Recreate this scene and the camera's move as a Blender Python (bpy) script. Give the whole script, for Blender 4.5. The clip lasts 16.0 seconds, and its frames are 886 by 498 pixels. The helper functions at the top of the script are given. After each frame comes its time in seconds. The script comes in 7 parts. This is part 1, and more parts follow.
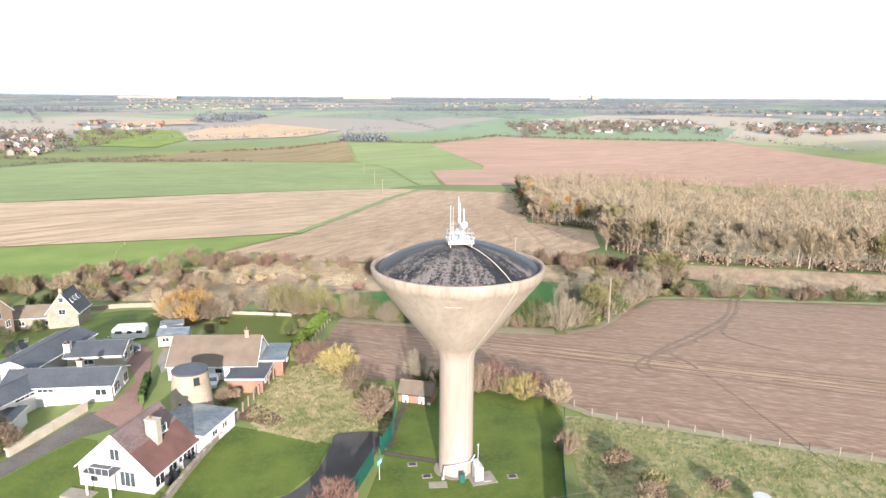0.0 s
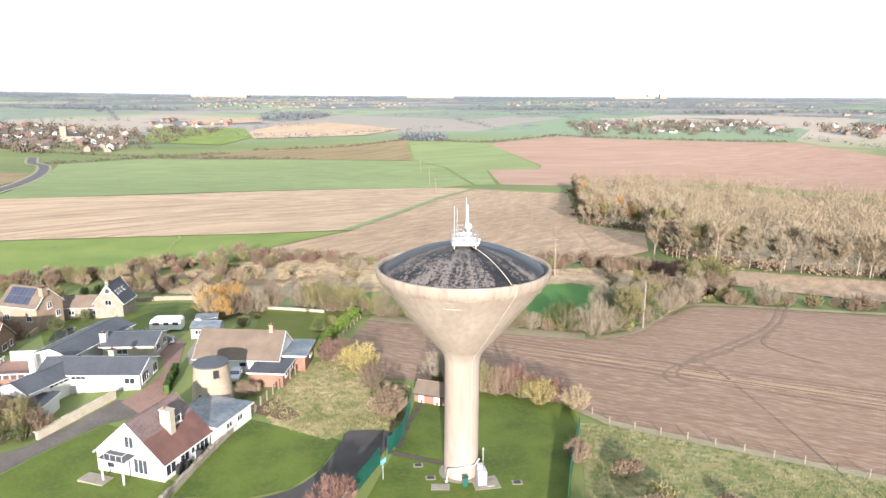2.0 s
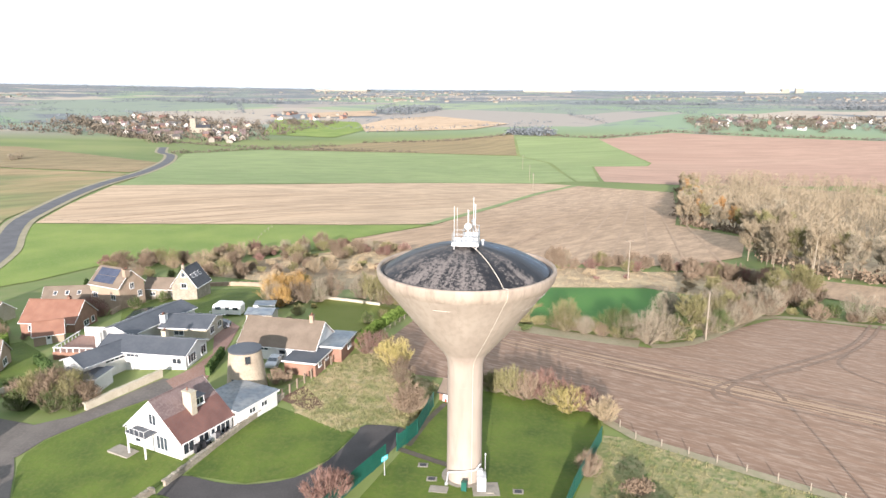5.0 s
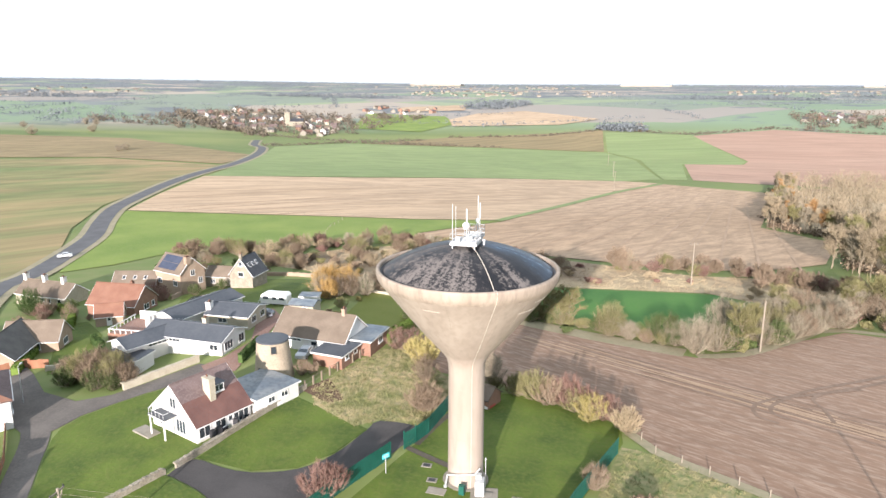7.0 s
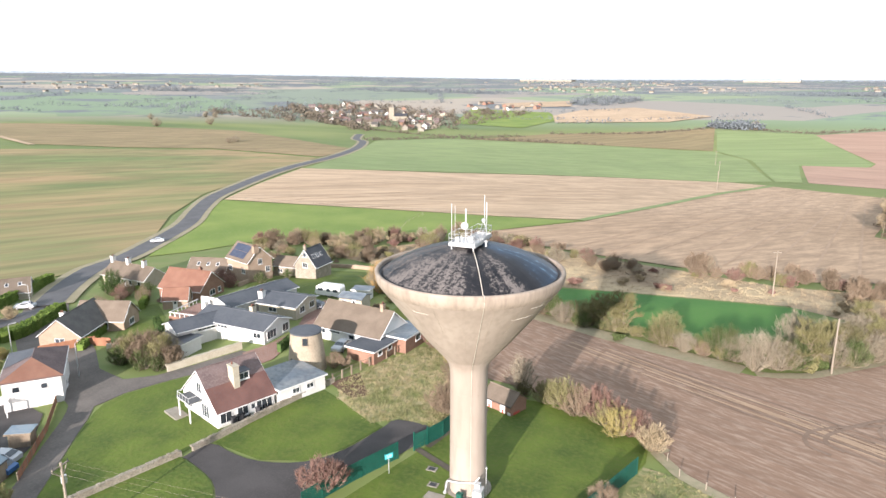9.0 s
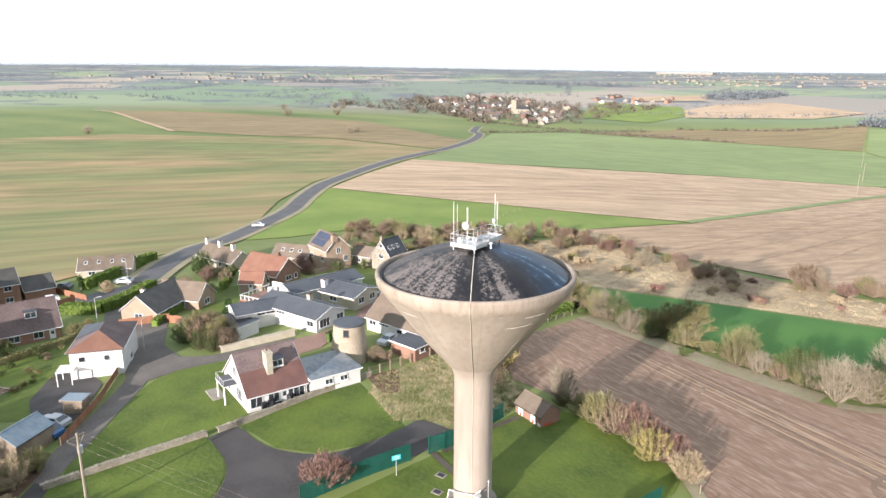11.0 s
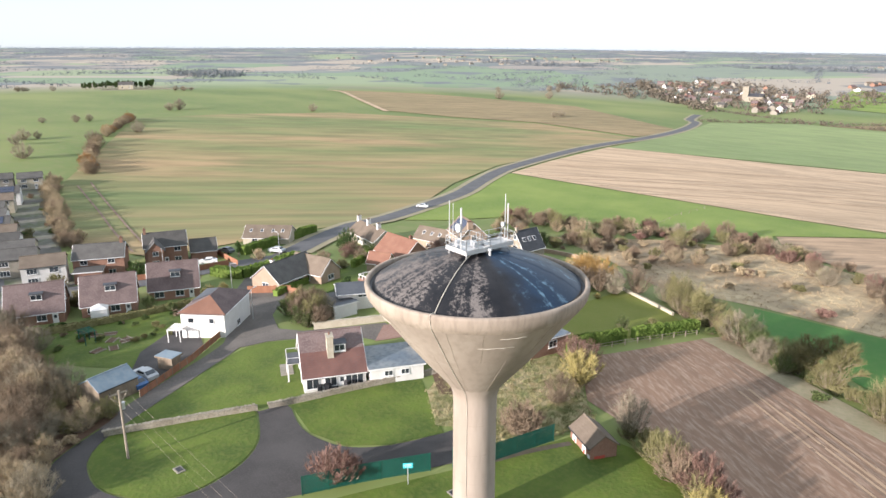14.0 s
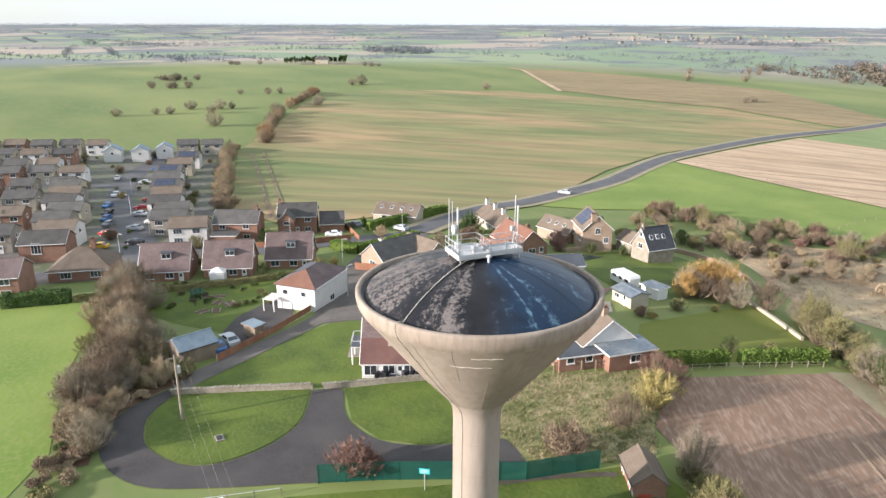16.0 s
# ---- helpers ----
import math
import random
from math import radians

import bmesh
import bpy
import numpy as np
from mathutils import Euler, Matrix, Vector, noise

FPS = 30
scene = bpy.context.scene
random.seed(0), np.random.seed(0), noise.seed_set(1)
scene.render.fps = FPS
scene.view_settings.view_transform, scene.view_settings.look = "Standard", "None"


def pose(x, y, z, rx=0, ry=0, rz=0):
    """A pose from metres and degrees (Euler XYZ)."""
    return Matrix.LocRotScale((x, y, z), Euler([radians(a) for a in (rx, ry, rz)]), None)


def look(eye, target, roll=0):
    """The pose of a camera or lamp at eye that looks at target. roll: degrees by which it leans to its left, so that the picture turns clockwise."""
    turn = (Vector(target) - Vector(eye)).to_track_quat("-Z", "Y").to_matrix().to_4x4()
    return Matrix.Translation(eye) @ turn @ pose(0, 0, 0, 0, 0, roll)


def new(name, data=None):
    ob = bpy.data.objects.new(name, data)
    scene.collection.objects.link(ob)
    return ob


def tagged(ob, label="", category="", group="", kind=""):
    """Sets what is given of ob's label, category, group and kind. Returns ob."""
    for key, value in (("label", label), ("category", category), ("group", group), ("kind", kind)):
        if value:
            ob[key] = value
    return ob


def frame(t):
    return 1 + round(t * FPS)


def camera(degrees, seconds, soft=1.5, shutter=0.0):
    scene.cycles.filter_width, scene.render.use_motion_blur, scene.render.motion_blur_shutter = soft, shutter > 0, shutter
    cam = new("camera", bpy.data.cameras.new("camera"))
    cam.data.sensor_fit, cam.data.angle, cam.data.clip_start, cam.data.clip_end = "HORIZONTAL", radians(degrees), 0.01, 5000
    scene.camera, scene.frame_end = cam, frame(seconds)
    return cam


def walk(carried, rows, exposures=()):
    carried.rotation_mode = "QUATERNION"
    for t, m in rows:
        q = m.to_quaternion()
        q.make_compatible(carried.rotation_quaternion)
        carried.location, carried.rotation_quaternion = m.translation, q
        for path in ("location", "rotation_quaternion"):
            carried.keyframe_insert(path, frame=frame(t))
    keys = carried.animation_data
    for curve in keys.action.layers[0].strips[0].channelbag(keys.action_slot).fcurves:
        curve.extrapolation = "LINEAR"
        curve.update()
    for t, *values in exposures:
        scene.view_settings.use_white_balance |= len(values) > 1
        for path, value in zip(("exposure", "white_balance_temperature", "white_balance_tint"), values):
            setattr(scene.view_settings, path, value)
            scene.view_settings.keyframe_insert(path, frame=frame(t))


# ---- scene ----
cam = camera(65.4, 16.0)
METRES, EYE, TILT, LEAN, TURN = 87.0, 45.0, 0.0, 0.0, 0.0
ROWS = [
    (0.0, 0.0, 0.0, 0.0, 0.06, -12.86, -0.28),
    (0.5, 0.0162, 0.0015, 0.0001, 1.22, -12.85, -0.27),
    (1.0, 0.0332, 0.0033, 0.0003, 2.45, -12.86, -0.25),
    (1.5, 0.0514, 0.0058, 0.0004, 3.81, -12.89, -0.24),
    (2.0, 0.0703, 0.0096, 0.0015, 5.27, -12.96, -0.25),
    (2.5, 0.0902, 0.014, 0.0017, 6.72, -13.01, -0.26),
    (3.0, 0.1111, 0.0189, 0.0018, 8.19, -13.06, -0.22),
    (3.5, 0.1322, 0.025, 0.0028, 9.71, -13.16, -0.2),
    (4.0, 0.1546, 0.0318, 0.0036, 11.34, -13.24, -0.2),
    (6.5, 0.2756, 0.0835, 0.0068, 20.54, -13.83, -0.11),
    (7.0, 0.3004, 0.0988, 0.0066, 22.55, -13.91, -0.07),
    (7.5, 0.3248, 0.1155, 0.0064, 24.62, -14.0, -0.08),
    (8.0, 0.3492, 0.134, 0.0061, 26.78, -14.07, -0.04),
    (10.5, 0.4661, 0.2559, 0.005, 39.45, -14.7, -0.04),
    (11.0, 0.4856, 0.2866, 0.0046, 42.19, -14.86, -0.05),
    (11.5, 0.5047, 0.3187, 0.0041, 44.97, -15.02, -0.07),
    (12.0, 0.5215, 0.353, 0.0038, 47.87, -15.19, -0.05),
    (12.5, 0.537, 0.3891, 0.0037, 50.9, -15.39, -0.05),
    (13.0, 0.5508, 0.4266, 0.0036, 54.01, -15.62, -0.03),
    (13.5, 0.5612, 0.4663, 0.0037, 57.28, -15.89, -0.01),
    (14.0, 0.5696, 0.5078, 0.0038, 60.69, -16.17, 0.02),
    (14.5, 0.5748, 0.5506, 0.0043, 64.31, -16.52, 0.02),
    (15.0, 0.5777, 0.5944, 0.0053, 68.13, -16.93, -0.01),
    (15.5, 0.578, 0.639, 0.0064, 72.07, -17.38, -0.03),
    (16.0, 0.5757, 0.6841, 0.0075, 76.15, -17.91, -0.07),
]
walk(cam, [(t, pose(0, 0, EYE, TILT, LEAN, TURN) @ pose(METRES * x, METRES * y, METRES * z, 90 + pitch, roll, yaw)) for t, x, y, z, yaw, pitch, roll in ROWS],
     exposures=[(0.0, 1.30), (8.0, 1.22), (16.0, 1.08)])

# ---------------- world, sun, exposure ----------------
SUN_DIR = Vector((0.127 * 0.97, -0.992 * 0.97, 0.2419)).normalized()
world = bpy.data.worlds.new("sky")
scene.world = world
world.use_nodes = True
wn, wl = world.node_tree.nodes, world.node_tree.links
wn.clear()
sky = wn.new("ShaderNodeTexSky")
sky.sky_type = 'NISHITA'
sky.sun_disc = False
sky.sun_elevation = math.asin(SUN_DIR.z)
sky.sun_rotation = math.atan2(SUN_DIR.x, SUN_DIR.y)
sky.dust_density = 0.6
sky.ozone_density = 2.0
tc = wn.new("ShaderNodeTexCoord")
mp = wn.new("ShaderNodeMapping")
mp.inputs["Scale"].default_value = (1.0, 1.0, 3.4)
cloud = wn.new("ShaderNodeTexNoise")
cloud.inputs["Scale"].default_value = 1.5
cloud.inputs["Detail"].default_value = 6.0
cloud.inputs["Roughness"].default_value = 0.5
ramp = wn.new("ShaderNodeValToRGB")
ramp.color_ramp.elements[0].position = 0.32
ramp.color_ramp.elements[0].color = (0.62, 0.62, 0.62, 1)
ramp.color_ramp.elements[1].position = 0.62
ramp.color_ramp.elements[1].color = (1, 1, 1, 1)
bg1, bg2 = wn.new("ShaderNodeBackground"), wn.new("ShaderNodeBackground")
bg1.inputs["Strength"].default_value = 0.11
bg2.inputs["Color"].default_value = (0.82, 0.90, 1.0, 1)
bg2.inputs["Strength"].default_value = 0.57
mix = wn.new("ShaderNodeMixShader")
wout = wn.new("ShaderNodeOutputWorld")
wl.new(tc.outputs["Generated"], mp.inputs["Vector"])
wl.new(mp.outputs["Vector"], cloud.inputs["Vector"])
wl.new(cloud.outputs["Fac"], ramp.inputs["Fac"])
wl.new(sky.outputs["Color"], bg1.inputs["Color"])
wl.new(ramp.outputs["Color"], mix.inputs["Fac"])
wl.new(bg1.outputs["Background"], mix.inputs[1])
wl.new(bg2.outputs["Background"], mix.inputs[2])
wl.new(mix.outputs["Shader"], wout.inputs["Surface"])

sun_data = bpy.data.lights.new("sun", 'SUN')
sun_data.energy = 4.7
sun_data.angle = radians(0.9)
sun_data.color = (1.0, 0.893, 0.85)
sun = new("sun", sun_data)
sun.matrix_world = look(SUN_DIR * 100, (0, 0, 0))

# ---------------- materials ----------------
def setc(node, sock, c):
    node.inputs[sock].default_value = (*c, 1)


def mat(name, c1, c2, c3=None, scale=0.3, fine=4.0, rough=0.85, bump=0.25, metal=0.0, rand=0.0, stretch=(1, 1, 1),
        turn=0.0, amount3=0.35, spec=0.4):
    """Two-scale mottled surface: c1/c2 in broad patches, c3 as fine flecks, in world metres."""
    m = bpy.data.materials.new(name)
    m.use_nodes = True
    n, l = m.node_tree.nodes, m.node_tree.links
    b = n["Principled BSDF"]
    b.inputs["Roughness"].default_value = rough
    b.inputs["Metallic"].default_value = metal
    b.inputs["Specular IOR Level"].default_value = spec
    geo = n.new("ShaderNodeNewGeometry")
    mpn = n.new("ShaderNodeMapping")
    mpn.inputs["Rotation"].default_value = (0, 0, radians(-turn))
    l.new(geo.outputs["Position"], mpn.inputs["Vector"])
    mp2 = n.new("ShaderNodeMapping")
    mp2.inputs["Scale"].default_value = stretch
    l.new(mpn.outputs["Vector"], mp2.inputs["Vector"])
    n1, n2 = n.new("ShaderNodeTexNoise"), n.new("ShaderNodeTexNoise")
    n1.inputs["Scale"].default_value, n1.inputs["Detail"].default_value = scale, 5
    n2.inputs["Scale"].default_value, n2.inputs["Detail"].default_value = fine, 4
    for q in (n1, n2):
        l.new(mp2.outputs["Vector"], q.inputs["Vector"])
    r1 = n.new("ShaderNodeValToRGB")
    r1.color_ramp.elements[0].position, r1.color_ramp.elements[1].position = 0.36, 0.64
    r1.color_ramp.elements[0].color, r1.color_ramp.elements[1].color = (*c1, 1), (*c2, 1)
    l.new(n1.outputs["Fac"], r1.inputs["Fac"])
    r2 = n.new("ShaderNodeValToRGB")
    r2.color_ramp.elements[0].position, r2.color_ramp.elements[1].position = 0.45, 0.68
    r2.color_ramp.elements[0].color, r2.color_ramp.elements[1].color = (0, 0, 0, 1), (amount3,) * 3 + (1,)
    l.new(n2.outputs["Fac"], r2.inputs["Fac"])
    mx = n.new("ShaderNodeMixRGB")
    c3 = c3 or tuple(v * 0.6 for v in c1)
    setc(mx, "Color2", c3)
    l.new(r2.outputs["Color"], mx.inputs["Fac"])
    l.new(r1.outputs["Color"], mx.inputs["Color1"])
    last = mx.outputs["Color"]
    if rand:
        oi = n.new("ShaderNodeObjectInfo")
        mr = n.new("ShaderNodeMapRange")
        mr.inputs["To Min"].default_value, mr.inputs["To Max"].default_value = 1 - rand, 1 + rand
        hs = n.new("ShaderNodeHueSaturation")
        l.new(oi.outputs["Random"], mr.inputs["Value"])
        l.new(mr.outputs["Result"], hs.inputs["Value"])
        l.new(last, hs.inputs["Color"])
        last = hs.outputs["Color"]
    l.new(last, b.inputs["Base Color"])
    if bump:
        bp = n.new("ShaderNodeBump")
        bp.inputs["Strength"].default_value = bump
        bp.inputs["Distance"].default_value = 0.08
        l.new(n2.outputs["Fac"], bp.inputs["Height"])
        l.new(bp.outputs["Normal"], b.inputs["Normal"])
    return m


def rows_mat(name, c1, c2, c3, turn, period, rough=0.95, fine=1.2, run=0.03, strength=0.45):
    """Worked or drilled land: streaks and rows that run along `turn` degrees, on broad patches."""
    m = mat(name, c1, c2, c3, scale=0.012, fine=fine, rough=rough, bump=0.5, turn=turn, stretch=(0.25, 1, 1), amount3=0.5)
    n, l = m.node_tree.nodes, m.node_tree.links
    b = n["Principled BSDF"]
    src = b.inputs["Base Color"].links[0].from_socket
    geo = n.new("ShaderNodeNewGeometry")
    mp1, mp2 = n.new("ShaderNodeMapping"), n.new("ShaderNodeMapping")
    mp1.inputs["Rotation"].default_value = (0, 0, radians(-turn))
    mp2.inputs["Scale"].default_value = (run / period, 1 / period, 1)
    l.new(geo.outputs["Position"], mp1.inputs["Vector"])
    l.new(mp1.outputs["Vector"], mp2.inputs["Vector"])
    nz = n.new("ShaderNodeTexNoise")
    nz.inputs["Scale"].default_value, nz.inputs["Detail"].default_value, nz.inputs["Roughness"].default_value = 1.0, 5, 0.65
    l.new(mp2.outputs["Vector"], nz.inputs["Vector"])
    rp = n.new("ShaderNodeValToRGB")
    rp.color_ramp.elements[0].position, rp.color_ramp.elements[1].position = 0.38, 0.62
    rp.color_ramp.elements[0].color, rp.color_ramp.elements[1].color = (1 - strength,) * 3 + (1,), (1 + strength * 0.5,) * 3 + (1,)
    l.new(nz.outputs["Fac"], rp.inputs["Fac"])
    mx = n.new("ShaderNodeMixRGB")
    mx.blend_type = 'MULTIPLY'
    mx.inputs["Fac"].default_value = 0.8
    l.new(src, mx.inputs["Color1"])
    l.new(rp.outputs["Color"], mx.inputs["Color2"])
    l.new(mx.outputs["Color"], b.inputs["Base Color"])
    return m


def courses(m, height=0.28, strength=0.5):
    """Adds tile or brick courses as relief to a material."""
    n, l = m.node_tree.nodes, m.node_tree.links
    b = n["Principled BSDF"]
    geo = n.new("ShaderNodeNewGeometry")
    wv = n.new("ShaderNodeTexWave")
    wv.bands_direction = 'Z'
    wv.wave_profile = 'SAW'
    wv.inputs["Scale"].default_value = 0.314 / height
    wv.inputs["Distortion"].default_value = 0.4
    l.new(geo.outputs["Position"], wv.inputs["Vector"])
    bp = n.new("ShaderNodeBump")
    bp.inputs["Strength"].default_value, bp.inputs["Distance"].default_value = strength, 0.04
    l.new(wv.outputs["Fac"], bp.inputs["Height"])
    old = b.inputs["Normal"].links
    if old:
        l.new(old[0].from_socket, bp.inputs["Normal"])
    l.new(bp.outputs["Normal"], b.inputs["Normal"])
    return m


M = {}
M["pasture"] = mat("pasture", (0.112, 0.165, 0.046), (0.20, 0.235, 0.075), (0.21, 0.20, 0.09), scale=0.012, fine=0.25, amount3=0.4, bump=0.5, stretch=(0.5, 1, 1), turn=20)
M["bright_grass"] = mat("bright_grass", (0.13, 0.205, 0.032), (0.20, 0.265, 0.052), (0.23, 0.25, 0.085), scale=0.05, fine=1.4, bump=0.6, amount3=0.5)
M["lawn"] = mat("lawn", (0.052, 0.088, 0.010), (0.100, 0.145, 0.018), (0.125, 0.14, 0.032), scale=0.16, fine=1.9, bump=1.0, amount3=0.5)
M["bowling"] = mat("mown_lawn", (0.135, 0.165, 0.022), (0.175, 0.19, 0.035), (0.20, 0.185, 0.055), scale=0.08, fine=2.0, bump=0.2)
M["vivid_crop"] = mat("vivid_crop", (0.042, 0.142, 0.024), (0.065, 0.178, 0.03), (0.09, 0.17, 0.04), scale=0.05, fine=1.0, bump=0.4)
M["rough_grass"] = mat("rough_grass", (0.195, 0.195, 0.078), (0.312, 0.273, 0.143), (0.091, 0.143, 0.039), scale=0.25, fine=1.3, bump=1.0, amount3=0.8)
M["tussock"] = mat("tussock", (0.21, 0.21, 0.0893), (0.378, 0.315, 0.184), (0.126, 0.158, 0.0473), scale=0.35, fine=1.1, bump=1.0, amount3=0.7)
M["scrub_ground"] = mat("scrub_ground", (0.275, 0.20, 0.125), (0.49, 0.385, 0.235), (0.165, 0.125, 0.078), scale=0.055, fine=0.35, bump=0.25, amount3=0.5)
M["far_green"] = rows_mat("far_green", (0.186, 0.25, 0.096), (0.23, 0.294, 0.115), (0.243, 0.256, 0.141), 35, 7, strength=0.18)
M["stubble"] = rows_mat("stubble", (0.18, 0.20, 0.078), (0.365, 0.25, 0.135), (0.10, 0.175, 0.055), 62, 9, fine=0.07, run=0.07, strength=0.24)
M["strip_brown"] = rows_mat("strip_brown", (0.241, 0.184, 0.092), (0.299, 0.218, 0.115), (0.172, 0.172, 0.0805), 62, 8, strength=0.25)
M["pale_plough"] = rows_mat("pale_plough", (0.448, 0.325, 0.213), (0.515, 0.381, 0.258), (0.381, 0.28, 0.179), 40, 5.0, strength=0.28)
M["mid_plough"] = rows_mat("mid_plough", (0.396, 0.275, 0.176), (0.462, 0.33, 0.22), (0.308, 0.22, 0.143), 66, 3.2, strength=0.32)
M["near_plough"] = rows_mat("near_plough", (0.19, 0.118, 0.08), (0.285, 0.188, 0.13), (0.42, 0.325, 0.25), -18, 1.6, fine=2.0, run=0.03, strength=0.17)
M["red_plough"] = rows_mat("red_plough", (0.341, 0.209, 0.154), (0.385, 0.253, 0.187), (0.308, 0.22, 0.165), 10, 6.0, strength=0.2)
M["furrow"] = mat("furrow_earth", (0.35, 0.245, 0.16), (0.41, 0.29, 0.195), (0.30, 0.21, 0.14), scale=0.2, fine=1.5, bump=0.5)
M["track_earth"] = mat("track_earth", (0.19, 0.13, 0.092), (0.23, 0.16, 0.115), (0.30, 0.22, 0.165), scale=0.3, fine=1.5, bump=0.5)
M["asphalt"] = mat("asphalt", (0.046, 0.043, 0.043), (0.070, 0.065, 0.064), (0.10, 0.094, 0.088), scale=0.25, fine=6, bump=0.2, rough=0.9)
M["worn_asphalt"] = mat("worn_asphalt", (0.095, 0.086, 0.078), (0.14, 0.126, 0.114), (0.18, 0.16, 0.14), scale=0.22, fine=3, bump=0.2, rough=0.9, amount3=0.45)
M["road"] = mat("road_asphalt", (0.085, 0.085, 0.09), (0.115, 0.115, 0.12), (0.15, 0.15, 0.15), scale=0.2, fine=5, bump=0.2, rough=0.8)
M["verge"] = mat("verge", (0.272, 0.238, 0.153), (0.323, 0.281, 0.187), (0.17, 0.187, 0.085), scale=0.2, fine=1.5, bump=0.6)
M["block_paving"] = mat("block_paving", (0.21, 0.12, 0.095), (0.26, 0.155, 0.12), (0.33, 0.29, 0.26), scale=0.3, fine=4, bump=0.4)
M["soil"] = mat("soil", (0.0975, 0.0562, 0.0375), (0.128, 0.075, 0.0525), (0.15, 0.128, 0.0675), scale=0.5, fine=3, bump=0.8)
M["stone"] = mat("rubble_stone", (0.259, 0.223, 0.173), (0.346, 0.31, 0.252), (0.144, 0.13, 0.101), scale=0.9, fine=5, bump=1.0, amount3=0.7)
M["concrete"] = mat("tower_concrete", (0.295, 0.246, 0.205), (0.352, 0.30, 0.253), (0.238, 0.195, 0.162), scale=0.3, fine=1.8, bump=0.12, rough=0.88, stretch=(1, 1, 0.22), amount3=0.45)
M["rim_concrete"] = mat("rim_concrete", (0.285, 0.235, 0.19), (0.34, 0.287, 0.235), (0.19, 0.155, 0.125), scale=0.5, fine=2.2, bump=0.15, stretch=(1, 1, 0.25), amount3=0.55)
M["mill_stone"] = mat("lime_washed_stone", (0.315, 0.262, 0.195), (0.385, 0.325, 0.245), (0.23, 0.19, 0.14), scale=0.5, fine=3.5, bump=0.6, amount3=0.5)
M["joint"] = mat("joint_mortar", (0.50, 0.46, 0.39), (0.56, 0.52, 0.45), scale=1, fine=5, bump=0.1)
M["dark_joint"] = mat("weathered_joint", (0.22, 0.19, 0.15), (0.28, 0.24, 0.19), scale=1, fine=5, bump=0.1)
M["slab"] = mat("paving_concrete", (0.24, 0.22, 0.184), (0.296, 0.272, 0.232), (0.176, 0.16, 0.12), scale=0.6, fine=3, bump=0.3)
M["white_metal"] = mat("white_painted_steel", (0.42, 0.43, 0.43), (0.50, 0.51, 0.51), scale=0.8, fine=6, rough=0.4, bump=0.02, amount3=0.08)
M["galv"] = mat("galvanised_steel", (0.55, 0.56, 0.57), (0.66, 0.67, 0.68), scale=2, fine=8, rough=0.45, metal=0.5, bump=0.02)
M["render"] = mat("white_render", (0.61, 0.60, 0.575), (0.67, 0.66, 0.64), (0.49, 0.475, 0.44), scale=0.5, fine=3, bump=0.08, amount3=0.18)
M["cream_stone"] = mat("cream_stone", (0.394, 0.354, 0.272), (0.449, 0.408, 0.326), (0.286, 0.252, 0.19), scale=0.7, fine=4, bump=0.3, amount3=0.4)
M["brick"] = courses(mat("red_brick", (0.225, 0.12, 0.085), (0.285, 0.16, 0.115), (0.33, 0.24, 0.18), scale=0.6, fine=6, bump=0.2, rand=0.12), 0.15, 0.25)
M["estate_ground"] = mat("estate_paving", (0.12, 0.115, 0.105), (0.10, 0.12, 0.06), (0.2, 0.185, 0.165), scale=0.12, fine=0.5, bump=0.3, amount3=0.6)
M["dark_wood"] = mat("village_twigs", (0.115, 0.101, 0.081), (0.169, 0.142, 0.108), scale=0.05, fine=0.4, bump=0.0, spec=0.1)
M["path"] = mat("dark_path", (0.075, 0.062, 0.05), (0.10, 0.085, 0.068), (0.06, 0.075, 0.03), scale=0.6, fine=3, bump=0.5)
M["buff_brick"] = courses(mat("buff_brick", (0.32, 0.238, 0.175), (0.375, 0.288, 0.217), (0.247, 0.165, 0.112), scale=0.6, fine=6, bump=0.2, rand=0.1), 0.15, 0.25)
M["tile_red"] = courses(mat("red_roof_tile", (0.118, 0.058, 0.05), (0.158, 0.08, 0.066), (0.115, 0.085, 0.08), scale=0.5, fine=5, bump=0.3, rand=0.12), 0.22)
M["tile_orange"] = courses(mat("orange_roof_tile", (0.195, 0.092, 0.062), (0.235, 0.12, 0.082), (0.15, 0.105, 0.082), scale=0.5, fine=5, bump=0.3, rand=0.08), 0.22)
M["tile_plum"] = courses(mat("plum_roof_tile", (0.118, 0.083, 0.08), (0.165, 0.12, 0.114), (0.235, 0.20, 0.19), scale=0.45, fine=4, bump=0.3, rand=0.12), 0.22)
M["tile_brown"] = courses(mat("brown_roof_tile", (0.139, 0.109, 0.0825), (0.178, 0.142, 0.109), (0.106, 0.0792, 0.0594), scale=0.5, fine=4, bump=0.3, rand=0.1), 0.22)
M["tile_grey"] = courses(mat("grey_roof_tile", (0.0728, 0.07, 0.0672), (0.101, 0.0976, 0.092), (0.123, 0.112, 0.0952), scale=0.5, fine=4, bump=0.3, rand=0.2), 0.22)
M["felt"] = mat("grey_roof_felt", (0.055, 0.0633, 0.077), (0.0798, 0.088, 0.102), (0.11, 0.116, 0.121), scale=0.25, fine=2, bump=0.1, rough=0.6, amount3=0.25)
M["felt_blue"] = mat("worn_blue_felt", (0.116, 0.15, 0.184), (0.224, 0.245, 0.252), (0.068, 0.0884, 0.116), scale=0.35, fine=1.6, bump=0.1, rough=0.5, amount3=0.6)
M["slate"] = courses(mat("slate", (0.035, 0.038, 0.046), (0.055, 0.058, 0.066), scale=0.6, fine=4, rough=0.5), 0.2)
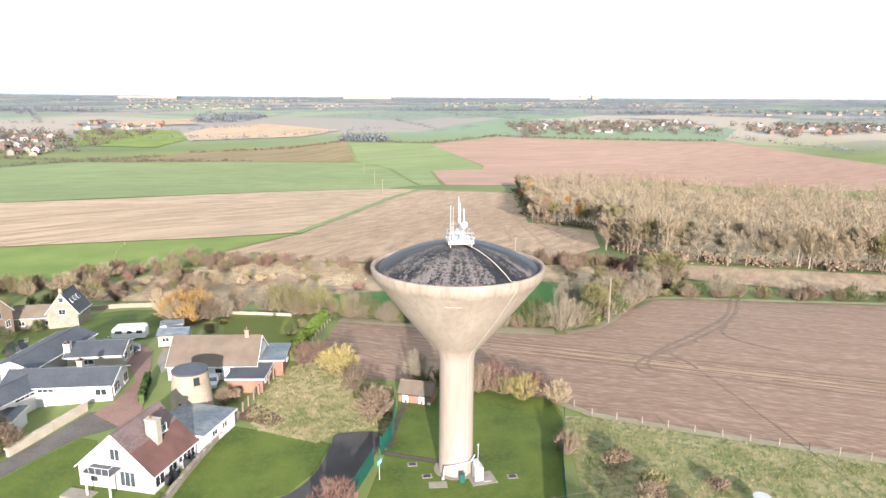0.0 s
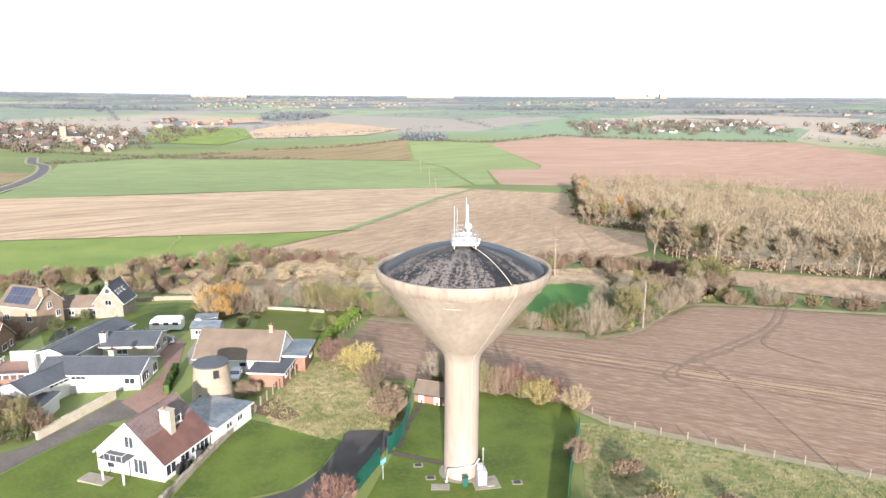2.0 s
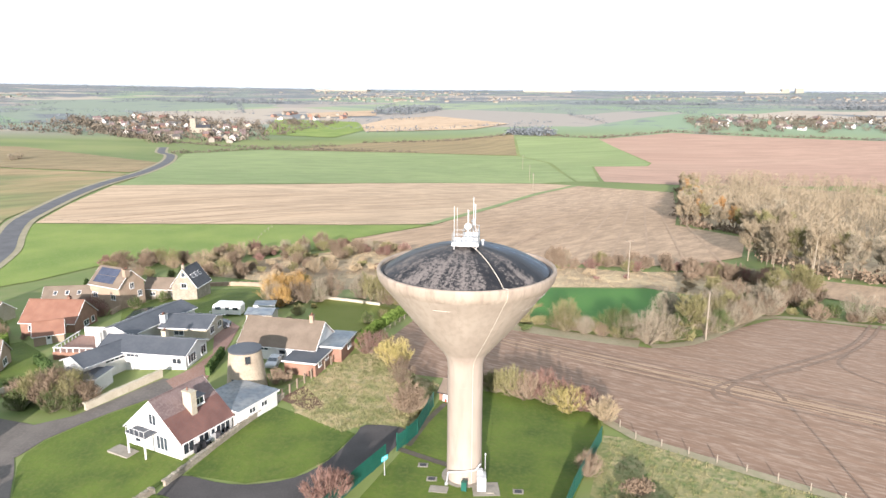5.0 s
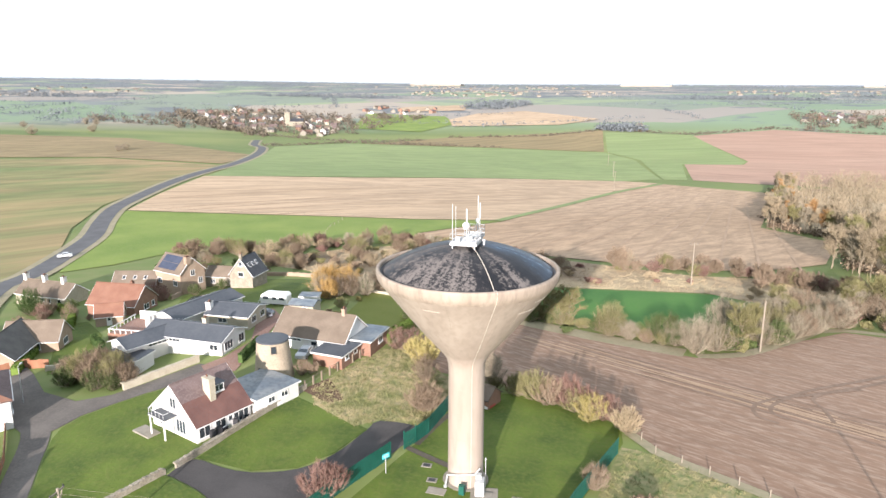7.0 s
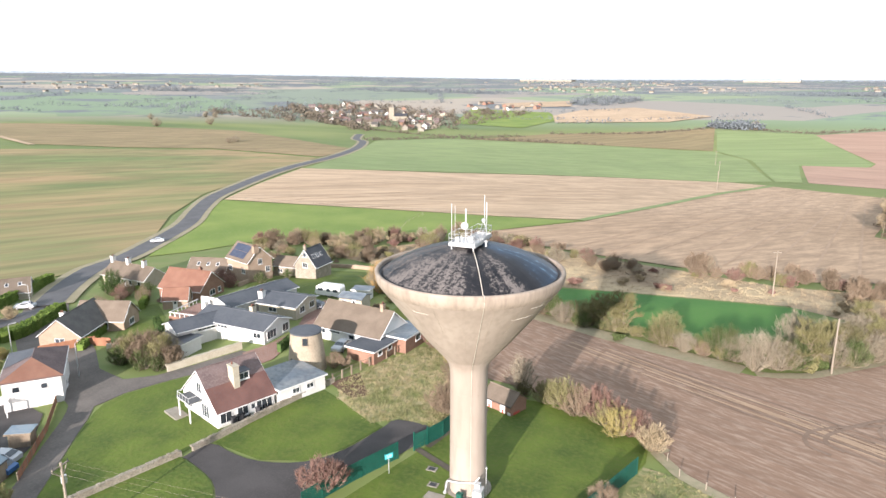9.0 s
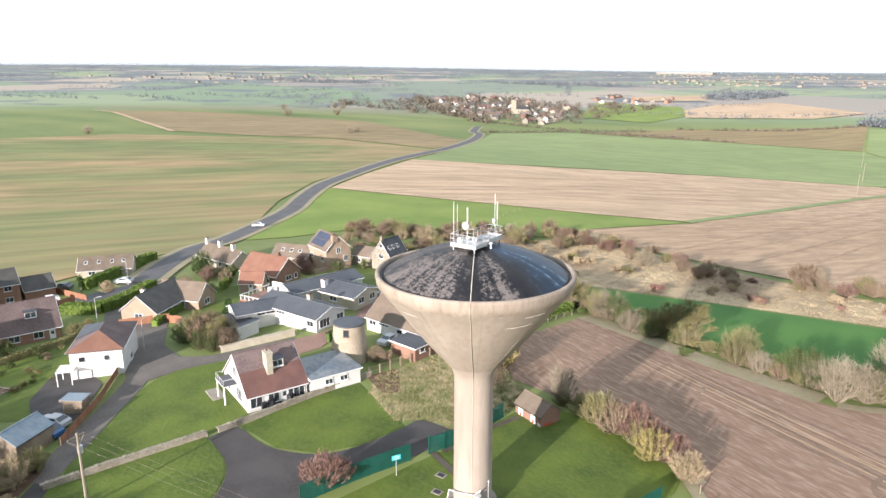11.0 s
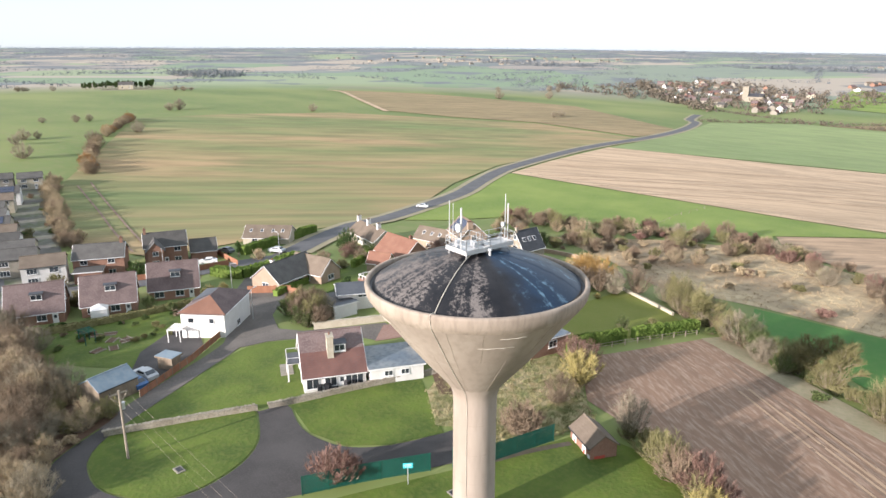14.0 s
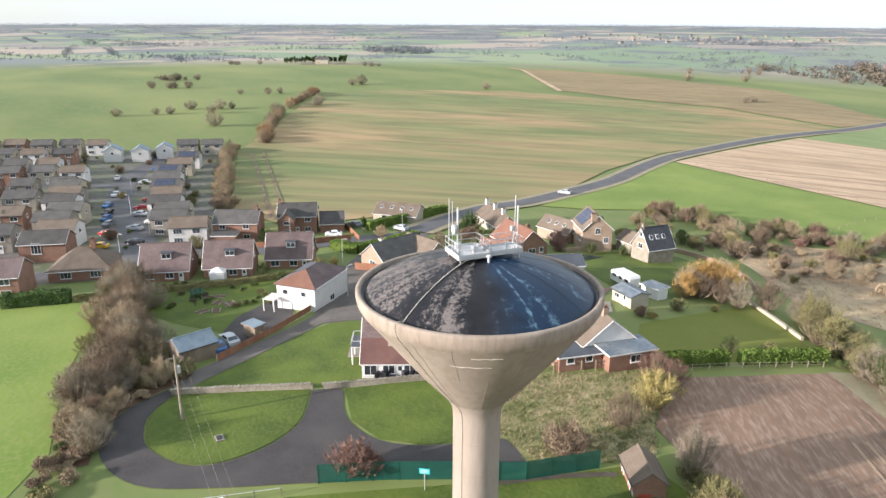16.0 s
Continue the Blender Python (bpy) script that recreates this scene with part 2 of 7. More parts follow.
M["shed_roof"] = mat("blue_sheet_roof", (0.165, 0.225, 0.277), (0.225, 0.285, 0.33), (0.3, 0.315, 0.315), scale=0.6, fine=2, rough=0.5, bump=0.1)
M["timber"] = mat("weathered_timber", (0.2, 0.156, 0.112), (0.264, 0.216, 0.16), (0.128, 0.096, 0.072), scale=0.8, fine=5, stretch=(1, 1, 0.2), bump=0.3)
M["timber_red"] = mat("red_brown_timber", (0.235, 0.105, 0.06), (0.30, 0.145, 0.085), (0.16, 0.085, 0.055), scale=0.8, fine=5, stretch=(1, 1, 0.2), bump=0.3)
M["pole_wood"] = mat("pole_wood", (0.238, 0.202, 0.158), (0.302, 0.259, 0.209), (0.144, 0.115, 0.0864), scale=1, fine=6, stretch=(1, 1, 0.1), bump=0.3)
M["green_steel"] = mat("green_painted_steel", (0.0072, 0.078, 0.057), (0.012, 0.099, 0.072), scale=0.6, fine=5, rough=0.5, bump=0.05, amount3=0.2)
M["turquoise"] = mat("turquoise_sign", (0.06, 0.50, 0.58), (0.08, 0.55, 0.62), scale=0.8, fine=6, rough=0.4, bump=0.0, amount3=0.05)
M["plastic_white"] = mat("white_upvc", (0.68, 0.68, 0.67), (0.73, 0.73, 0.72), scale=1, fine=6, rough=0.35, bump=0.0, amount3=0.05)
M["dark_trim"] = mat("dark_trim", (0.03, 0.03, 0.033), (0.045, 0.045, 0.05), scale=1, fine=6, rough=0.5, bump=0.0)
M["white_card"] = M["plastic_white"]
M["rubber"] = mat("tyre_rubber", (0.02, 0.02, 0.02), (0.03, 0.03, 0.03), scale=3, fine=9, rough=0.9, bump=0.0)
M["solar"] = mat("solar_panel", (0.035, 0.045, 0.075), (0.05, 0.06, 0.095), (0.1, 0.12, 0.16), scale=0.6, fine=2.5, rough=0.15, bump=0.0, amount3=0.2)
M["water"] = mat("pond_water", (0.03, 0.05, 0.06), (0.04, 0.06, 0.07), scale=0.5, fine=3, rough=0.05, bump=0.03, spec=0.6)
M["glass"] = mat("window_glass", (0.035, 0.045, 0.055), (0.055, 0.065, 0.075), scale=0.5, fine=2, rough=0.06, bump=0.0, rand=0.5, spec=0.7)
M["red_paint"] = mat("red_paint", (0.42, 0.06, 0.045), (0.46, 0.08, 0.06), scale=1, fine=6, rough=0.4, bump=0.0)
M["bark"] = mat("bark", (0.20, 0.16, 0.115), (0.30, 0.25, 0.185), (0.12, 0.1, 0.07), scale=0.8, fine=4, stretch=(1, 1, 0.3), bump=0.4)
M["bark_pale"] = mat("pale_bark", (0.24, 0.21, 0.16), (0.32, 0.28, 0.215), (0.13, 0.12, 0.09), scale=0.8, fine=4, stretch=(1, 1, 0.3), bump=0.4)
TW = dict(grey=((0.30, 0.26, 0.19), (0.40, 0.35, 0.26)), brown=((0.25, 0.185, 0.13), (0.34, 0.26, 0.185)),
          red=((0.26, 0.155, 0.125), (0.33, 0.205, 0.17)), yellow=((0.40, 0.34, 0.13), (0.50, 0.42, 0.18)),
          golden=((0.42, 0.26, 0.09), (0.50, 0.33, 0.13)), green=((0.10, 0.14, 0.05), (0.155, 0.19, 0.075)), hedge=((0.12, 0.19, 0.04), (0.19, 0.26, 0.065)),
          olive=((0.23, 0.215, 0.10), (0.31, 0.285, 0.14)), dark=((0.06, 0.105, 0.035), (0.10, 0.15, 0.05)),
          tan=((0.42, 0.335, 0.215), (0.52, 0.42, 0.28)), wood=((0.33, 0.27, 0.185), (0.43, 0.355, 0.245)), rust=((0.36, 0.20, 0.08), (0.43, 0.26, 0.12)))
for key, (a, b_) in TW.items():
    a, b_ = tuple(v * 0.8 for v in a), tuple(v * 0.8 for v in b_)
    M["tw_" + key] = mat("twigs_" + key, a, b_, scale=0.5, fine=2.5, rough=0.9, bump=0.0, rand=0.18, spec=0.1)
for key, c in dict(white=(0.75, 0.75, 0.75), silver=(0.45, 0.47, 0.49), blue=(0.05, 0.13, 0.30), black=(0.02, 0.02, 0.025), red=(0.40, 0.03, 0.03), grey=(0.16, 0.17, 0.19), yellow=(0.6, 0.36, 0.04)).items():
    M["car_" + key] = mat("car_paint_" + key, c, tuple(v * 1.1 for v in c), scale=0.5, fine=3, rough=0.25, bump=0.0, amount3=0.05, spec=0.6)


def dome_material():
    """Bitumen felt: black with lichen bleached in wedges down the sunny side, the blue sky's wet-looking sheen painted
    into the north side.
    """
    m = mat("bitumen_felt", (0.011, 0.012, 0.015), (0.024, 0.024, 0.027), (0.016, 0.016, 0.018), scale=0.5, fine=2, rough=0.42, bump=0.12, spec=0.22)
    n, l = m.node_tree.nodes, m.node_tree.links
    b = n["Principled BSDF"]
    src = b.inputs["Base Color"].links[0].from_socket
    geo = n.new("ShaderNodeNewGeometry")
    oi = n.new("ShaderNodeObjectInfo")

    def noise(scale, detail, rough, vec):
        q = n.new("ShaderNodeTexNoise")
        q.inputs["Scale"].default_value, q.inputs["Detail"].default_value, q.inputs["Roughness"].default_value = scale, detail, rough
        l.new(vec, q.inputs["Vector"])
        return q.outputs["Fac"]

    def vec(op, a, v=None):
        q = n.new("ShaderNodeVectorMath")
        q.operation = op
        l.new(a, q.inputs[0])
        if v is not None:
            q.inputs[1].default_value = v
        return q

    def add(a, k, c):
        q = n.new("ShaderNodeMath")
        q.operation = 'MULTIPLY_ADD'
        l.new(a, q.inputs[0])
        q.inputs[1].default_value = k
        if isinstance(c, float):
            q.inputs[2].default_value = c
        else:
            l.new(c, q.inputs[2])
        return q.outputs[0]

    def span(a, lo, hi):
        q = n.new("ShaderNodeMapRange")
        q.interpolation_type = 'SMOOTHSTEP'
        q.inputs["From Min"].default_value, q.inputs["From Max"].default_value = lo, hi
        l.new(a, q.inputs["Value"])
        return q.outputs["Result"]

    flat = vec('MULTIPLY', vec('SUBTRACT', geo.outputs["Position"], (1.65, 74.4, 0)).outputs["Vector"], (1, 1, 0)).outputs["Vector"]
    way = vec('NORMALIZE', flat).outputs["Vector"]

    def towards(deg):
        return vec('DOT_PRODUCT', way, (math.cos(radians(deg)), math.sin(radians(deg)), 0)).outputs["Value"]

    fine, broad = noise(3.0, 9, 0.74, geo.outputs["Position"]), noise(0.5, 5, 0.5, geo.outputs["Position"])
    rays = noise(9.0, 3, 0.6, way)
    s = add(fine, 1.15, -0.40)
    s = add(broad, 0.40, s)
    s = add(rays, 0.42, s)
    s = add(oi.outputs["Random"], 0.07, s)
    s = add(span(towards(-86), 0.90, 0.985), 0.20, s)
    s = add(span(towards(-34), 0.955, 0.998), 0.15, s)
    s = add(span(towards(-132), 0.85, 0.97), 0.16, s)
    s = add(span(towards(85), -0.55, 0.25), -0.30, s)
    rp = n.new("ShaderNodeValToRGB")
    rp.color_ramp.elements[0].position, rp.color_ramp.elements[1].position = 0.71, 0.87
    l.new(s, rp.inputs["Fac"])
    # north side: the sky's blue sheen and its pale streaks, painted into the felt colour
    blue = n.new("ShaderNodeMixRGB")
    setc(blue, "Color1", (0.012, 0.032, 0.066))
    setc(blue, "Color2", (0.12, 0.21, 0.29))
    sheen_streak = add(noise(1.3, 7, 0.7, geo.outputs["Position"]), 0.8, add(rays, 0.5, 0.0))
    l.new(span(sheen_streak, 0.70, 0.86), blue.inputs["Fac"])
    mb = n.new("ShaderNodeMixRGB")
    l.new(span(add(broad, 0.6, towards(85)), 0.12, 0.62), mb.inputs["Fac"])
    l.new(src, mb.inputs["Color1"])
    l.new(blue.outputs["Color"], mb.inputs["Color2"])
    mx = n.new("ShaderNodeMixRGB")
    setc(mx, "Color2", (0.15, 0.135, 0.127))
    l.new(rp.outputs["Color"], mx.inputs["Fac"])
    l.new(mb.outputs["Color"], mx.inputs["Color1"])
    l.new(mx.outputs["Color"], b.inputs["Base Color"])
    mr = n.new("ShaderNodeMapRange")
    mr.inputs["To Min"].default_value, mr.inputs["To Max"].default_value = 0.34, 0.9
    l.new(rp.outputs["Color"], mr.inputs["Value"])
    l.new(mr.outputs["Result"], b.inputs["Roughness"])
    return m


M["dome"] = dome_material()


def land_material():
    """Pasture near by; beyond about a kilometre a patchwork of pasture, crops, plough and woods with haze toned into
    its colours.
    """
    m = M["pasture"].copy()
    m.name = "open_land"
    n, l = m.node_tree.nodes, m.node_tree.links
    b = n["Principled BSDF"]
    src = b.inputs["Base Color"].links[0].from_socket
    geo = n.new("ShaderNodeNewGeometry")
    mp_ = n.new("ShaderNodeMapping")
    mp_.inputs["Scale"].default_value = (1, 1, 0)
    mp_.inputs["Rotation"].default_value = (0, 0, 0.5)
    l.new(geo.outputs["Position"], mp_.inputs["Vector"])
    vo = n.new("ShaderNodeTexVoronoi")
    vo.distance = 'CHEBYCHEV'
    vo.inputs["Scale"].default_value = 0.0033
    vo.inputs["Randomness"].default_value = 0.8
    l.new(mp_.outputs["Vector"], vo.inputs["Vector"])
    sep = n.new("ShaderNodeSeparateColor")
    l.new(vo.outputs["Color"], sep.inputs["Color"])
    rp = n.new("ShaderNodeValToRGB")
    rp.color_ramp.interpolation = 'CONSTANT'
    # far field colours are paled and greyed to carry the haze of distance
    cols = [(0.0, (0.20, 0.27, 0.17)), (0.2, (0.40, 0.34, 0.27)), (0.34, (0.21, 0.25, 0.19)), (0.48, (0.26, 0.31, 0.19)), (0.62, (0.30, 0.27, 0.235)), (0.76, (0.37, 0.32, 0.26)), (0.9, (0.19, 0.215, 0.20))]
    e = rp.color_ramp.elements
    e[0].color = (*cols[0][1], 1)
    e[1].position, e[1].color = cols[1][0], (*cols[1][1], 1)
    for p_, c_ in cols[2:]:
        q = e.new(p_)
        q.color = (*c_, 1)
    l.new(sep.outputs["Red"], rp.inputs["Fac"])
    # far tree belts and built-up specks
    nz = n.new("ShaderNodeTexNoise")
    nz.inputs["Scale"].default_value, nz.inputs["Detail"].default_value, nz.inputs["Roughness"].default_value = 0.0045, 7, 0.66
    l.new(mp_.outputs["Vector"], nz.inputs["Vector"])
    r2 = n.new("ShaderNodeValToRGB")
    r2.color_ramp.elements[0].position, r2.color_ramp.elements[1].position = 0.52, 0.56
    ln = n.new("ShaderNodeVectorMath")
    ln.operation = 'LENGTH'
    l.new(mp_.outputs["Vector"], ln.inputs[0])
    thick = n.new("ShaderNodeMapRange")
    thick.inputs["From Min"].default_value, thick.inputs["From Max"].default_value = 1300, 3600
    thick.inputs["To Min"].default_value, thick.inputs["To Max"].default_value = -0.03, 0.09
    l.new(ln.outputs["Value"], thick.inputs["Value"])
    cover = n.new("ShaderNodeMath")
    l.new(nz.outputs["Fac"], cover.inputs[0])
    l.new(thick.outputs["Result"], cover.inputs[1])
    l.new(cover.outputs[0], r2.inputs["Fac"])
    # bluish wood colour, with haze mixed in
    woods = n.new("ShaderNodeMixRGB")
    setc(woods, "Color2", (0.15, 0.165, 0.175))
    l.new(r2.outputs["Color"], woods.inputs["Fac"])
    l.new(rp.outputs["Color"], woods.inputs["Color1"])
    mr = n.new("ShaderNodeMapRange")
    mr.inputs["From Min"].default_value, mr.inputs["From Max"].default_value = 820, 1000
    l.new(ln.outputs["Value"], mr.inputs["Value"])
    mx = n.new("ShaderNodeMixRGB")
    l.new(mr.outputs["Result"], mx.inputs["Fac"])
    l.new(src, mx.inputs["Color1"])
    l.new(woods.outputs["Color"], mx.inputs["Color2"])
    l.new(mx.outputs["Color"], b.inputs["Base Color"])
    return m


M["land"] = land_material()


# ---------------- shape helpers ----------------
SWELLS = [(0, 60, 90, 2.7), (-90, 90, 90, 2.9), (-200, 60, 130, -6.7), (-230, 230, 150, -2.2), (0, 230, 140, 2.2), (30, 420, 160, 1.4),
          (0, 680, 240, -14.0), (-380, 560, 240, -5.6), (-520, 850, 260, -12.3), (250, 500, 260, -25.3), (180, 120, 140, 5.9), (-34, 74, 26, 0.5), (-48, 112, 26, 2.9)]


def sm(a, b, v):
    t = min(1.0, max(0.0, (v - a) / (b - a)))
    return t * t * (3 - 2 * t)


def land(x, y):
    """Height of the ground: a low hilltop, a shallow valley to the north and far rising ground to the west."""
    z = sum(k * math.exp(-((x - a) ** 2 + (y - b) ** 2) / (2 * s * s)) for a, b, s, k in SWELLS)
    r, yaw = math.hypot(x, y), math.degrees(math.atan2(-x, y))
    far = (2 + 48 * sm(15, 65, yaw)) * sm(1200, 4900, r)
    return z * (1 - sm(900, 2600, r)) + far


class Geo:
    def __init__(self):
        self.v, self.f = [], []

    def add(self, verts, faces):
        o = len(self.v)
        self.v += [tuple(p) for p in verts]
        self.f += [tuple(i + o for i in f) for f in faces]
        return self

    def box(self, x, y, z, sx, sy, sz, rz=0.0):
        """A box centred on x, y and standing on z."""
        c, s = math.cos(rz), math.sin(rz)
        vs = [(x + c * a - s * b, y + s * a + c * b, z + d) for d in (0, sz) for a, b in ((-sx / 2, -sy / 2), (sx / 2, -sy / 2), (sx / 2, sy / 2), (-sx / 2, sy / 2))]
        return self.add(vs, [(3, 2, 1, 0), (4, 5, 6, 7), (0, 1, 5, 4), (1, 2, 6, 5), (2, 3, 7, 6), (3, 0, 4, 7)])

    def tube(self, p0, p1, r0, r1=None, n=6, caps=True):
        p0, p1 = Vector(p0), Vector(p1)
        r1 = r0 if r1 is None else r1
        q = (p1 - p0).to_track_quat("Z", "Y")
        ring = [q @ Vector((math.cos(2 * math.pi * i / n), math.sin(2 * math.pi * i / n), 0)) for i in range(n)]
        vs = [p0 + d * r0 for d in ring] + [p1 + d * r1 for d in ring]
        fs = [(i, (i + 1) % n, n + (i + 1) % n, n + i) for i in range(n)]
        if caps:
            fs += [tuple(range(n - 1, -1, -1)), tuple(range(n, 2 * n))]
        return self.add(vs, fs)

    def pipe(self, pts, r, n=6):
        """One bent tube through all the points."""
        pts = [Vector(p) for p in pts]
        vs, fs = [], []
        for i, p in enumerate(pts):
            q = (pts[min(len(pts) - 1, i + 1)] - pts[max(0, i - 1)]).to_track_quat("Z", "Y")
            vs += [p + q @ Vector((r * math.cos(2 * math.pi * k / n), r * math.sin(2 * math.pi * k / n), 0)) for k in range(n)]
        for i in range(len(pts) - 1):
            fs += [(i * n + k, i * n + (k + 1) % n, (i + 1) * n + (k + 1) % n, (i + 1) * n + k) for k in range(n)]
        o = (len(pts) - 1) * n
        return self.add(vs, fs + [tuple(range(n - 1, -1, -1)), tuple(range(o, o + n))])

    def lathe(self, prof, n=64, a0=0.0, a1=2 * math.pi):
        full = abs(a1 - a0 - 2 * math.pi) < 1e-6
        cols = n if full else n + 1
        vs = [(r * math.cos(a0 + (a1 - a0) * i / n), r * math.sin(a0 + (a1 - a0) * i / n), z) for i in range(cols) for r, z in prof]
        k = len(prof)
        fs = [(i * k + j, ((i + 1) % cols) * k + j, ((i + 1) % cols) * k + j + 1, i * k + j + 1) for i in range(n) for j in range(k - 1)]
        return self.add(vs, fs)

    def solid(self, outline, z0, z1):
        """A prism over a flat outline, counter-clockwise."""
        n = len(outline)
        vs = [(x, y, z0) for x, y in outline] + [(x, y, z1) for x, y in outline]
        return self.add(vs, [tuple(range(n - 1, -1, -1)), tuple(range(n, 2 * n))] + [(i, (i + 1) % n, n + (i + 1) % n, n + i) for i in range(n)])

    def mesh(self, name, material, smooth=False):
        me = bpy.data.meshes.new(name)
        me.from_pydata(self.v, [], self.f)
        me.materials.append(material)
        if smooth:
            me.shade_smooth()
        me.update()
        return me


def part(name, geo, material, parent, label="", smooth=False):
    ob = new(name, geo if isinstance(geo, bpy.types.Mesh) else geo.mesh(name, material, smooth))
    ob.parent = parent
    if label:
        ob["label"] = label
    return ob


def thing(name, x, y, rz=0.0, label="", category="", group="", z=None, kind=""):
    ob = new(name)
    ob.empty_display_size = 0.3
    ob.matrix_basis = pose(x, y, land(x, y) if z is None else z, 0, 0, rz)
    return tagged(ob, label, category, group, kind)


def sheet(name, outline, lift, material, label, category, step=8.0, kind="structure"):
    """A patch of ground cover draped on the land."""
    bm = bmesh.new()
    pts = []
    for (x0, y0), (x1, y1) in zip(outline, outline[1:] + outline[:1]):
        k = max(1, int(math.hypot(x1 - x0, y1 - y0) / step))
        pts += [(x0 + (x1 - x0) * i / k, y0 + (y1 - y0) * i / k) for i in range(k)]
    bm.faces.new([bm.verts.new((x, y, 0)) for x, y in pts])
    bmesh.ops.triangulate(bm, faces=bm.faces[:])
    for ax in (0, 1):
        lo, hi = min(p[ax] for p in pts), max(p[ax] for p in pts)
        k = int((hi - lo) / step)
        for i in range(1, k + 1):
            co, no = [0, 0, 0], [0, 0, 0]
            co[ax], no[ax] = lo + (hi - lo) * i / (k + 1) + 0.011, 1
            bmesh.ops.bisect_plane(bm, geom=bm.verts[:] + bm.edges[:] + bm.faces[:], plane_co=co, plane_no=no, dist=1e-4)
    bmesh.ops.triangulate(bm, faces=[f for f in bm.faces if len(f.verts) > 4])
    for v in bm.verts:
        v.co.z = land(v.co.x, v.co.y) + lift
    bmesh.ops.recalc_face_normals(bm, faces=bm.faces[:])
    me = bpy.data.meshes.new(name)
    bm.to_mesh(me)
    bm.free()
    me.materials.append(material)
    if sum(p.normal.z for p in me.polygons) < 0:
        me.flip_normals()
    me.shade_smooth()
    return tagged(new(name, me), label, category, kind=kind)


def ribbon(name, line, width, lift, material, label, category, step=5.0, smooth_line=True):
    """A road or track of even width along a line, draped on the land."""
    pts = smooth(line, step) if smooth_line else line
    g = Geo()
    for i, (x, y) in enumerate(pts):
        x0, y0 = pts[max(0, i - 1)]
        x1, y1 = pts[min(len(pts) - 1, i + 1)]
        d = math.hypot(x1 - x0, y1 - y0) or 1
        nx, ny = -(y1 - y0) / d, (x1 - x0) / d
        for s in (-0.5, -0.17, 0.17, 0.5):
            px, py = x + nx * s * width, y + ny * s * width
            g.v.append((px, py, land(px, py) + lift))
    for i in range(len(pts) - 1):
        for j in range(3):
            a = i * 4 + j
            g.f.append((a, a + 4, a + 5, a + 1)[::-1])
    ob = new(name, g.mesh(name, material, True))
    return tagged(ob, label, category, kind="structure")


def smooth(line, step):
    """Catmull-Rom through the given points."""
    out = []
    for i in range(len(line) - 1):
        p0, p1, p2, p3 = line[max(0, i - 1)], line[i], line[i + 1], line[min(len(line) - 1, i + 2)]
        k = max(2, int(math.hypot(p2[0] - p1[0], p2[1] - p1[1]) / step))
        for j in range(k):
            t = j / k
            out.append(tuple(0.5 * (2 * b + (c - a) * t + (2 * a - 5 * b + 4 * c - d) * t * t + (3 * b - a - 3 * c + d) * t ** 3) for a, b, c, d in zip(p0, p1, p2, p3)))
    out.append(tuple(line[-1]))
    return out


def along(line, gap):
    """Points at even gaps along a broken line, with the heading in radians."""
    out, left = [], 0.0
    for (x0, y0), (x1, y1) in zip(line, line[1:]):
        d = math.hypot(x1 - x0, y1 - y0)
        s = left
        while s < d:
            out.append((x0 + (x1 - x0) * s / d, y0 + (y1 - y0) * s / d, math.atan2(y1 - y0, x1 - x0)))
            s += gap
        left = s - d
    return out


def inside(x, y, poly):
    c = False
    for (x0, y0), (x1, y1) in zip(poly, poly[1:] + poly[:1]):
        if (y0 > y) != (y1 > y) and x < (x1 - x0) * (y - y0) / (y1 - y0) + x0:
            c = not c
    return c


# ---------------- ground, fields, roads ----------------
def graded(lo, hi, fine):
    out, v, s = [], lo, fine
    while v <= hi:
        out.append(v)
        v += fine
    s, up, dn = fine, hi, lo
    highs, lows = [], []
    while up < 5000:
        s *= 1.16
        up, dn = up + s, dn - s
        highs.append(up)
        lows.append(dn)
    return lows[::-1] + out + highs


gx, gy = graded(-180, 100, 4.0), graded(-20, 240, 4.0)
gg = Geo()
gg.v = [(x, y, land(x, y)) for y in gy for x in gx]
gw = len(gx)
gg.f = [(j * gw + i, j * gw + i + 1, (j + 1) * gw + i + 1, (j + 1) * gw + i) for j in range(len(gy) - 1) for i in range(gw - 1)]
tagged(new("ground", gg.mesh("ground", M["land"], True)), "rolling green farmland to the horizon, haze painted into its far colours", "ground", kind="structure")

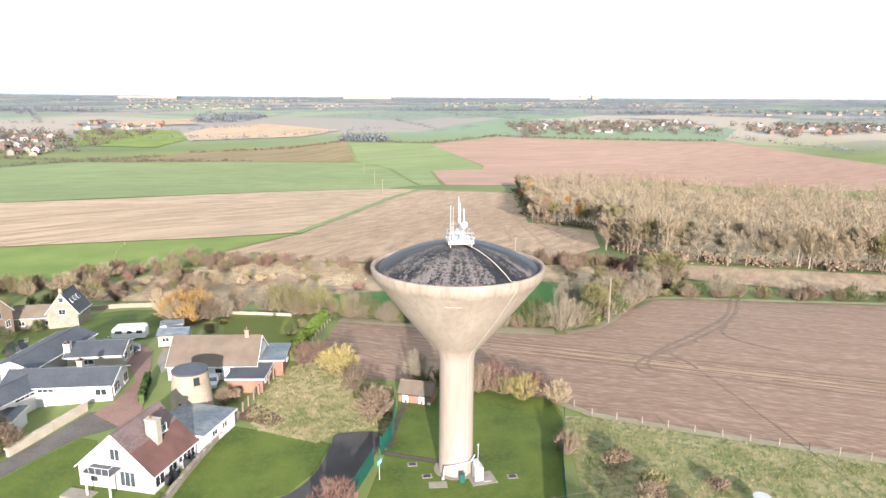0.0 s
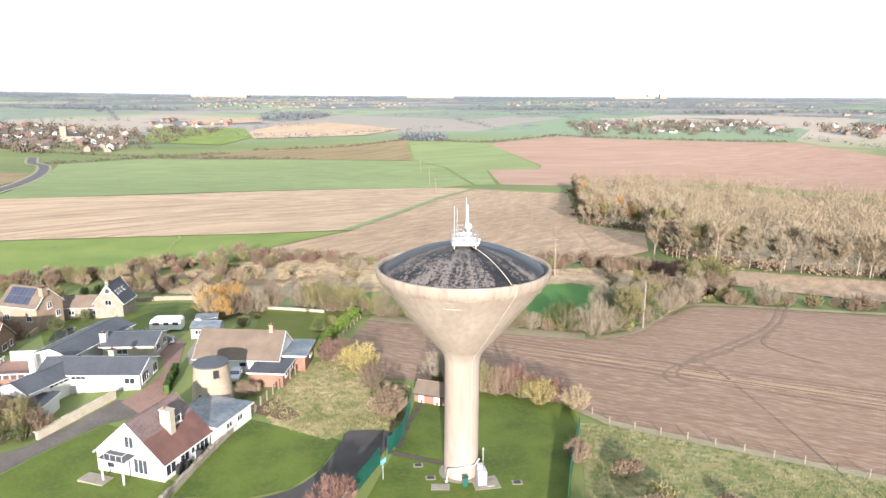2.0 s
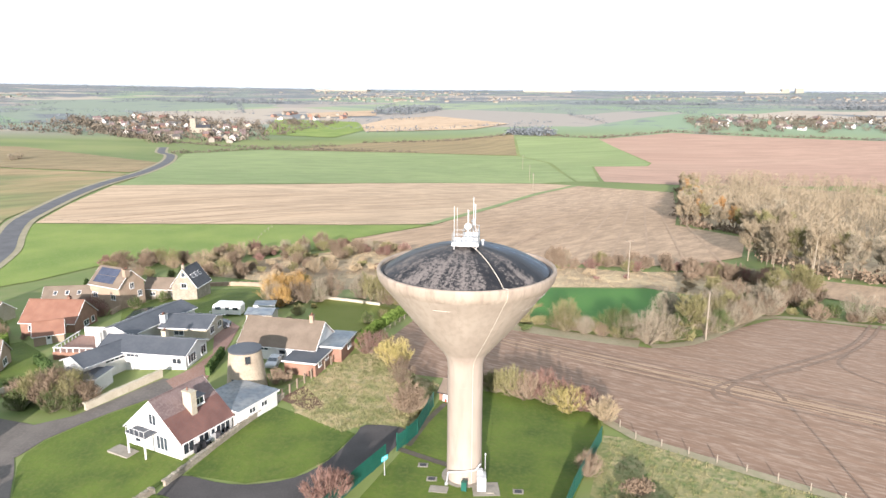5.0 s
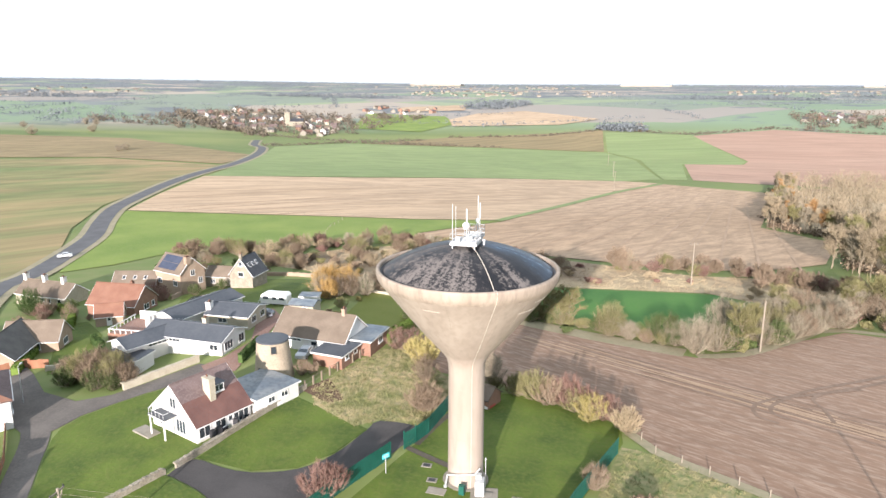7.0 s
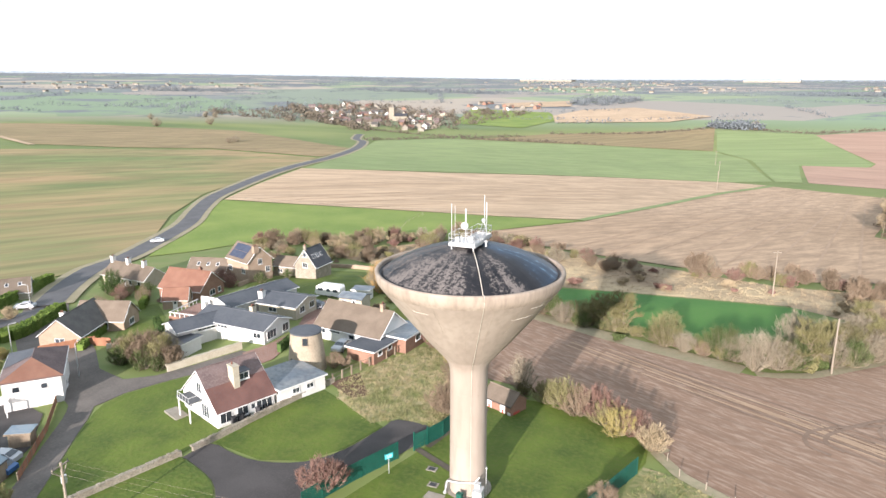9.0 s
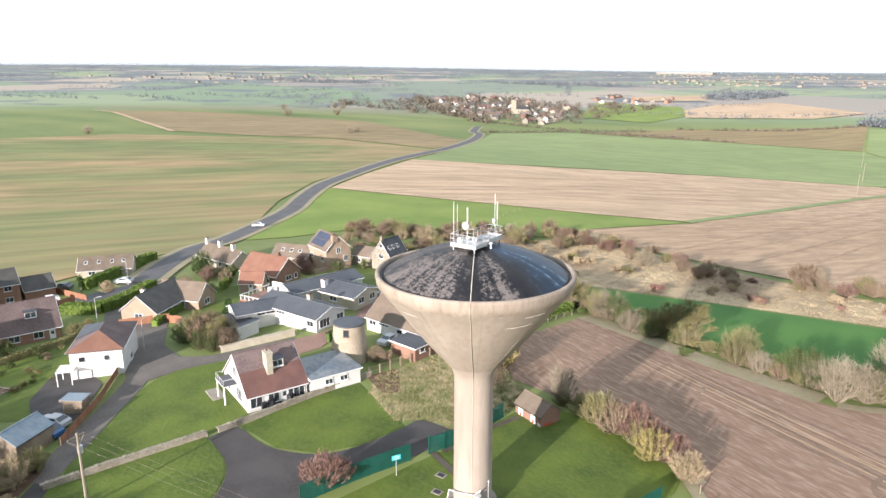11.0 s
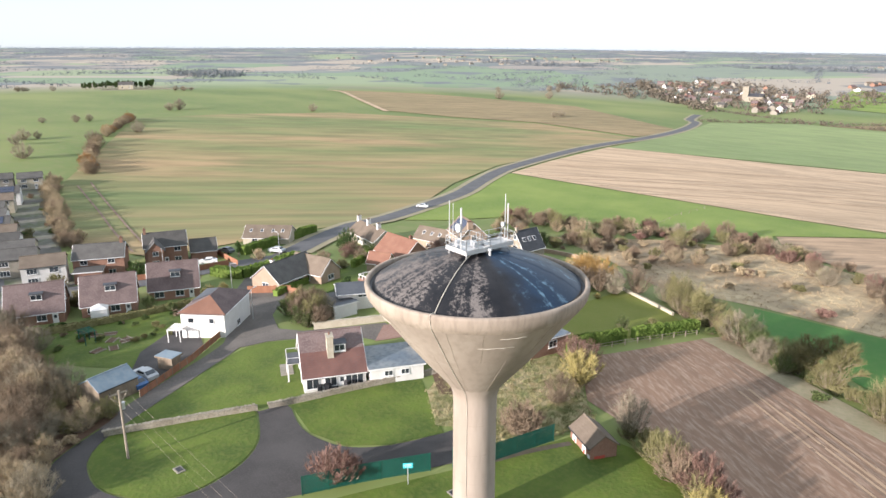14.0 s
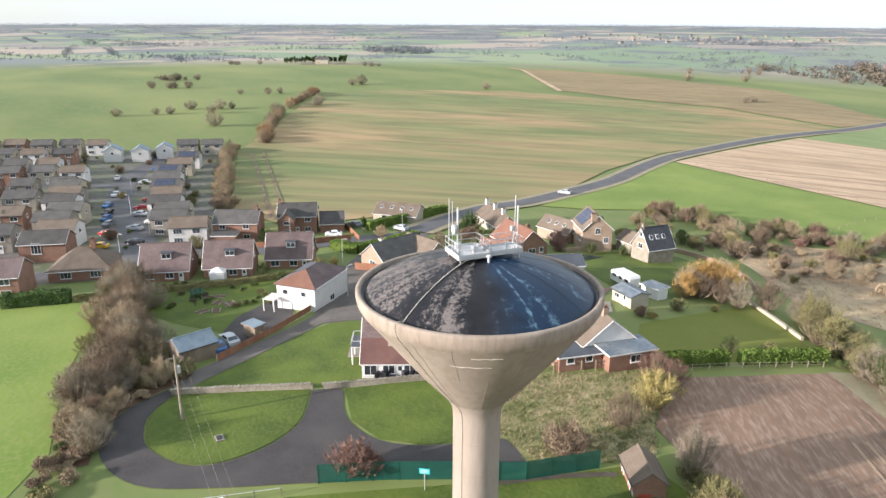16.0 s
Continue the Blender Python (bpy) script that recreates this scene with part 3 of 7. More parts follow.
FIELDS = [
    ("stubble_field", "stubble", 0.25, "wide brownish green stubble field beside the lane", [(-267, 44), (-491, 98), (-498, 165), (-485, 250), (-437, 302), (-382, 368), (-296, 385), (-266, 310), (-232, 232), (-201, 190), (-158, 148), (-146, 131), (-143, 105), (-138, 90), (-130, 62), (-157, 46)]),
    ("tilled_strip", "strip_brown", 0.30, "long tilled brown strip of far field", [(-750, 348), (-494, 294), (-435, 326), (-388, 372), (-300, 393), (-320, 458), (-514, 517), (-682, 428)]),
    ("pale_field", "pale_plough", 0.25, "pale sandy harrowed field with faint wheel lines", [(-213, 228), (-234, 267), (-264, 334), (-188, 384), (-103, 460), (-42, 510), (-20, 517), (-38, 440), (-50, 340), (-58, 275), (-91, 260), (-160, 242)]),
    ("brown_field", "mid_plough", 0.25, "light brown ploughed field with running furrows", [(-57, 270), (-47, 340), (-34, 440), (-16, 515), (52, 521), (46, 391), (41, 328), (66, 297), (56, 240), (43, 222), (20, 204), (-25, 207), (-62, 214), (-75, 228)]),
    ("meadow_strip", "bright_grass", 0.20, "bright green meadow strip beside the road", [(-213, 226), (-160, 240), (-91, 258), (-59, 270), (-76, 228), (-66, 214), (-84, 200), (-110, 192), (-130, 178), (-136, 150), (-143, 138), (-158, 155), (-178, 182), (-200, 208)]),
    ("green_field", "far_green", 0.25, "smooth green winter wheat field", [(-262, 334), (-290, 400), (-328, 480), (-362, 540), (-333, 620), (-190, 672), (-88, 700), (-55, 665), (-20, 546), (-42, 512), (-103, 462), (-190, 388)]),
    ("fallow_band", "strip_brown", 0.30, "brown fallow band between green fields", [(-318, 628), (-273, 740), (-122, 880), (-90, 705), (-190, 676)]),
    ("far_green_field", "far_green", 0.30, "far green winter wheat field", [(-116, 860), (-17, 865), (40, 701), (36, 681), (-13, 660), (-2, 558), (-18, 546), (-50, 665), (-86, 702)]),
    ("red_field", "red_plough", 0.25, "broad reddish brown ploughed field", [(-17, 860), (72, 930), (346, 850), (420, 640), (340, 520), (256, 560), (189, 612), (62, 575), (2, 560), (-11, 660), (38, 683), (42, 705)]),
    ("side_field", "mid_plough", 0.22, "narrow light brown ploughed strip before the wood", [(60, 208), (140, 190), (260, 150), (260, 120), (120, 158), (84, 172), (58, 186)]),
    ("near_field", "near_plough", 0.06, "near brown ploughed field with curving wheel lines", [(-22.3, 108), (-21.4, 118), (-21, 133.5), (-9.5, 131.5), (5, 129), (24, 127), (31, 131), (40, 144), (50, 156), (62, 156), (80, 154), (150, 150), (220, 120), (230, 20), (140, 46), (54, 77), (21, 90), (17, 95), (-3, 101), (-12.2, 100.5)]),
    ("scrub_land", "scrub_ground", 0.07, "overgrown rough land of dead grass and brambles", [(-100, 165), (-84, 192), (-62, 212), (-25, 204), (20, 198), (40, 205), (60, 195), (60, 182), (42, 170), (24, 178), (-10, 167), (-30, 160), (-48, 150), (-70, 158)]),
    ("green_crop", "vivid_crop", 0.08, "vivid green strip of winter crop", [(-30, 158), (-10, 166), (26, 177), (36, 160), (27, 143), (20, 136), (-2, 142), (-22, 146)]),
    ("rough_ground", "rough_grass", 0.05, "rough unmown grass behind the green fence", [(15, 58), (17, 89), (21, 89), (54, 76.5), (140, 45.5), (120, -20), (14, -20)]),
    ("tussock_ground", "tussock", 0.05, "tall bleached tussock grass beside the tower compound", [(-27.0, 87), (-24.8, 104), (-22.5, 107.5), (-12.5, 100.5), (-7.5, 98), (-7.2, 83.5), (-13.5, 83), (-16, 80), (-24, 83)]),
    ("tower_lawn", "lawn", 0.04, "mown grass round the water tower", [(-9.5, 58), (-6.5, 82), (-6.3, 96), (2, 99), (16, 95), (17, 90), (14.4, 73), (13, 58)]),
    ("bowling_lawn", "bowling", 0.05, "smooth mown back lawn behind a hedge", [(-25.5, 108.2), (-24.8, 135), (-31.7, 137), (-46.5, 139.5), (-42, 126), (-38.5, 113), (-31, 108.2)]),
    ("house_lawn", "lawn", 0.04, "mown front lawn of the white house", [(-34.5, 46), (-31.4, 62), (-31, 69), (-40, 73), (-44, 80.5), (-46.6, 81.4), (-49.2, 77.3), (-51.2, 73.4), (-52.8, 69.5), (-52.9, 66.4), (-51.4, 63.7), (-47.4, 59.2), (-42.5, 53.9), (-37.5, 48.2)]),
    ("verge_lawn", "lawn", 0.045, "mown lawn between garden wall and drive", [(-29.8, 66.2), (-22, 66.2), (-17.2, 68.8), (-14.9, 73.3), (-14, 80), (-24, 83), (-27.5, 84), (-29.2, 78)]),
    ("caravan_lawn", "lawn", 0.05, "lawn behind the long grey-roofed house", [(-79, 115), (-86, 124), (-87, 145), (-70, 149), (-54, 144), (-49, 124), (-57, 117.5), (-66, 118)]),
    ("garden_lawn", "lawn", 0.05, "back garden lawn of the dormer houses", [(-62, 41), (-54, 50), (-67, 60.5), (-82, 65), (-80, 50), (-79, 36), (-68, 36)]),
    ("west_garden", "lawn", 0.05, "cottage garden lawn between hedges", [(-66, 84), (-80, 97), (-92, 104), (-100, 98), (-84, 90), (-72, 79)]),
    ("corner_paddock", "bright_grass", 0.05, "green paddock beside the drive", [(-76, 27), (-60, 29), (-44, 29.5), (-24, 33), (-12, 30), (-10, -20), (-90, -20), (-82, 8)]),
]
for nm, key, lift, lab, outline in FIELDS:
    sheet(nm, outline, lift, M[key], lab, "field" if "field" in nm else "grass", step=10 if lift < 0.1 else 25)

# the drive with its turning loop
DRIVE = [(-36.9, 47.2), (-35.4, 46.2), (-33, 44), (-29, 42.4), (-23.4, 43), (-19.5, 45.6), (-17.3, 48.6), (-17.2, 52.5), (-19.6, 57.3), (-23.5, 60.4), (-29.8, 62), (-30.5, 62.2), (-30, 65.8), (-25.5, 65.6),
         (-21.6, 66), (-17.1, 68.6), (-14.8, 73.2), (-14, 80), (-13.6, 82.6), (-8, 83), (-8.3, 77), (-9.8, 69), (-10.7, 63), (-11.6, 58), (-12.6, 52), (-14.4, 45), (-17.6, 41), (-22, 38.6), (-27, 37.6), (-31.6, 39.4), (-35.0, 42.4), (-37.6, 45.4)]
sheet("driveway", smooth(DRIVE, 1.5), 0.07, M["asphalt"], "dark asphalt drive curving round a grass island", "driveway", step=5)
ISLAND = [(-34.6, 45.4), (-33, 44.2), (-29, 42.6), (-23.4, 43.2), (-19.7, 45.8), (-17.5, 48.7), (-17.4, 52.4), (-19.8, 57.1), (-23.6, 60.2), (-29.9, 61.7), (-31.2, 61.8)]
sheet("island_lawn", smooth(ISLAND, 1.2) + [(-32.6, 54)], 0.10, M["lawn"], "grass island inside the drive's loop", "grass", step=5)
THICKET = [(-20, 34.5), (-39, 32.6), (-63, 31), (-80, 30), (-80, 33), (-60, 36.5), (-50.5, 41.5), (-44, 43.2), (-39.8, 46.6), (-38, 45.2), (-35.2, 42.2), (-31.8, 39.2), (-27, 37.4), (-20.5, 37.8)]
sheet("thicket_floor", THICKET, 0.085, M["soil"], "dark earth and dead leaves below the thicket", "ground", step=5)
ribbon("lane", [(-36.6, 44.6), (-43.3, 51.9), (-48.4, 57.4), (-52.6, 62), (-56.4, 65.2), (-61.5, 67.5)], 3.5, 0.075, M["worn_asphalt"], "narrow worn asphalt lane beside the brown fence", "lane", step=2)
sheet("yard", [(-60.5, 64.8), (-54.2, 62.6), (-53.2, 65.8), (-53.1, 69.6), (-51.4, 73.6), (-49.4, 77.5), (-46.8, 81.6), (-42.6, 84), (-44, 88.5), (-49, 88.3), (-52.2, 80), (-54.2, 75.8), (-58, 72.8), (-66, 74), (-75, 79), (-88, 85), (-102, 90), (-116, 98), (-130, 108), (-134, 102), (-118, 89), (-102, 79), (-89, 73), (-77, 70.5), (-67, 68)], 0.08, M["worn_asphalt"], "worn asphalt lane between the houses", "lane", step=6)
sheet("paved_drive", [(-48, 87.6), (-42.5, 83.6), (-41.5, 88), (-44, 95), (-46.5, 103), (-50, 112), (-56, 117.4), (-55.5, 112), (-50.6, 104.5), (-46.9, 98.5), (-46.8, 92)], 0.10, M["block_paving"], "reddish block-paved drive", "driveway", step=5)
sheet("garden_drive", [(-48, 51.5), (-52, 49), (-61, 51.5), (-69, 57.5), (-66, 61.5), (-58, 60.5), (-50, 54.5)], 0.09, M["asphalt"], "grey garden drive behind the brown fence", "driveway", step=5)
sheet("soil_bed", [(-28.2, 86), (-22.5, 84), (-21, 86), (-26.6, 91)], 0.09, M["soil"], "bare reddish soil beside the garden wall", "soil", step=4)
sheet("gravel_patch", [(-46.8, 106), (-44, 101), (-41.5, 103), (-43.5, 111), (-48.5, 113)], 0.11, M["slab"], "pale gravel heap beside the drive", "gravel", step=4)

ROAD = [(-116, 93), (-130, 106), (-143, 121), (-147, 132), (-159, 151), (-179, 180), (-200, 203), (-219, 226), (-232, 248), (-258, 300), (-275, 342), (-294, 399), (-326, 466), (-362, 521), (-385, 540), (-420, 590)]
ribbon("road_verge", ROAD, 11.0, 0.32, M["verge"], "pale grassy road verge", "verge")
ribbon("road", ROAD, 6.6, 0.36, M["road"], "grey country road winding to the village", "road")
ribbon("field_path", [(-488, 291), (-600, 316), (-724, 344), (-756, 338)], 5.0, 0.5, M["pale_plough"], "pale chalky field path between pastures", "path", step=12)
sheet("far_beige_field", [(-348, 1050), (-286, 1108), (-148, 998), (-185, 920), (-316, 865), (-355, 950)], 0.8, M["pale_plough"], "far pale stubble field", "field", step=40)
sheet("far_green_meadow", [(-429, 794), (-527, 1020), (-380, 996), (-325, 900), (-326, 785)], 0.7, M["bright_grass"], "far green meadow beside the village", "field", step=40)
sheet("far_pale_field", [(-530, 1134), (-436, 1240), (-391, 1110), (-489, 1055)], 0.8, M["pale_plough"], "far pale field beyond the village", "field", step=40)
sheet("estate_ground", [(-113, 44), (-150, 42), (-262, 38), (-275, 30), (-276, -66), (-115, -60), (-92, -20), (-91, 26)], 0.05, M["estate_ground"], "paved drives and small gardens of the estate", "ground", step=12)
ribbon("street", [(-106, 62), (-108, 45), (-104, 29), (-110, 26), (-125, 26.5), (-145, 20), (-165, 14.5), (-190, 10), (-215, 8), (-240, 11), (-262, 14)], 7.5, 0.12, M["road"], "grey housing estate street", "street")
ribbon("side_street", [(-113, 92), (-112, 80), (-108, 66), (-106, 55), (-103, 40), (-101, 27), (-97, 12), (-96, -6)], 6.5, 0.14, M["road"], "grey residential side street", "street")
ribbon("estate_lane", [(-200, 9), (-205, -2), (-206, -22), (-205, -45)], 6.0, 0.15, M["road"], "grey estate side road", "street")
ribbon("field_track", [(-21, 135), (-9, 133.2), (5, 130.6), (22, 128.6)], 4.6, 0.10, M["verge"], "tan and green grass headland along the ploughed field", "grass")
ribbon("field_margin", [(18, 95), (21, 89.6), (54, 76.8), (100, 60.5), (140, 46)], 1.6, 0.10, M["verge"], "dry grass margin of the ploughed field", "verge")
ribbon("north_margin", [(24, 128), (31, 132), (40, 145), (50, 157.5), (80, 156), (150, 152)], 2.2, 0.10, M["verge"], "dry grass margin below the hedge", "verge")
ribbon("mid_margin", [(-59, 272), (-48, 340), (-35, 440), (-17, 516)], 4.0, 0.40, M["far_green"], "grassy balk between two ploughed fields", "grass")
ribbon("tyre_track", [(-139, 58), (-170, 56), (-210, 54), (-262, 50)], 0.7, 0.45, M["track_earth"], "wheel line in the stubble field", "track")
ribbon("tyre_track", [(-140, 62), (-170, 60.5), (-210, 58.5), (-268, 55)], 0.7, 0.45, M["track_earth"], "wheel line in the stubble field", "track")
for k_ in range(5):
    for e_ in (0.0, 1.9):
        x0, y0 = -12 + 6.5 * k_, 127.5 - 2.2 * k_ - 3.2 * (k_ % 2) + e_
        ribbon("tramline", [(x0, y0), (x0 + 40, y0 - 12.4 - 0.8 * k_), (x0 + 90, y0 - 28 - 1.2 * k_), (x0 + 150, y0 - 45)], 0.42, 0.105, M["furrow"] if k_ % 3 else M["track_earth"], "faint wheel line along the furrows", "track", step=6)
for turn_line in ([(70.6, 157.8), (65.0, 145.8), (58.9, 135.9), (50.2, 126.2), (41.8, 118.2), (35.5, 113.3), (32.7, 109.5), (32.9, 105.8), (35.6, 104.5)],
                  [(68.6, 157.5), (63.1, 145.5), (58.1, 137.6), (49.6, 128.0), (41.3, 119.8), (37.4, 114.5), (34.9, 110.2), (35.1, 107.5), (37.0, 106.4)],
                  [(61.4, 117.8), (57.4, 121.8), (55.2, 125.9), (55.4, 129.7), (58.2, 133.9)],
                  [(42.6, 107.9), (41.7, 112.6), (40.7, 115.4), (42.6, 118.8), (48.1, 123.0)]):
    ribbon("turning_track", turn_line, 0.6, 0.115, M["track_earth"], "curving wheel line in the ploughed field", "track", step=1.5)
for k_, (x0, y0, x1, y1) in enumerate([(-203, 236, -20, 490), (-190, 240, -26, 460), (-170, 243, -34, 430), (-148, 246, -40, 395), (-222, 262, -36, 506)]):
    ribbon("drill_line", [(x0, y0), ((x0 + x1) / 2, (y0 + y1) / 2), (x1, y1)], 1.3, 0.34, M["furrow"], "dark wheel line across the pale field", "track", step=20)
for k_ in range(9):
    ribbon("furrow_line", [(-40 + k_ * 11, 214 + 3 * (k_ % 3)), (-26 + k_ * 9, 330), (-8 + k_ * 6.5, 500)], 0.9, 0.34, M["furrow"], "furrow line in the brown field", "track", step=20)

# ---------------- the water tower ----------------
TX, TY = 1.65, 74.4
tower = thing("water_tower", TX, TY, 0, "pale concrete mushroom-shaped water tower with dark domed roof", "water tower", z=0)
part("column", Geo().lathe([(2.12, -1.0), (2.12, 0.9), (2.02, 1.0), (1.98, 8.0), (1.98, 14.6), (2.02, 15.4), (2.2, 16.1), (2.65, 16.8)], 64), M["concrete"], tower, "tall smooth concrete column", True)
part("bowl", Geo().lathe([(2.65, 16.8), (3.3, 17.55), (4.6, 19.05), (6.4, 21.3), (8.2, 23.65), (9.2, 24.9)], 96), M["concrete"], tower, "conical concrete bowl with streaks", True)
part("rim", Geo().lathe([(9.2, 24.9), (9.42, 25.2), (9.56, 25.48), (9.63, 25.8), (9.66, 26.1), (9.65, 26.28), (9.58, 26.37), (9.45, 26.4), (9.3, 26.38), (9.24, 26.3), (9.22, 26.0)], 96), M["rim_concrete"], tower, "rounded weathered concrete rim", True)
# the shadow ring inside the rim is put into the gutter's near-black colour
part("gutter", Geo().lathe([(9.23, 26.02), (9.0, 25.96), (8.86, 26.12)], 96), M["dark_trim"], tower, "felt-lined gutter behind the rim, blackened for its shadow ring")


def dome_z(r):
    return 26.1 + 2.75 * (1 - (r / 8.9) ** 2) ** 0.92 if r < 8.9 else 26.1


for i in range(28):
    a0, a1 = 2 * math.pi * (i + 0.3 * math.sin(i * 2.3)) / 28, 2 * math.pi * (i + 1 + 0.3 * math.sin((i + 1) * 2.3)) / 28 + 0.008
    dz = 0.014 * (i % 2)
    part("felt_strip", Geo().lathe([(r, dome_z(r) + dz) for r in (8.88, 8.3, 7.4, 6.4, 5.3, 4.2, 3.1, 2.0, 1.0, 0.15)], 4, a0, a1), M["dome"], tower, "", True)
for i in range(20):  # shuttering joints on the bowl
    a = 2 * math.pi * (i + 0.4) / 20
    pf = [(2.7, 16.85), (3.3, 17.55), (4.6, 19.05), (6.4, 21.3), (8.2, 23.65), (9.18, 24.88)]
    pf = pf[:4] if i % 3 == 1 else (pf if i % 3 else pf[3:])
    g = Geo()
    for (r0, z0), (r1, z1) in zip(pf, pf[1:]):
        g.tube(((r0 + 0.005) * math.cos(a), (r0 + 0.005) * math.sin(a), z0), ((r1 + 0.005) * math.cos(a + 0.01), (r1 + 0.005) * math.sin(a + 0.01), z1), 0.012, n=5, caps=False)
    part("joint", g, M["rim_concrete"] if i % 3 else M["dark_joint"], tower)
for zz in (4.0, 7.0, 10.0, 13.0):
    part("lift_joint", Geo().lathe([(1.99, zz), (2.0, zz + 0.015), (1.99, zz + 0.03)], 64), M["rim_concrete"], tower)
for a0, a1, zz, rr_ in ((-31, -10, 23.2, 7.86), (-100, -88, 23.9, 8.42), (-20, -6, 24.3, 8.74)):
    part("crack_seal", Geo().pipe([(rr_ * math.cos(radians(a0 + (a1 - a0) * i / 8)), rr_ * math.sin(radians(a0 + (a1 - a0) * i / 8)), zz + 0.03 * math.sin(i * 2.1)) for i in range(9)], 0.025, 5), M["joint"], tower, "pale sealed crack across the bowl")
ca = radians(-53)
rs = [1.2 + 0.65 * i for i in range(12)] + [8.85, 9.2, 9.45]
part("cable_duct", Geo().pipe([(r * math.cos(ca), r * math.sin(ca), (dome_z(r) if r < 8.9 else 26.34) + 0.045) for r in rs], 0.04), M["joint"], tower, "pale cable duct running down the dome")
cab = [(9.5, 26.42), (9.68, 26.3), (9.66, 25.8), (9.45, 25.2), (8.22, 23.62), (6.42, 21.27), (4.62, 19.02), (3.32, 17.5), (2.67, 16.75), (2.2, 16.0), (2.02, 15.3), (2.01, 1.2)]
part("cable_drop", Geo().pipe([((r + 0.02) * math.cos(ca), (r + 0.02) * math.sin(ca), z) for r, z in cab], 0.026), M["joint"], tower, "pale cable duct down bowl and column")

# aerial platform on the dome
plat = thing("aerial_platform", TX, TY, 8, "white steel aerial platform with railings and dish", "platform", z=28.95)
for (cx, cy, sx, sy) in ((0, -1.0, 2.7, 2.6), (0.35, 1.7, 1.6, 2.8)):
    g = Geo().box(cx, cy, 0.28, sx, sy, 0.05)
    for e in (-1, 1):
        g.box(cx, cy + e * sy / 2, 0.1, sx, 0.1, 0.26).box(cx + e * sx / 2, cy, 0.1, 0.1, sy, 0.26)
    part("deck", g, M["white_metal"], plat)
    for ex in (-1, 1):
        for ey in (-1, 1):
            part("leg", Geo().box(cx + ex * (sx / 2 - 0.2), cy + ey * (sy / 2 - 0.2), -0.5, 0.1, 0.1, 0.75), M["white_metal"], plat)
    for e, (ax, ay, bx, by) in enumerate(((-1, -1, 1, -1), (1, -1, 1, 1), (-1, 1, 1, 1), (-1, -1, -1, 1))):
        p0, p1 = Vector((cx + ax * sx / 2, cy + ay * sy / 2, 0.3)), Vector((cx + bx * sx / 2, cy + by * sy / 2, 0.3))
        part("toe_board", Geo().box((p0.x + p1.x) / 2, (p0.y + p1.y) / 2, 0.34, abs(p1.x - p0.x) + 0.03, abs(p1.y - p0.y) + 0.03, 0.14), M["galv"], plat)
        for zz in (0.55, 1.0):
            part("rail", Geo().tube(p0 + Vector((0, 0, zz)), p1 + Vector((0, 0, zz)), 0.024), M["white_metal"], plat)
        for k_ in range(3):
            q = p0.lerp(p1, k_ / 2)
            part("post", Geo().tube(q, q + Vector((0, 0, 1.02)), 0.03), M["white_metal"], plat)
for (px, py, z0, z1, r) in ((-1.15, -2.1, 0.2, 4.3, 0.036), (-0.85, -1.95, 0.2, 4.1, 0.024), (0.3, -2.0, 0.2, 3.9, 0.058), (0.5, 2.7, 0.2, 4.5, 0.04), (0.68, 2.85, 0.2, 3.7, 0.05)):
    part("aerial_mast", Geo().tube((px, py, z0), (px, py, z1 * 0.55), r).tube((px, py, z1 * 0.55), (px, py, z1), r * 1.35 if r > 0.04 else r), M["white_metal"], plat)
d = Geo()
d.tube((0.3, -2.1, 2.25), (0.3, -2.2, 2.25), 0.14, 0.34, 20).tube((0.3, -2.2, 2.25), (0.3, -2.38, 2.25), 0.36, 0.36, 20)
part("dish", d, M["white_metal"], plat, "white drum dish aerial")
part("small_dish", Geo().tube((0.5, 2.55, 1.9), (0.5, 2.35, 1.9), 0.2, 0.22, 16), M["white_metal"], plat)
for (bx, by, bz, sx, sz) in ((-0.7, -1.6, 0.34, 0.4, 0.55), (0.35, -0.6, 0.34, 0.5, 0.45)):
    part("equipment_box", Geo().box(bx, by, bz, sx, 0.4, sz), M["galv"], plat)
part("strut", Geo().tube((0.5, 2.7, 1.9), (0.0, 2.2, 0.3), 0.035).tube((0.5, 2.7, 1.9), (1.0, 2.2, 0.3), 0.035), M["white_metal"], plat)
lampst = thing("roof_hatch", TX + 1.7, TY + 0.2, 0, "small white vent standing on the dark dome", "vent", z=TY * 0 + dome_z(1.75) - 0.02)
part("stem", Geo().tube((0, 0, 0), (0, 0, 0.5), 0.1, n=10), M["white_metal"], lampst)
part("cap", Geo().tube((0, 0, 0.5), (0, 0, 0.62), 0.2, 0.16, 10), M["white_metal"], lampst)

# the foot of the tower
apron = thing("tower_apron", TX, TY, 0, "worn concrete paving round the tower foot", "paving")
part("ring", Geo().lathe([(2.6, -0.3), (2.6, 0.08), (2.05, 0.08)], 28), M["slab"], apron)
part("slab", Geo().box(-2.1, -3.6, -0.3, 2.1, 1.3, 0.42, 0.1), M["slab"], apron)
part("slab", Geo().box(3.0, -2.2, -0.3, 3.0, 2.6, 0.4, 0.3), M["slab"], apron)
cabn = thing("equipment_cabinet", TX + 2.5, TY - 2.2, 14, "white painted equipment cabinet beside the tower foot", "cabinet")
part("body", Geo().box(0, 0, 0.1, 1.0, 1.3, 1.7).box(-0.15, 0.35, 1.75, 0.6, 0.6, 0.5), M["white_metal"], cabn)
part("door", Geo().box(0.05, -0.66, 0.25, 0.8, 0.04, 1.4), M["plastic_white"], cabn)
part("step", Geo().box(0.95, -0.4, 0.05, 0.9, 1.2, 0.15), M["slab"], cabn)
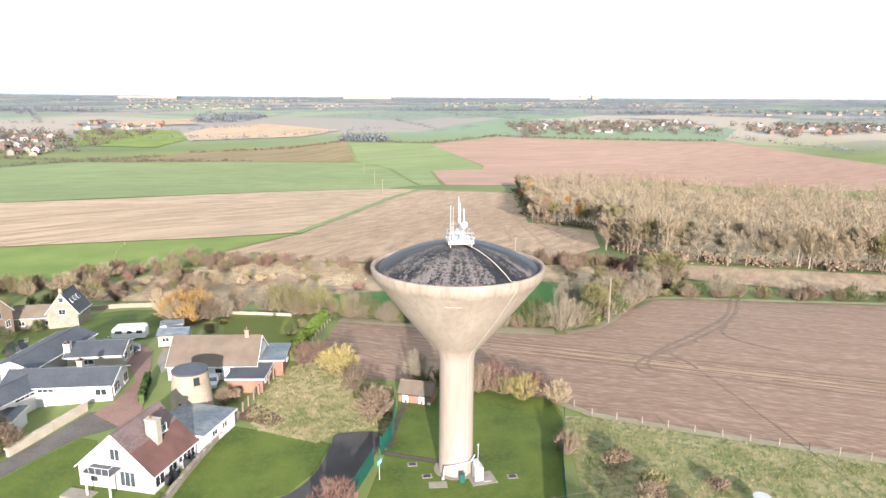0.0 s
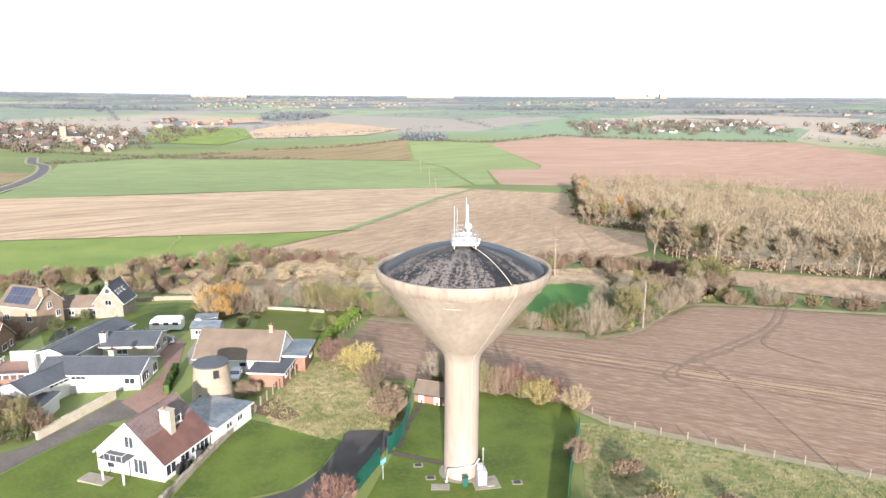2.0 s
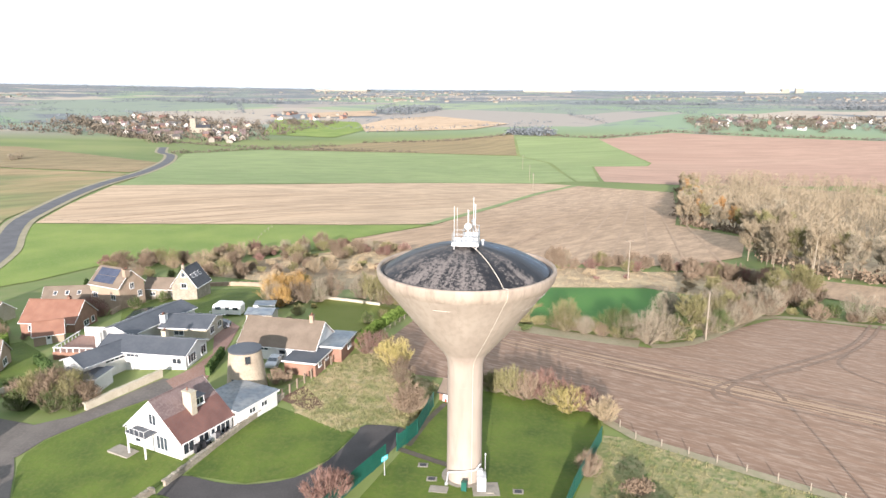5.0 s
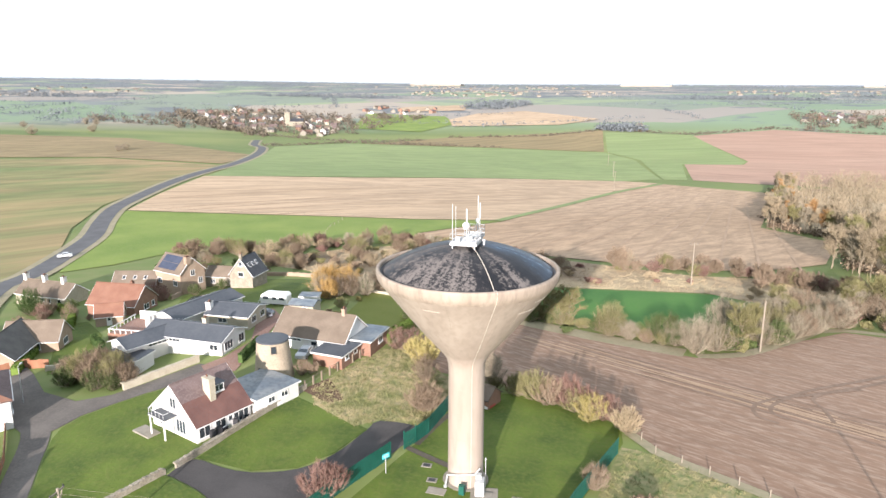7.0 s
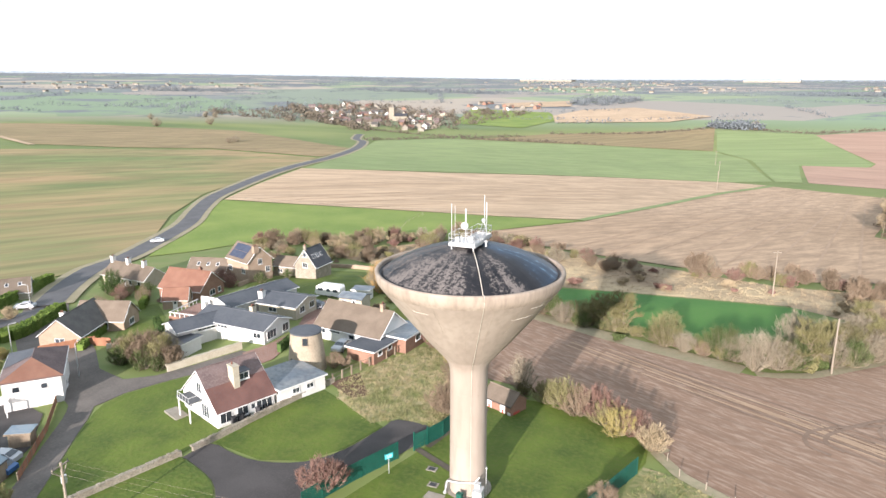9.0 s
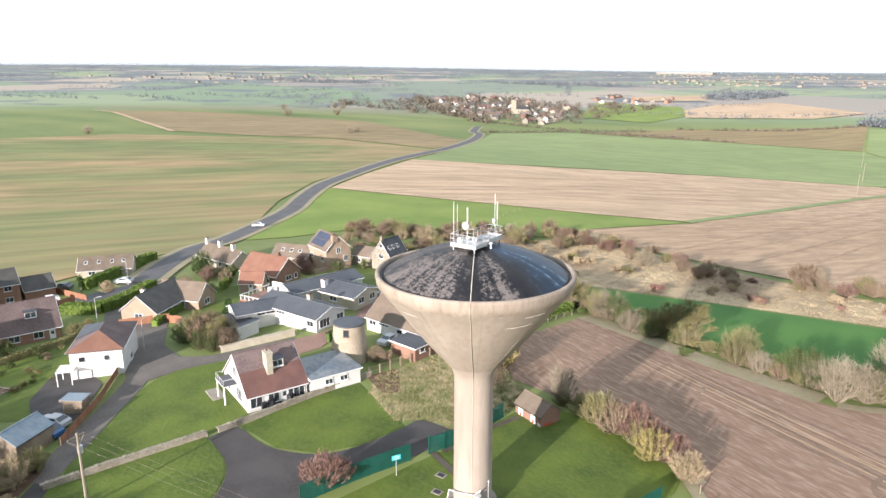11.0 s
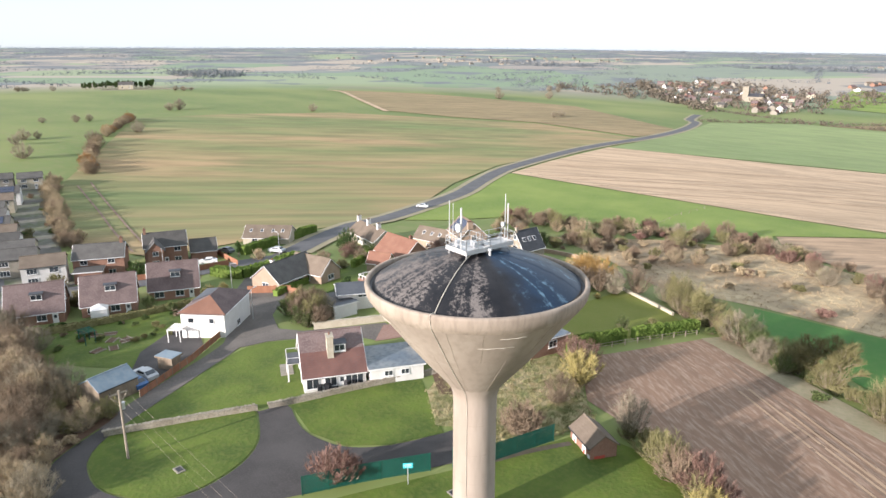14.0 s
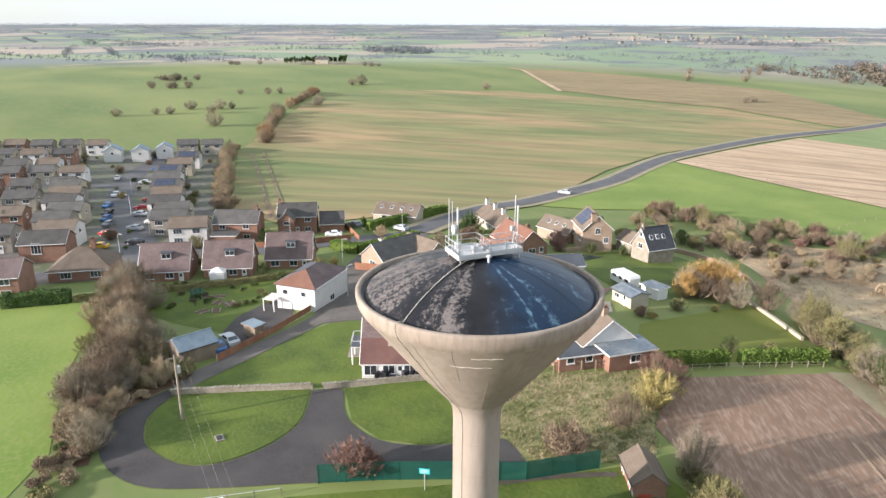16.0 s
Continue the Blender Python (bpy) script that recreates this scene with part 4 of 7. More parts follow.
gcab = thing("green_cabinet", TX + 0.7, TY - 3.0, 0, "small green metal cabinet at the tower foot", "cabinet")
part("body", Geo().box(0, 0, 0.05, 0.6, 0.5, 1.0), M["green_steel"], gcab)
part("lid", Geo().box(0, 0, 1.05, 0.66, 0.56, 0.06), M["green_steel"], gcab)
pipe = thing("white_pipe", TX, TY, 0, "white pipe bent along the tower wall", "pipe")
g = Geo()
pp = [(-1.5, -2.4, 0.1), (-1.35, -2.2, 1.5), (0.2, -2.35, 1.9), (1.7, -1.7, 1.95), (2.2, -1.3, 2.6)]
for p0, p1 in zip(pp, pp[1:]):
    g.tube(p0, p1, 0.08, n=8)
part("run", g, M["white_metal"], pipe)
part("collar", Geo().tube((-1.5, -2.4, 0.05), (-1.5, -2.4, 0.25), 0.2, n=10), M["galv"], pipe)
lp = thing("yard_lamp", TX + 2.6, TY - 0.6, 0, "thin white lamp post by the tower", "lamp")
part("post", Geo().tube((0, 0, 0), (0, 0, 3.4), 0.05), M["galv"], lp)
part("head", Geo().tube((0, 0, 3.4), (0, 0, 3.6), 0.11, 0.07, 10), M["white_metal"], lp)
for (bx, by) in ((-3.4, -1.8), (-5.2, 0.8), (6.6, -1.7)):
    mh = thing("manhole_cover", TX + bx, TY + by, 10, "square manhole cover set in the grass", "manhole cover")
    part("surround", Geo().box(0, 0, 0.0, 1.2, 0.9, 0.09), M["slab"], mh)
    part("cover", Geo().box(0, 0, 0.09, 0.8, 0.6, 0.02), M["dark_trim"], mh)
ribbon("tower_path", [(-7.6, 78), (-4, 76.9), (0, 75.8)], 0.9, 0.09, M["path"], "narrow dark path from the gate", "path", step=2)
ribbon("fence_path", [(-6.6, 79), (-6.2, 86), (-5.2, 92)], 0.8, 0.085, M["path"], "worn earth path along the fence", "path", step=3)

# information sign
sg = thing("notice_sign", -7.2, 71.8, 66, "turquoise notice board on a grey post", "sign")
part("post", Geo().tube((0, 0, 0), (0, 0, 2.5), 0.05), M["galv"], sg)
part("board", Geo().box(0, -0.06, 2.0, 1.05, 0.04, 0.6), M["turquoise"], sg)
for zz, w_ in ((2.42, 0.7), (2.28, 0.85), (2.14, 0.6)):
    part("text_bar", Geo().box(0, -0.085, zz, w_, 0.008, 0.05), M["plastic_white"], sg)


# ---------------- fences and walls ----------------
def steel_fence(line, gap=2.75, height=2.2, gate_at=()):
    fence = thing("steel_fence", line[0][0], line[0][1], 0, "green painted steel palisade fence round the compound", "fence", z=0)
    fence.location = (0, 0, 0)
    pales = Geo()
    pts = along(line, gap)
    for i, (x, y, a) in enumerate(pts):
        z = land(x, y)
        part("post", Geo().box(x, y, z - 0.2, 0.09, 0.09, height + 0.25, a), M["green_steel"], fence)
        if i + 1 == len(pts):
            break
        x1, y1, _ = pts[i + 1]
        d_, z1 = math.hypot(x1 - x, y1 - y), land(x1, y1)
        a = math.atan2(y1 - y, x1 - x)
        g = pales
        k = int(d_ / 0.13)
        for j in range(k):
            t = (j + 0.5) / k
            g.box(x + (x1 - x) * t, y + (y1 - y) * t, z + (z1 - z) * t + 0.06, 0.105, 0.02, height, a)
        for zz in (0.45, height - 0.35):
            part("rail", Geo().tube((x, y, z + zz), (x1, y1, z1 + zz), 0.035, n=4), M["green_steel"], fence)
    tagged(part("paling", pales, M["green_steel"], fence), kind="stuff")
    return fence


steel_fence([(-10.9, 61.5), (-9.8, 68), (-7.6, 77.4)])
steel_fence([(-6.9, 79.6), (-6.4, 82), (-6.6, 92)])
steel_fence([(12.6, 60), (14.2, 73.2), (17.2, 89.6)])
gate = thing("steel_gate", -7.25, 78.5, 72, "green steel gate in the palisade fence", "gate")
for s_ in (-1.05, 1.05):
    part("gate_post", Geo().box(s_, 0, -0.2, 0.13, 0.13, 2.7), M["green_steel"], gate)
for s_ in (-0.5, 0.5):
    g = Geo()
    for j in range(7):
        g.box(s_ - 0.42 + j * 0.14, 0, 0.1, 0.1, 0.02, 2.1)
    part("leaf", g.box(s_, 0, 0.4, 0.95, 0.05, 0.06).box(s_, 0, 1.8, 0.95, 0.05, 0.06), M["green_steel"], gate)


def post_fence(line, gap, height, material, label, rails=2, name="post_fence", rail_mat=None, thick=0.11):
    fence = thing(name, 0, 0, 0, label, "fence", z=0)
    pts = along(line, gap)
    for i, (x, y, a) in enumerate(pts):
        z = land(x, y)
        h = height * random.uniform(0.92, 1.06)
        part("post", Geo().box(x, y, z - 0.15, thick, thick, h + 0.15, a + random.uniform(-0.2, 0.2)), material, fence)
        if i + 1 < len(pts):
            x1, y1, _ = pts[i + 1]
            z1 = land(x1, y1)
            for k in range(rails):
                zz = height * (0.9 - 0.42 * k)
                part("rail", Geo().tube((x, y, z + zz), (x1, y1, z1 + zz), 0.035, n=4), rail_mat or material, fence)
    return fence


post_fence([(-27.8, 86.3), (-26.8, 94), (-25.4, 104)], 1.9, 1.5, M["timber"], "weathered timber post and rail fence beside the tussocks", 2, thick=0.2)
post_fence([(-23.9, 107.5), (-22.8, 135)], 2.6, 0.95, M["pole_wood"], "pale post and rail fence along the hedge", 2)
post_fence([(19, 92), (21, 89.3), (54, 76.3), (100, 60), (135, 47)], 3.4, 1.1, M["pole_wood"], "low wooden stakes along the ploughed field", 0)
post_fence([(-10.5, 37), (-10.2, 48), (-9.8, 60)], 2.6, 1.0, M["pole_wood"], "low wire fence with wooden posts behind the drive", 1, rail_mat=M["galv"])
post_fence([(-212, 232), (-160, 244), (-91, 262), (-59, 276)], 7, 1.2, M["pole_wood"], "pale stock fence at the meadow's edge", 1)
post_fence([(-95, 195), (-110, 225), (-116, 246)], 6, 1.2, M["pole_wood"], "wooden stock fence across the meadow", 1)


def rubble_wall(line, height, thick, label, material=None, name="stone_wall", cap=True):
    """A wall of separate cope stones on a coursed body."""
    wall = thing(name, 0, 0, 0, label, "wall", z=0, kind="")
    pts = smooth(line, 2.0)
    g = Geo()
    for (x, y), (x1, y1) in zip(pts, pts[1:]):
        d_, a = math.hypot(x1 - x, y1 - y), math.atan2(y1 - y, x1 - x)
        g.box((x + x1) / 2, (y + y1) / 2, land((x + x1) / 2, (y + y1) / 2) - 0.3, d_ + 0.05, thick, height + 0.3, a)
    part("body", g, material or M["stone"], wall)
    if cap:
        for i, (x, y, a) in enumerate(along(pts, 0.5)):
            part("cope_stone", Geo().box(x, y, land(x, y) + height - 0.03, random.uniform(0.36, 0.5), thick + random.uniform(0.02, 0.12), random.uniform(0.1, 0.2), a + random.uniform(-0.1, 0.1)), material or M["stone"], wall)
    return wall


rubble_wall([(-34.6, 44.6), (-32.8, 54), (-31.0, 62.2)], 0.75, 0.45, "low pale rubble stone garden wall")
rubble_wall([(-30.6, 63.6), (-29.9, 70), (-29.0, 78), (-27.8, 86.5)], 0.7, 0.4, "low stone wall along the white house")
rubble_wall([(-53.8, 77.6), (-51.8, 83), (-49.7, 89)], 1.1, 0.5, "cream stone retaining wall beside the lane", M["cream_stone"])
rubble_wall([(-47.5, 139.8), (-40, 138.6), (-31.5, 137.2)], 0.6, 0.5, "pale weathered retaining wall at the end of the lawn", M["cream_stone"], cap=False)
rubble_wall([(-87, 122), (-90, 134), (-88.5, 146), (-82, 150.5), (-72, 152), (-60, 149.5), (-52, 145)], 1.0, 0.4, "curved tan garden wall behind the houses", M["buff_brick"], name="garden_wall", cap=False)
rubble_wall([(-74, 80.5), (-68, 83), (-64, 82)], 0.9, 0.35, "short cream wall beside the lane", M["cream_stone"], cap=False)
lf = thing("lane_fence", 0, 0, 0, "low orange-brown boarded fence beside the lane", "fence", z=0)
for (x, y, a) in along([(-43.4, 49.6), (-52.2, 57.8), (-60.8, 64.2)], 1.8):
    part("panel", Geo().box(x + 0.88 * math.cos(a), y + 0.88 * math.sin(a), land(x, y) + 0.05, 1.7, 0.05, 1.05, a), M["timber_red"], lf)
    part("post", Geo().box(x, y, land(x, y) - 0.1, 0.12, 0.12, 1.3, a), M["timber"], lf)

# ---------------- houses ----------------
CACHE = {}


def place(mesh, name, parent, m, label=""):
    ob = new(name, mesh)
    ob.parent = parent
    ob.matrix_basis = m
    if label:
        ob["label"] = label
    return ob


def window(parent, m, w, h, frame_mat="plastic_white", name="window", bars=True):
    """A framed window with sill and glass; m puts its foot's middle on the wall, facing its own -y."""
    key = (round(w, 2), round(h, 2), frame_mat, bars)
    if key not in CACHE:
        g = Geo()
        for s in (-1, 1):
            g.box(s * (w / 2 - 0.035), 0, 0, 0.07, 0.12, h)
        g.box(0, 0, 0, w - 0.14, 0.12, 0.07).box(0, 0, h - 0.07, w - 0.14, 0.12, 0.07)
        n = max(1, round(w / 0.75)) if bars else 1
        for i in range(1, n):
            g.box(-w / 2 + w * i / n, 0, 0.07, 0.06, 0.1, h - 0.14)
        sill = Geo().box(0, -0.06, -0.07, w + 0.12, 0.2, 0.07)
        CACHE[key] = (g.mesh("window_frame", M[frame_mat]), Geo().box(0, 0.0, 0.07, w - 0.14, 0.04, h - 0.14).mesh("pane", M["glass"]), sill.mesh("sill", M[frame_mat]))
    f, p, s = CACHE[key]
    ob = place(f, name, parent, m)
    place(p, "pane", ob, Matrix())
    place(s, "sill", ob, Matrix())
    return ob


def door(parent, m, w=0.95, h=2.05, material="plastic_white"):
    key = ("door", w, h, material)
    if key not in CACHE:
        g = Geo().box(0, 0, 0, w - 0.1, 0.06, h - 0.05)
        fr = Geo().box(-w / 2 + 0.03, 0, 0, 0.06, 0.1, h).box(w / 2 - 0.03, 0, 0, 0.06, 0.1, h).box(0, 0, h - 0.06, w, 0.1, 0.06)
        CACHE[key] = (g.mesh("door", M[material]), fr.mesh("door_frame", M["plastic_white"]), Geo().box(0, -0.035, h * 0.55, w * 0.5, 0.02, h * 0.3).mesh("pane", M["glass"]))
    a, b, c = CACHE[key]
    ob = place(a, "door", parent, m)
    place(b, "door_frame", ob, Matrix())
    place(c, "pane", ob, Matrix())
    return ob


def wall_spot(L, W, side, u, z):
    """Where a window stands on a side: f, b, l or r, u metres along from its middle."""
    e = 0.02
    return {"f": pose(u, -W / 2 - e, z, 0, 0, 0), "b": pose(-u, W / 2 + e, z, 0, 0, 180), "r": pose(L / 2 + e, u, z, 0, 0, 90), "l": pose(-L / 2 - e, -u, z, 0, 0, -90)}[side]


def roof_mesh(L, W, eave, ridge, over, hip, thick=0.16):
    g = Geo()
    sl = (ridge - eave) / (W / 2)
    lo, yw = eave - sl * over, W / 2 + over
    if hip:
        k = min(L / 2 - 0.3, W / 2)
        xe = L / 2 + over
        v = [(-xe, -yw, lo), (xe, -yw, lo), (xe, yw, lo), (-xe, yw, lo), (-L / 2 + k, 0, ridge), (L / 2 - k, 0, ridge)]
        v += [(x, y, z - thick) for x, y, z in v[:4]]
        g.add(v, [(0, 1, 5, 4), (1, 2, 5), (2, 3, 4, 5), (3, 0, 4), (6, 7, 1, 0), (7, 8, 2, 1), (8, 9, 3, 2), (9, 6, 0, 3), (9, 8, 7, 6)])
    else:
        xe = L / 2 + over * 0.6
        pf = [(-yw, lo), (0, ridge), (yw, lo), (yw, lo - thick), (0, ridge - thick), (-yw, lo - thick)]
        v = [(s * xe, y, z) for s in (-1, 1) for y, z in pf]
        g.add(v, [(0, 6, 7, 1), (1, 7, 8, 2), (2, 8, 9, 3), (3, 9, 10, 4), (4, 10, 11, 5), (5, 11, 6, 0), (5, 0, 1, 4), (4, 1, 2, 3), (6, 11, 10, 7), (7, 10, 9, 8)])
    return g


def house(name, x, y, rz, L, W, eave, ridge, wall, roof, label, hip=False, wins=(), doors=(), chimneys=(), over=0.35, group="", z=None, dormers=(), skylights=(), trim=True, category="house", solar=None):
    h = thing(name, x, y, rz, label, category, group, z)
    g = Geo()
    a, b = L / 2, W / 2
    v = [(-a, -b, -2.5), (a, -b, -2.5), (a, b, -2.5), (-a, b, -2.5), (-a, -b, eave), (a, -b, eave), (a, b, eave), (-a, b, eave)]
    if hip:
        g.add(v, [(0, 1, 5, 4), (1, 2, 6, 5), (2, 3, 7, 6), (3, 0, 4, 7)])
    else:
        v += [(-a, 0, ridge - 0.1), (a, 0, ridge - 0.1)]
        g.add(v, [(0, 1, 5, 4), (1, 2, 6, 9, 5), (2, 3, 7, 6), (3, 0, 4, 8, 7)])
    part("wall", g, M[wall], h)
    part("roof", roof_mesh(L, W, eave, ridge, over, hip), M[roof], h)
    k = a - min(a - 0.3, b) if hip else a + over * 0.6
    part("ridge_cap", Geo().tube((-k, 0, ridge + 0.01), (k, 0, ridge + 0.01), 0.1, n=6), M[roof], h)
    sl = (ridge - eave) / b
    for s in (-1, 1):
        yy, zz = s * (b + over + 0.05), eave - sl * over - 0.08
        part("gutter", Geo().tube((-a - 0.15, yy, zz), (a + 0.15, yy, zz), 0.07, n=5), M["plastic_white" if trim else "dark_trim"], h)
        if trim and not hip:
            xe = s * (a + over * 0.6 + 0.02)
            part("bargeboard", Geo().tube((xe, -b - over, eave - sl * over - 0.1), (xe, 0, ridge - 0.1), 0.07, n=4).tube((xe, b + over, eave - sl * over - 0.1), (xe, 0, ridge - 0.1), 0.07, n=4), M["plastic_white"], h)
    for side, u, zz, w, hh in wins:
        window(h, wall_spot(L, W, side, u, zz), w, hh)
    for side, u, *rest in doors:
        door(h, wall_spot(L, W, side, u, 0.05), *rest)
    for cx, cy, hh, w, cm in chimneys:
        zb = ridge - sl * abs(cy) - 0.5
        c = part("chimney", Geo().box(cx, cy, zb, w, w * 1.25, hh + 0.5).box(cx, cy, zb + hh + 0.38, w + 0.14, w * 1.25 + 0.14, 0.12), M[cm], h)
        for e in (-0.22, 0.22):
            part("pot", Geo().tube((cx, cy + e * w, zb + hh + 0.5), (cx, cy + e * w, zb + hh + 0.85), 0.11, 0.09, 8), M["tile_orange"], c)
    for side, u, w in dormers:
        s = -1 if side == "f" else 1
        yd = s * b * 0.62
        zb = ridge - sl * abs(yd)
        d = part("dormer", Geo().box(u, yd - s * 0.75, zb - 0.5, w, 1.5, 1.75), M[roof], h)
        part("dormer_roof", Geo().box(u, yd - s * 0.7, zb + 1.25, w + 0.3, 1.9, 0.1), M["felt"], d)
        window(d, pose(u, yd + s * 0.02, zb + 0.15, 0, 0, 0 if s < 0 else 180), w * 0.9, 1.0)
    for side, u, v_ in skylights:
        s = -1 if side == "f" else 1
        yd = s * b * v_
        an = math.degrees(math.atan2(ridge - eave, b))
        q = place(Geo().box(0, 0, 0, 0.8, 1.1, 0.06).mesh("skylight", M["white_card"]), "skylight", h, pose(u, yd, ridge - sl * abs(yd) + 0.01, s * -an if s > 0 else an, 0, 0))
        place(Geo().box(0, 0, 0.06, 0.66, 0.95, 0.01).mesh("pane", M["glass"]), "pane", q, Matrix())
    if solar:
        u0, u1 = solar
        an = math.degrees(math.atan2(ridge - eave, b))
        nx = max(1, int((u1 - u0) / 1.02))
        for i in range(nx):
            for j in range(2):
                yd = -b * (0.30 + 0.42 * j)
                place(Geo().box(0, 0, 0, 0.98, b * 0.4 / math.cos(radians(an)), 0.05).mesh("solar_panel", M["solar"]), "solar_panel", h, pose(u0 + 0.5 + i * 1.02, yd, ridge - sl * abs(yd) + 0.04, an, 0, 0))
    return h


def flat_block(name, x, y, rz, L, W, h, wall, roof, label, wins=(), doors=(), over=0.3, fascia="plastic_white", z=None, group="", category="house"):
    b = thing(name, x, y, rz, label, category, group, z)
    part("wall", Geo().box(0, 0, -2.0, L, W, h + 2.0), M[wall], b)
    part("fascia", Geo().box(0, 0, h, L + 2 * over, W + 2 * over, 0.22), M[fascia], b)
    part("roof", Geo().box(0, 0, h + 0.22, L + 2 * over - 0.06, W + 2 * over - 0.06, 0.05), M[roof], b)
    for side, u, zz, w, hh in wins:
        window(b, wall_spot(L, W, side, u, zz), w, hh)
    for side, u, *rest in doors:
        door(b, wall_spot(L, W, side, u, 0.05), *rest)
    return b


# white house with plum and red roof, its flat annex and porch; local x runs along the ridge, f side faces the tower
wh = house("white_house", -35.7, 73.9, 76.7, 8.3, 9.6, 2.55, 6.75, "render", "tile_plum", "white rendered house with plum tiled roof and stone chimney",
           wins=[("f", -3.0, 0.5, 1.7, 1.7), ("f", -0.6, 0.7, 1.6, 1.4), ("f", 2.6, 0.5, 2.4, 1.7), ("l", 0.2, 3.5, 1.3, 1.5), ("l", -2.8, 0.5, 1.1, 1.8), ("l", 1.6, 0.5, 2.0, 1.9), ("r", 0, 4.0, 1.2, 1.2), ("b", -2, 0.9, 1.6, 1.2), ("b", 2, 0.9, 1.6, 1.2)],
           doors=[("f", 0.9)], z=1.12)
whsl = (6.75 - 2.55) / 4.8
lowr = Geo()
y0_, y1_ = -2.35, -5.18
z0_, z1_ = 6.75 - whsl * 2.35 + 0.05, 6.75 - whsl * 5.18 + 0.05
lowr.add([(-4.38, y0_, z0_), (4.38, y0_, z0_), (4.38, y1_, z1_), (-4.38, y1_, z1_), (-4.38, y0_, z0_ - 0.06), (4.38, y0_, z0_ - 0.06), (4.38, y1_, z1_ - 0.2), (-4.38, y1_, z1_ - 0.2)], [(0, 3, 2, 1), (3, 7, 6, 2), (0, 4, 7, 3), (1, 2, 6, 5), (0, 1, 5, 4)])
part("lower_roof", lowr, M["tile_red"], wh, "brighter red tiled lower slope")
chm = part("chimney", Geo().box(-0.3, -2.5, 3.4, 0.85, 1.5, 3.5).box(-0.3, -2.5, 6.9, 1.0, 1.65, 0.14), M["cream_stone"], wh, "tall cream stone chimney stack")
part("pot", Geo().tube((-0.3, -2.2, 7.0), (-0.3, -2.2, 7.4), 0.13, 0.1, 8), M["tile_orange"], chm)
drm = part("dormer", Geo().box(1.0, -1.9, 4.4, 1.7, 1.6, 1.3), M["render"], wh)
part("dormer_roof", Geo().box(1.0, -1.8, 5.7, 2.0, 2.1, 0.1), M["felt"], drm)
window(drm, pose(1.0, -2.72, 4.68), 1.5, 0.95)
porch = part("balcony", Geo().box(-5.1, 0.9, 2.55, 1.9, 3.4, 0.16), M["render"], wh, "white balcony on posts over the garden door")
for yy in (-0.6, 2.4):
    part("balcony_post", Geo().tube((-5.9, yy, -0.3), (-5.9, yy, 2.6), 0.12, n=8), M["render"], porch)
for yy in (-0.7, 0.15, 1.0, 1.85, 2.5):
    part("baluster", Geo().tube((-5.98, yy, 2.7), (-5.98, yy, 3.5), 0.035), M["white_metal"], porch)
part("balcony_rail", Geo().tube((-5.98, -0.75, 3.5), (-5.98, 2.55, 3.5), 0.04).tube((-5.98, -0.75, 3.5), (-4.2, -0.75, 3.5), 0.04).tube((-5.98, 2.55, 3.5), (-4.2, 2.55, 3.5), 0.04), M["white_metal"], porch)
part("canopy", Geo().box(-5.0, 0.9, 2.72, 2.1, 3.7, 0.06), M["felt"], porch)
flat_block("flat_annex", -31.9, 81.6, 76.7, 7.4, 7.2, 2.3, "render", "felt_blue", "white flat-roofed annex with worn blue felt", wins=[("f", -1.2, 1.2, 1.2, 0.8), ("f", 1.1, 1.2, 1.2, 0.8), ("r", 1, 1.0, 1.2, 1.0)], z=1.35, category="annex")
pt = thing("patio", -39.5, 70.3, 76.7, "stone slab patio by the white house", "patio", z=1.0)
part("paving", Geo().box(-1.6, 0.6, -0.5, 1.8, 3.6, 0.58), M["slab"], pt)
part("terrace", Geo().box(4.5, -4.6, -0.5, 9, 0.9, 0.58), M["slab"], pt)
for i, (fx, fy) in enumerate([(-31.1, 70.6), (-30.8, 72.4), (-30.4, 74.2), (-30.2, 75.6), (-30.9, 71.5)]):
    bn = thing("patio_furniture" if i % 2 else "storage_bin", fx, fy, 77 + 20 * i, "dark garden seat against the white house" if i % 2 else "black storage bin against the white house", "garden seat" if i % 2 else "bin", z=land(fx, fy) + 0.1)
    if i % 2:
        part("seat", Geo().box(0, 0, 0.4, 1.3, 0.5, 0.06), M["dark_trim"], bn)
        part("backrest", Geo().box(0, 0.25, 0.45, 1.3, 0.06, 0.5), M["dark_trim"], bn)
        for s in (-0.55, 0.55):
            part("leg", Geo().box(s, 0, 0, 0.07, 0.45, 0.4), M["dark_trim"], bn)
    else:
        part("body", Geo().box(0, 0, 0, 0.6, 0.6, 0.95), M["dark_trim"], bn)
        part("lid", Geo().box(0, 0, 0.95, 0.66, 0.66, 0.06), M["dark_trim"], bn)

# old mill stump
mill = thing("mill_stump", -34.6, 88.4, 0, "truncated round stone mill tower with flat dark cap", "mill tower", z=1.4)
part("wall", Geo().lathe([(3.05, -1.5), (2.95, 0.3), (2.35, 6.0), (2.3, 6.25)], 40), M["mill_stone"], mill, "", True)
part("cap", Geo().lathe([(2.42, 6.2), (2.42, 6.4), (2.1, 6.47), (0.0, 6.6)], 40), M["felt"], mill, "flat dark felt cap")
window(mill, pose(-0.45, -2.75, 1.7, -4, 0, -8), 0.7, 0.8, "dark_trim")
window(mill, pose(1.55, -1.95, 4.9, -4, 0, 38), 0.75, 1.0, "dark_trim")

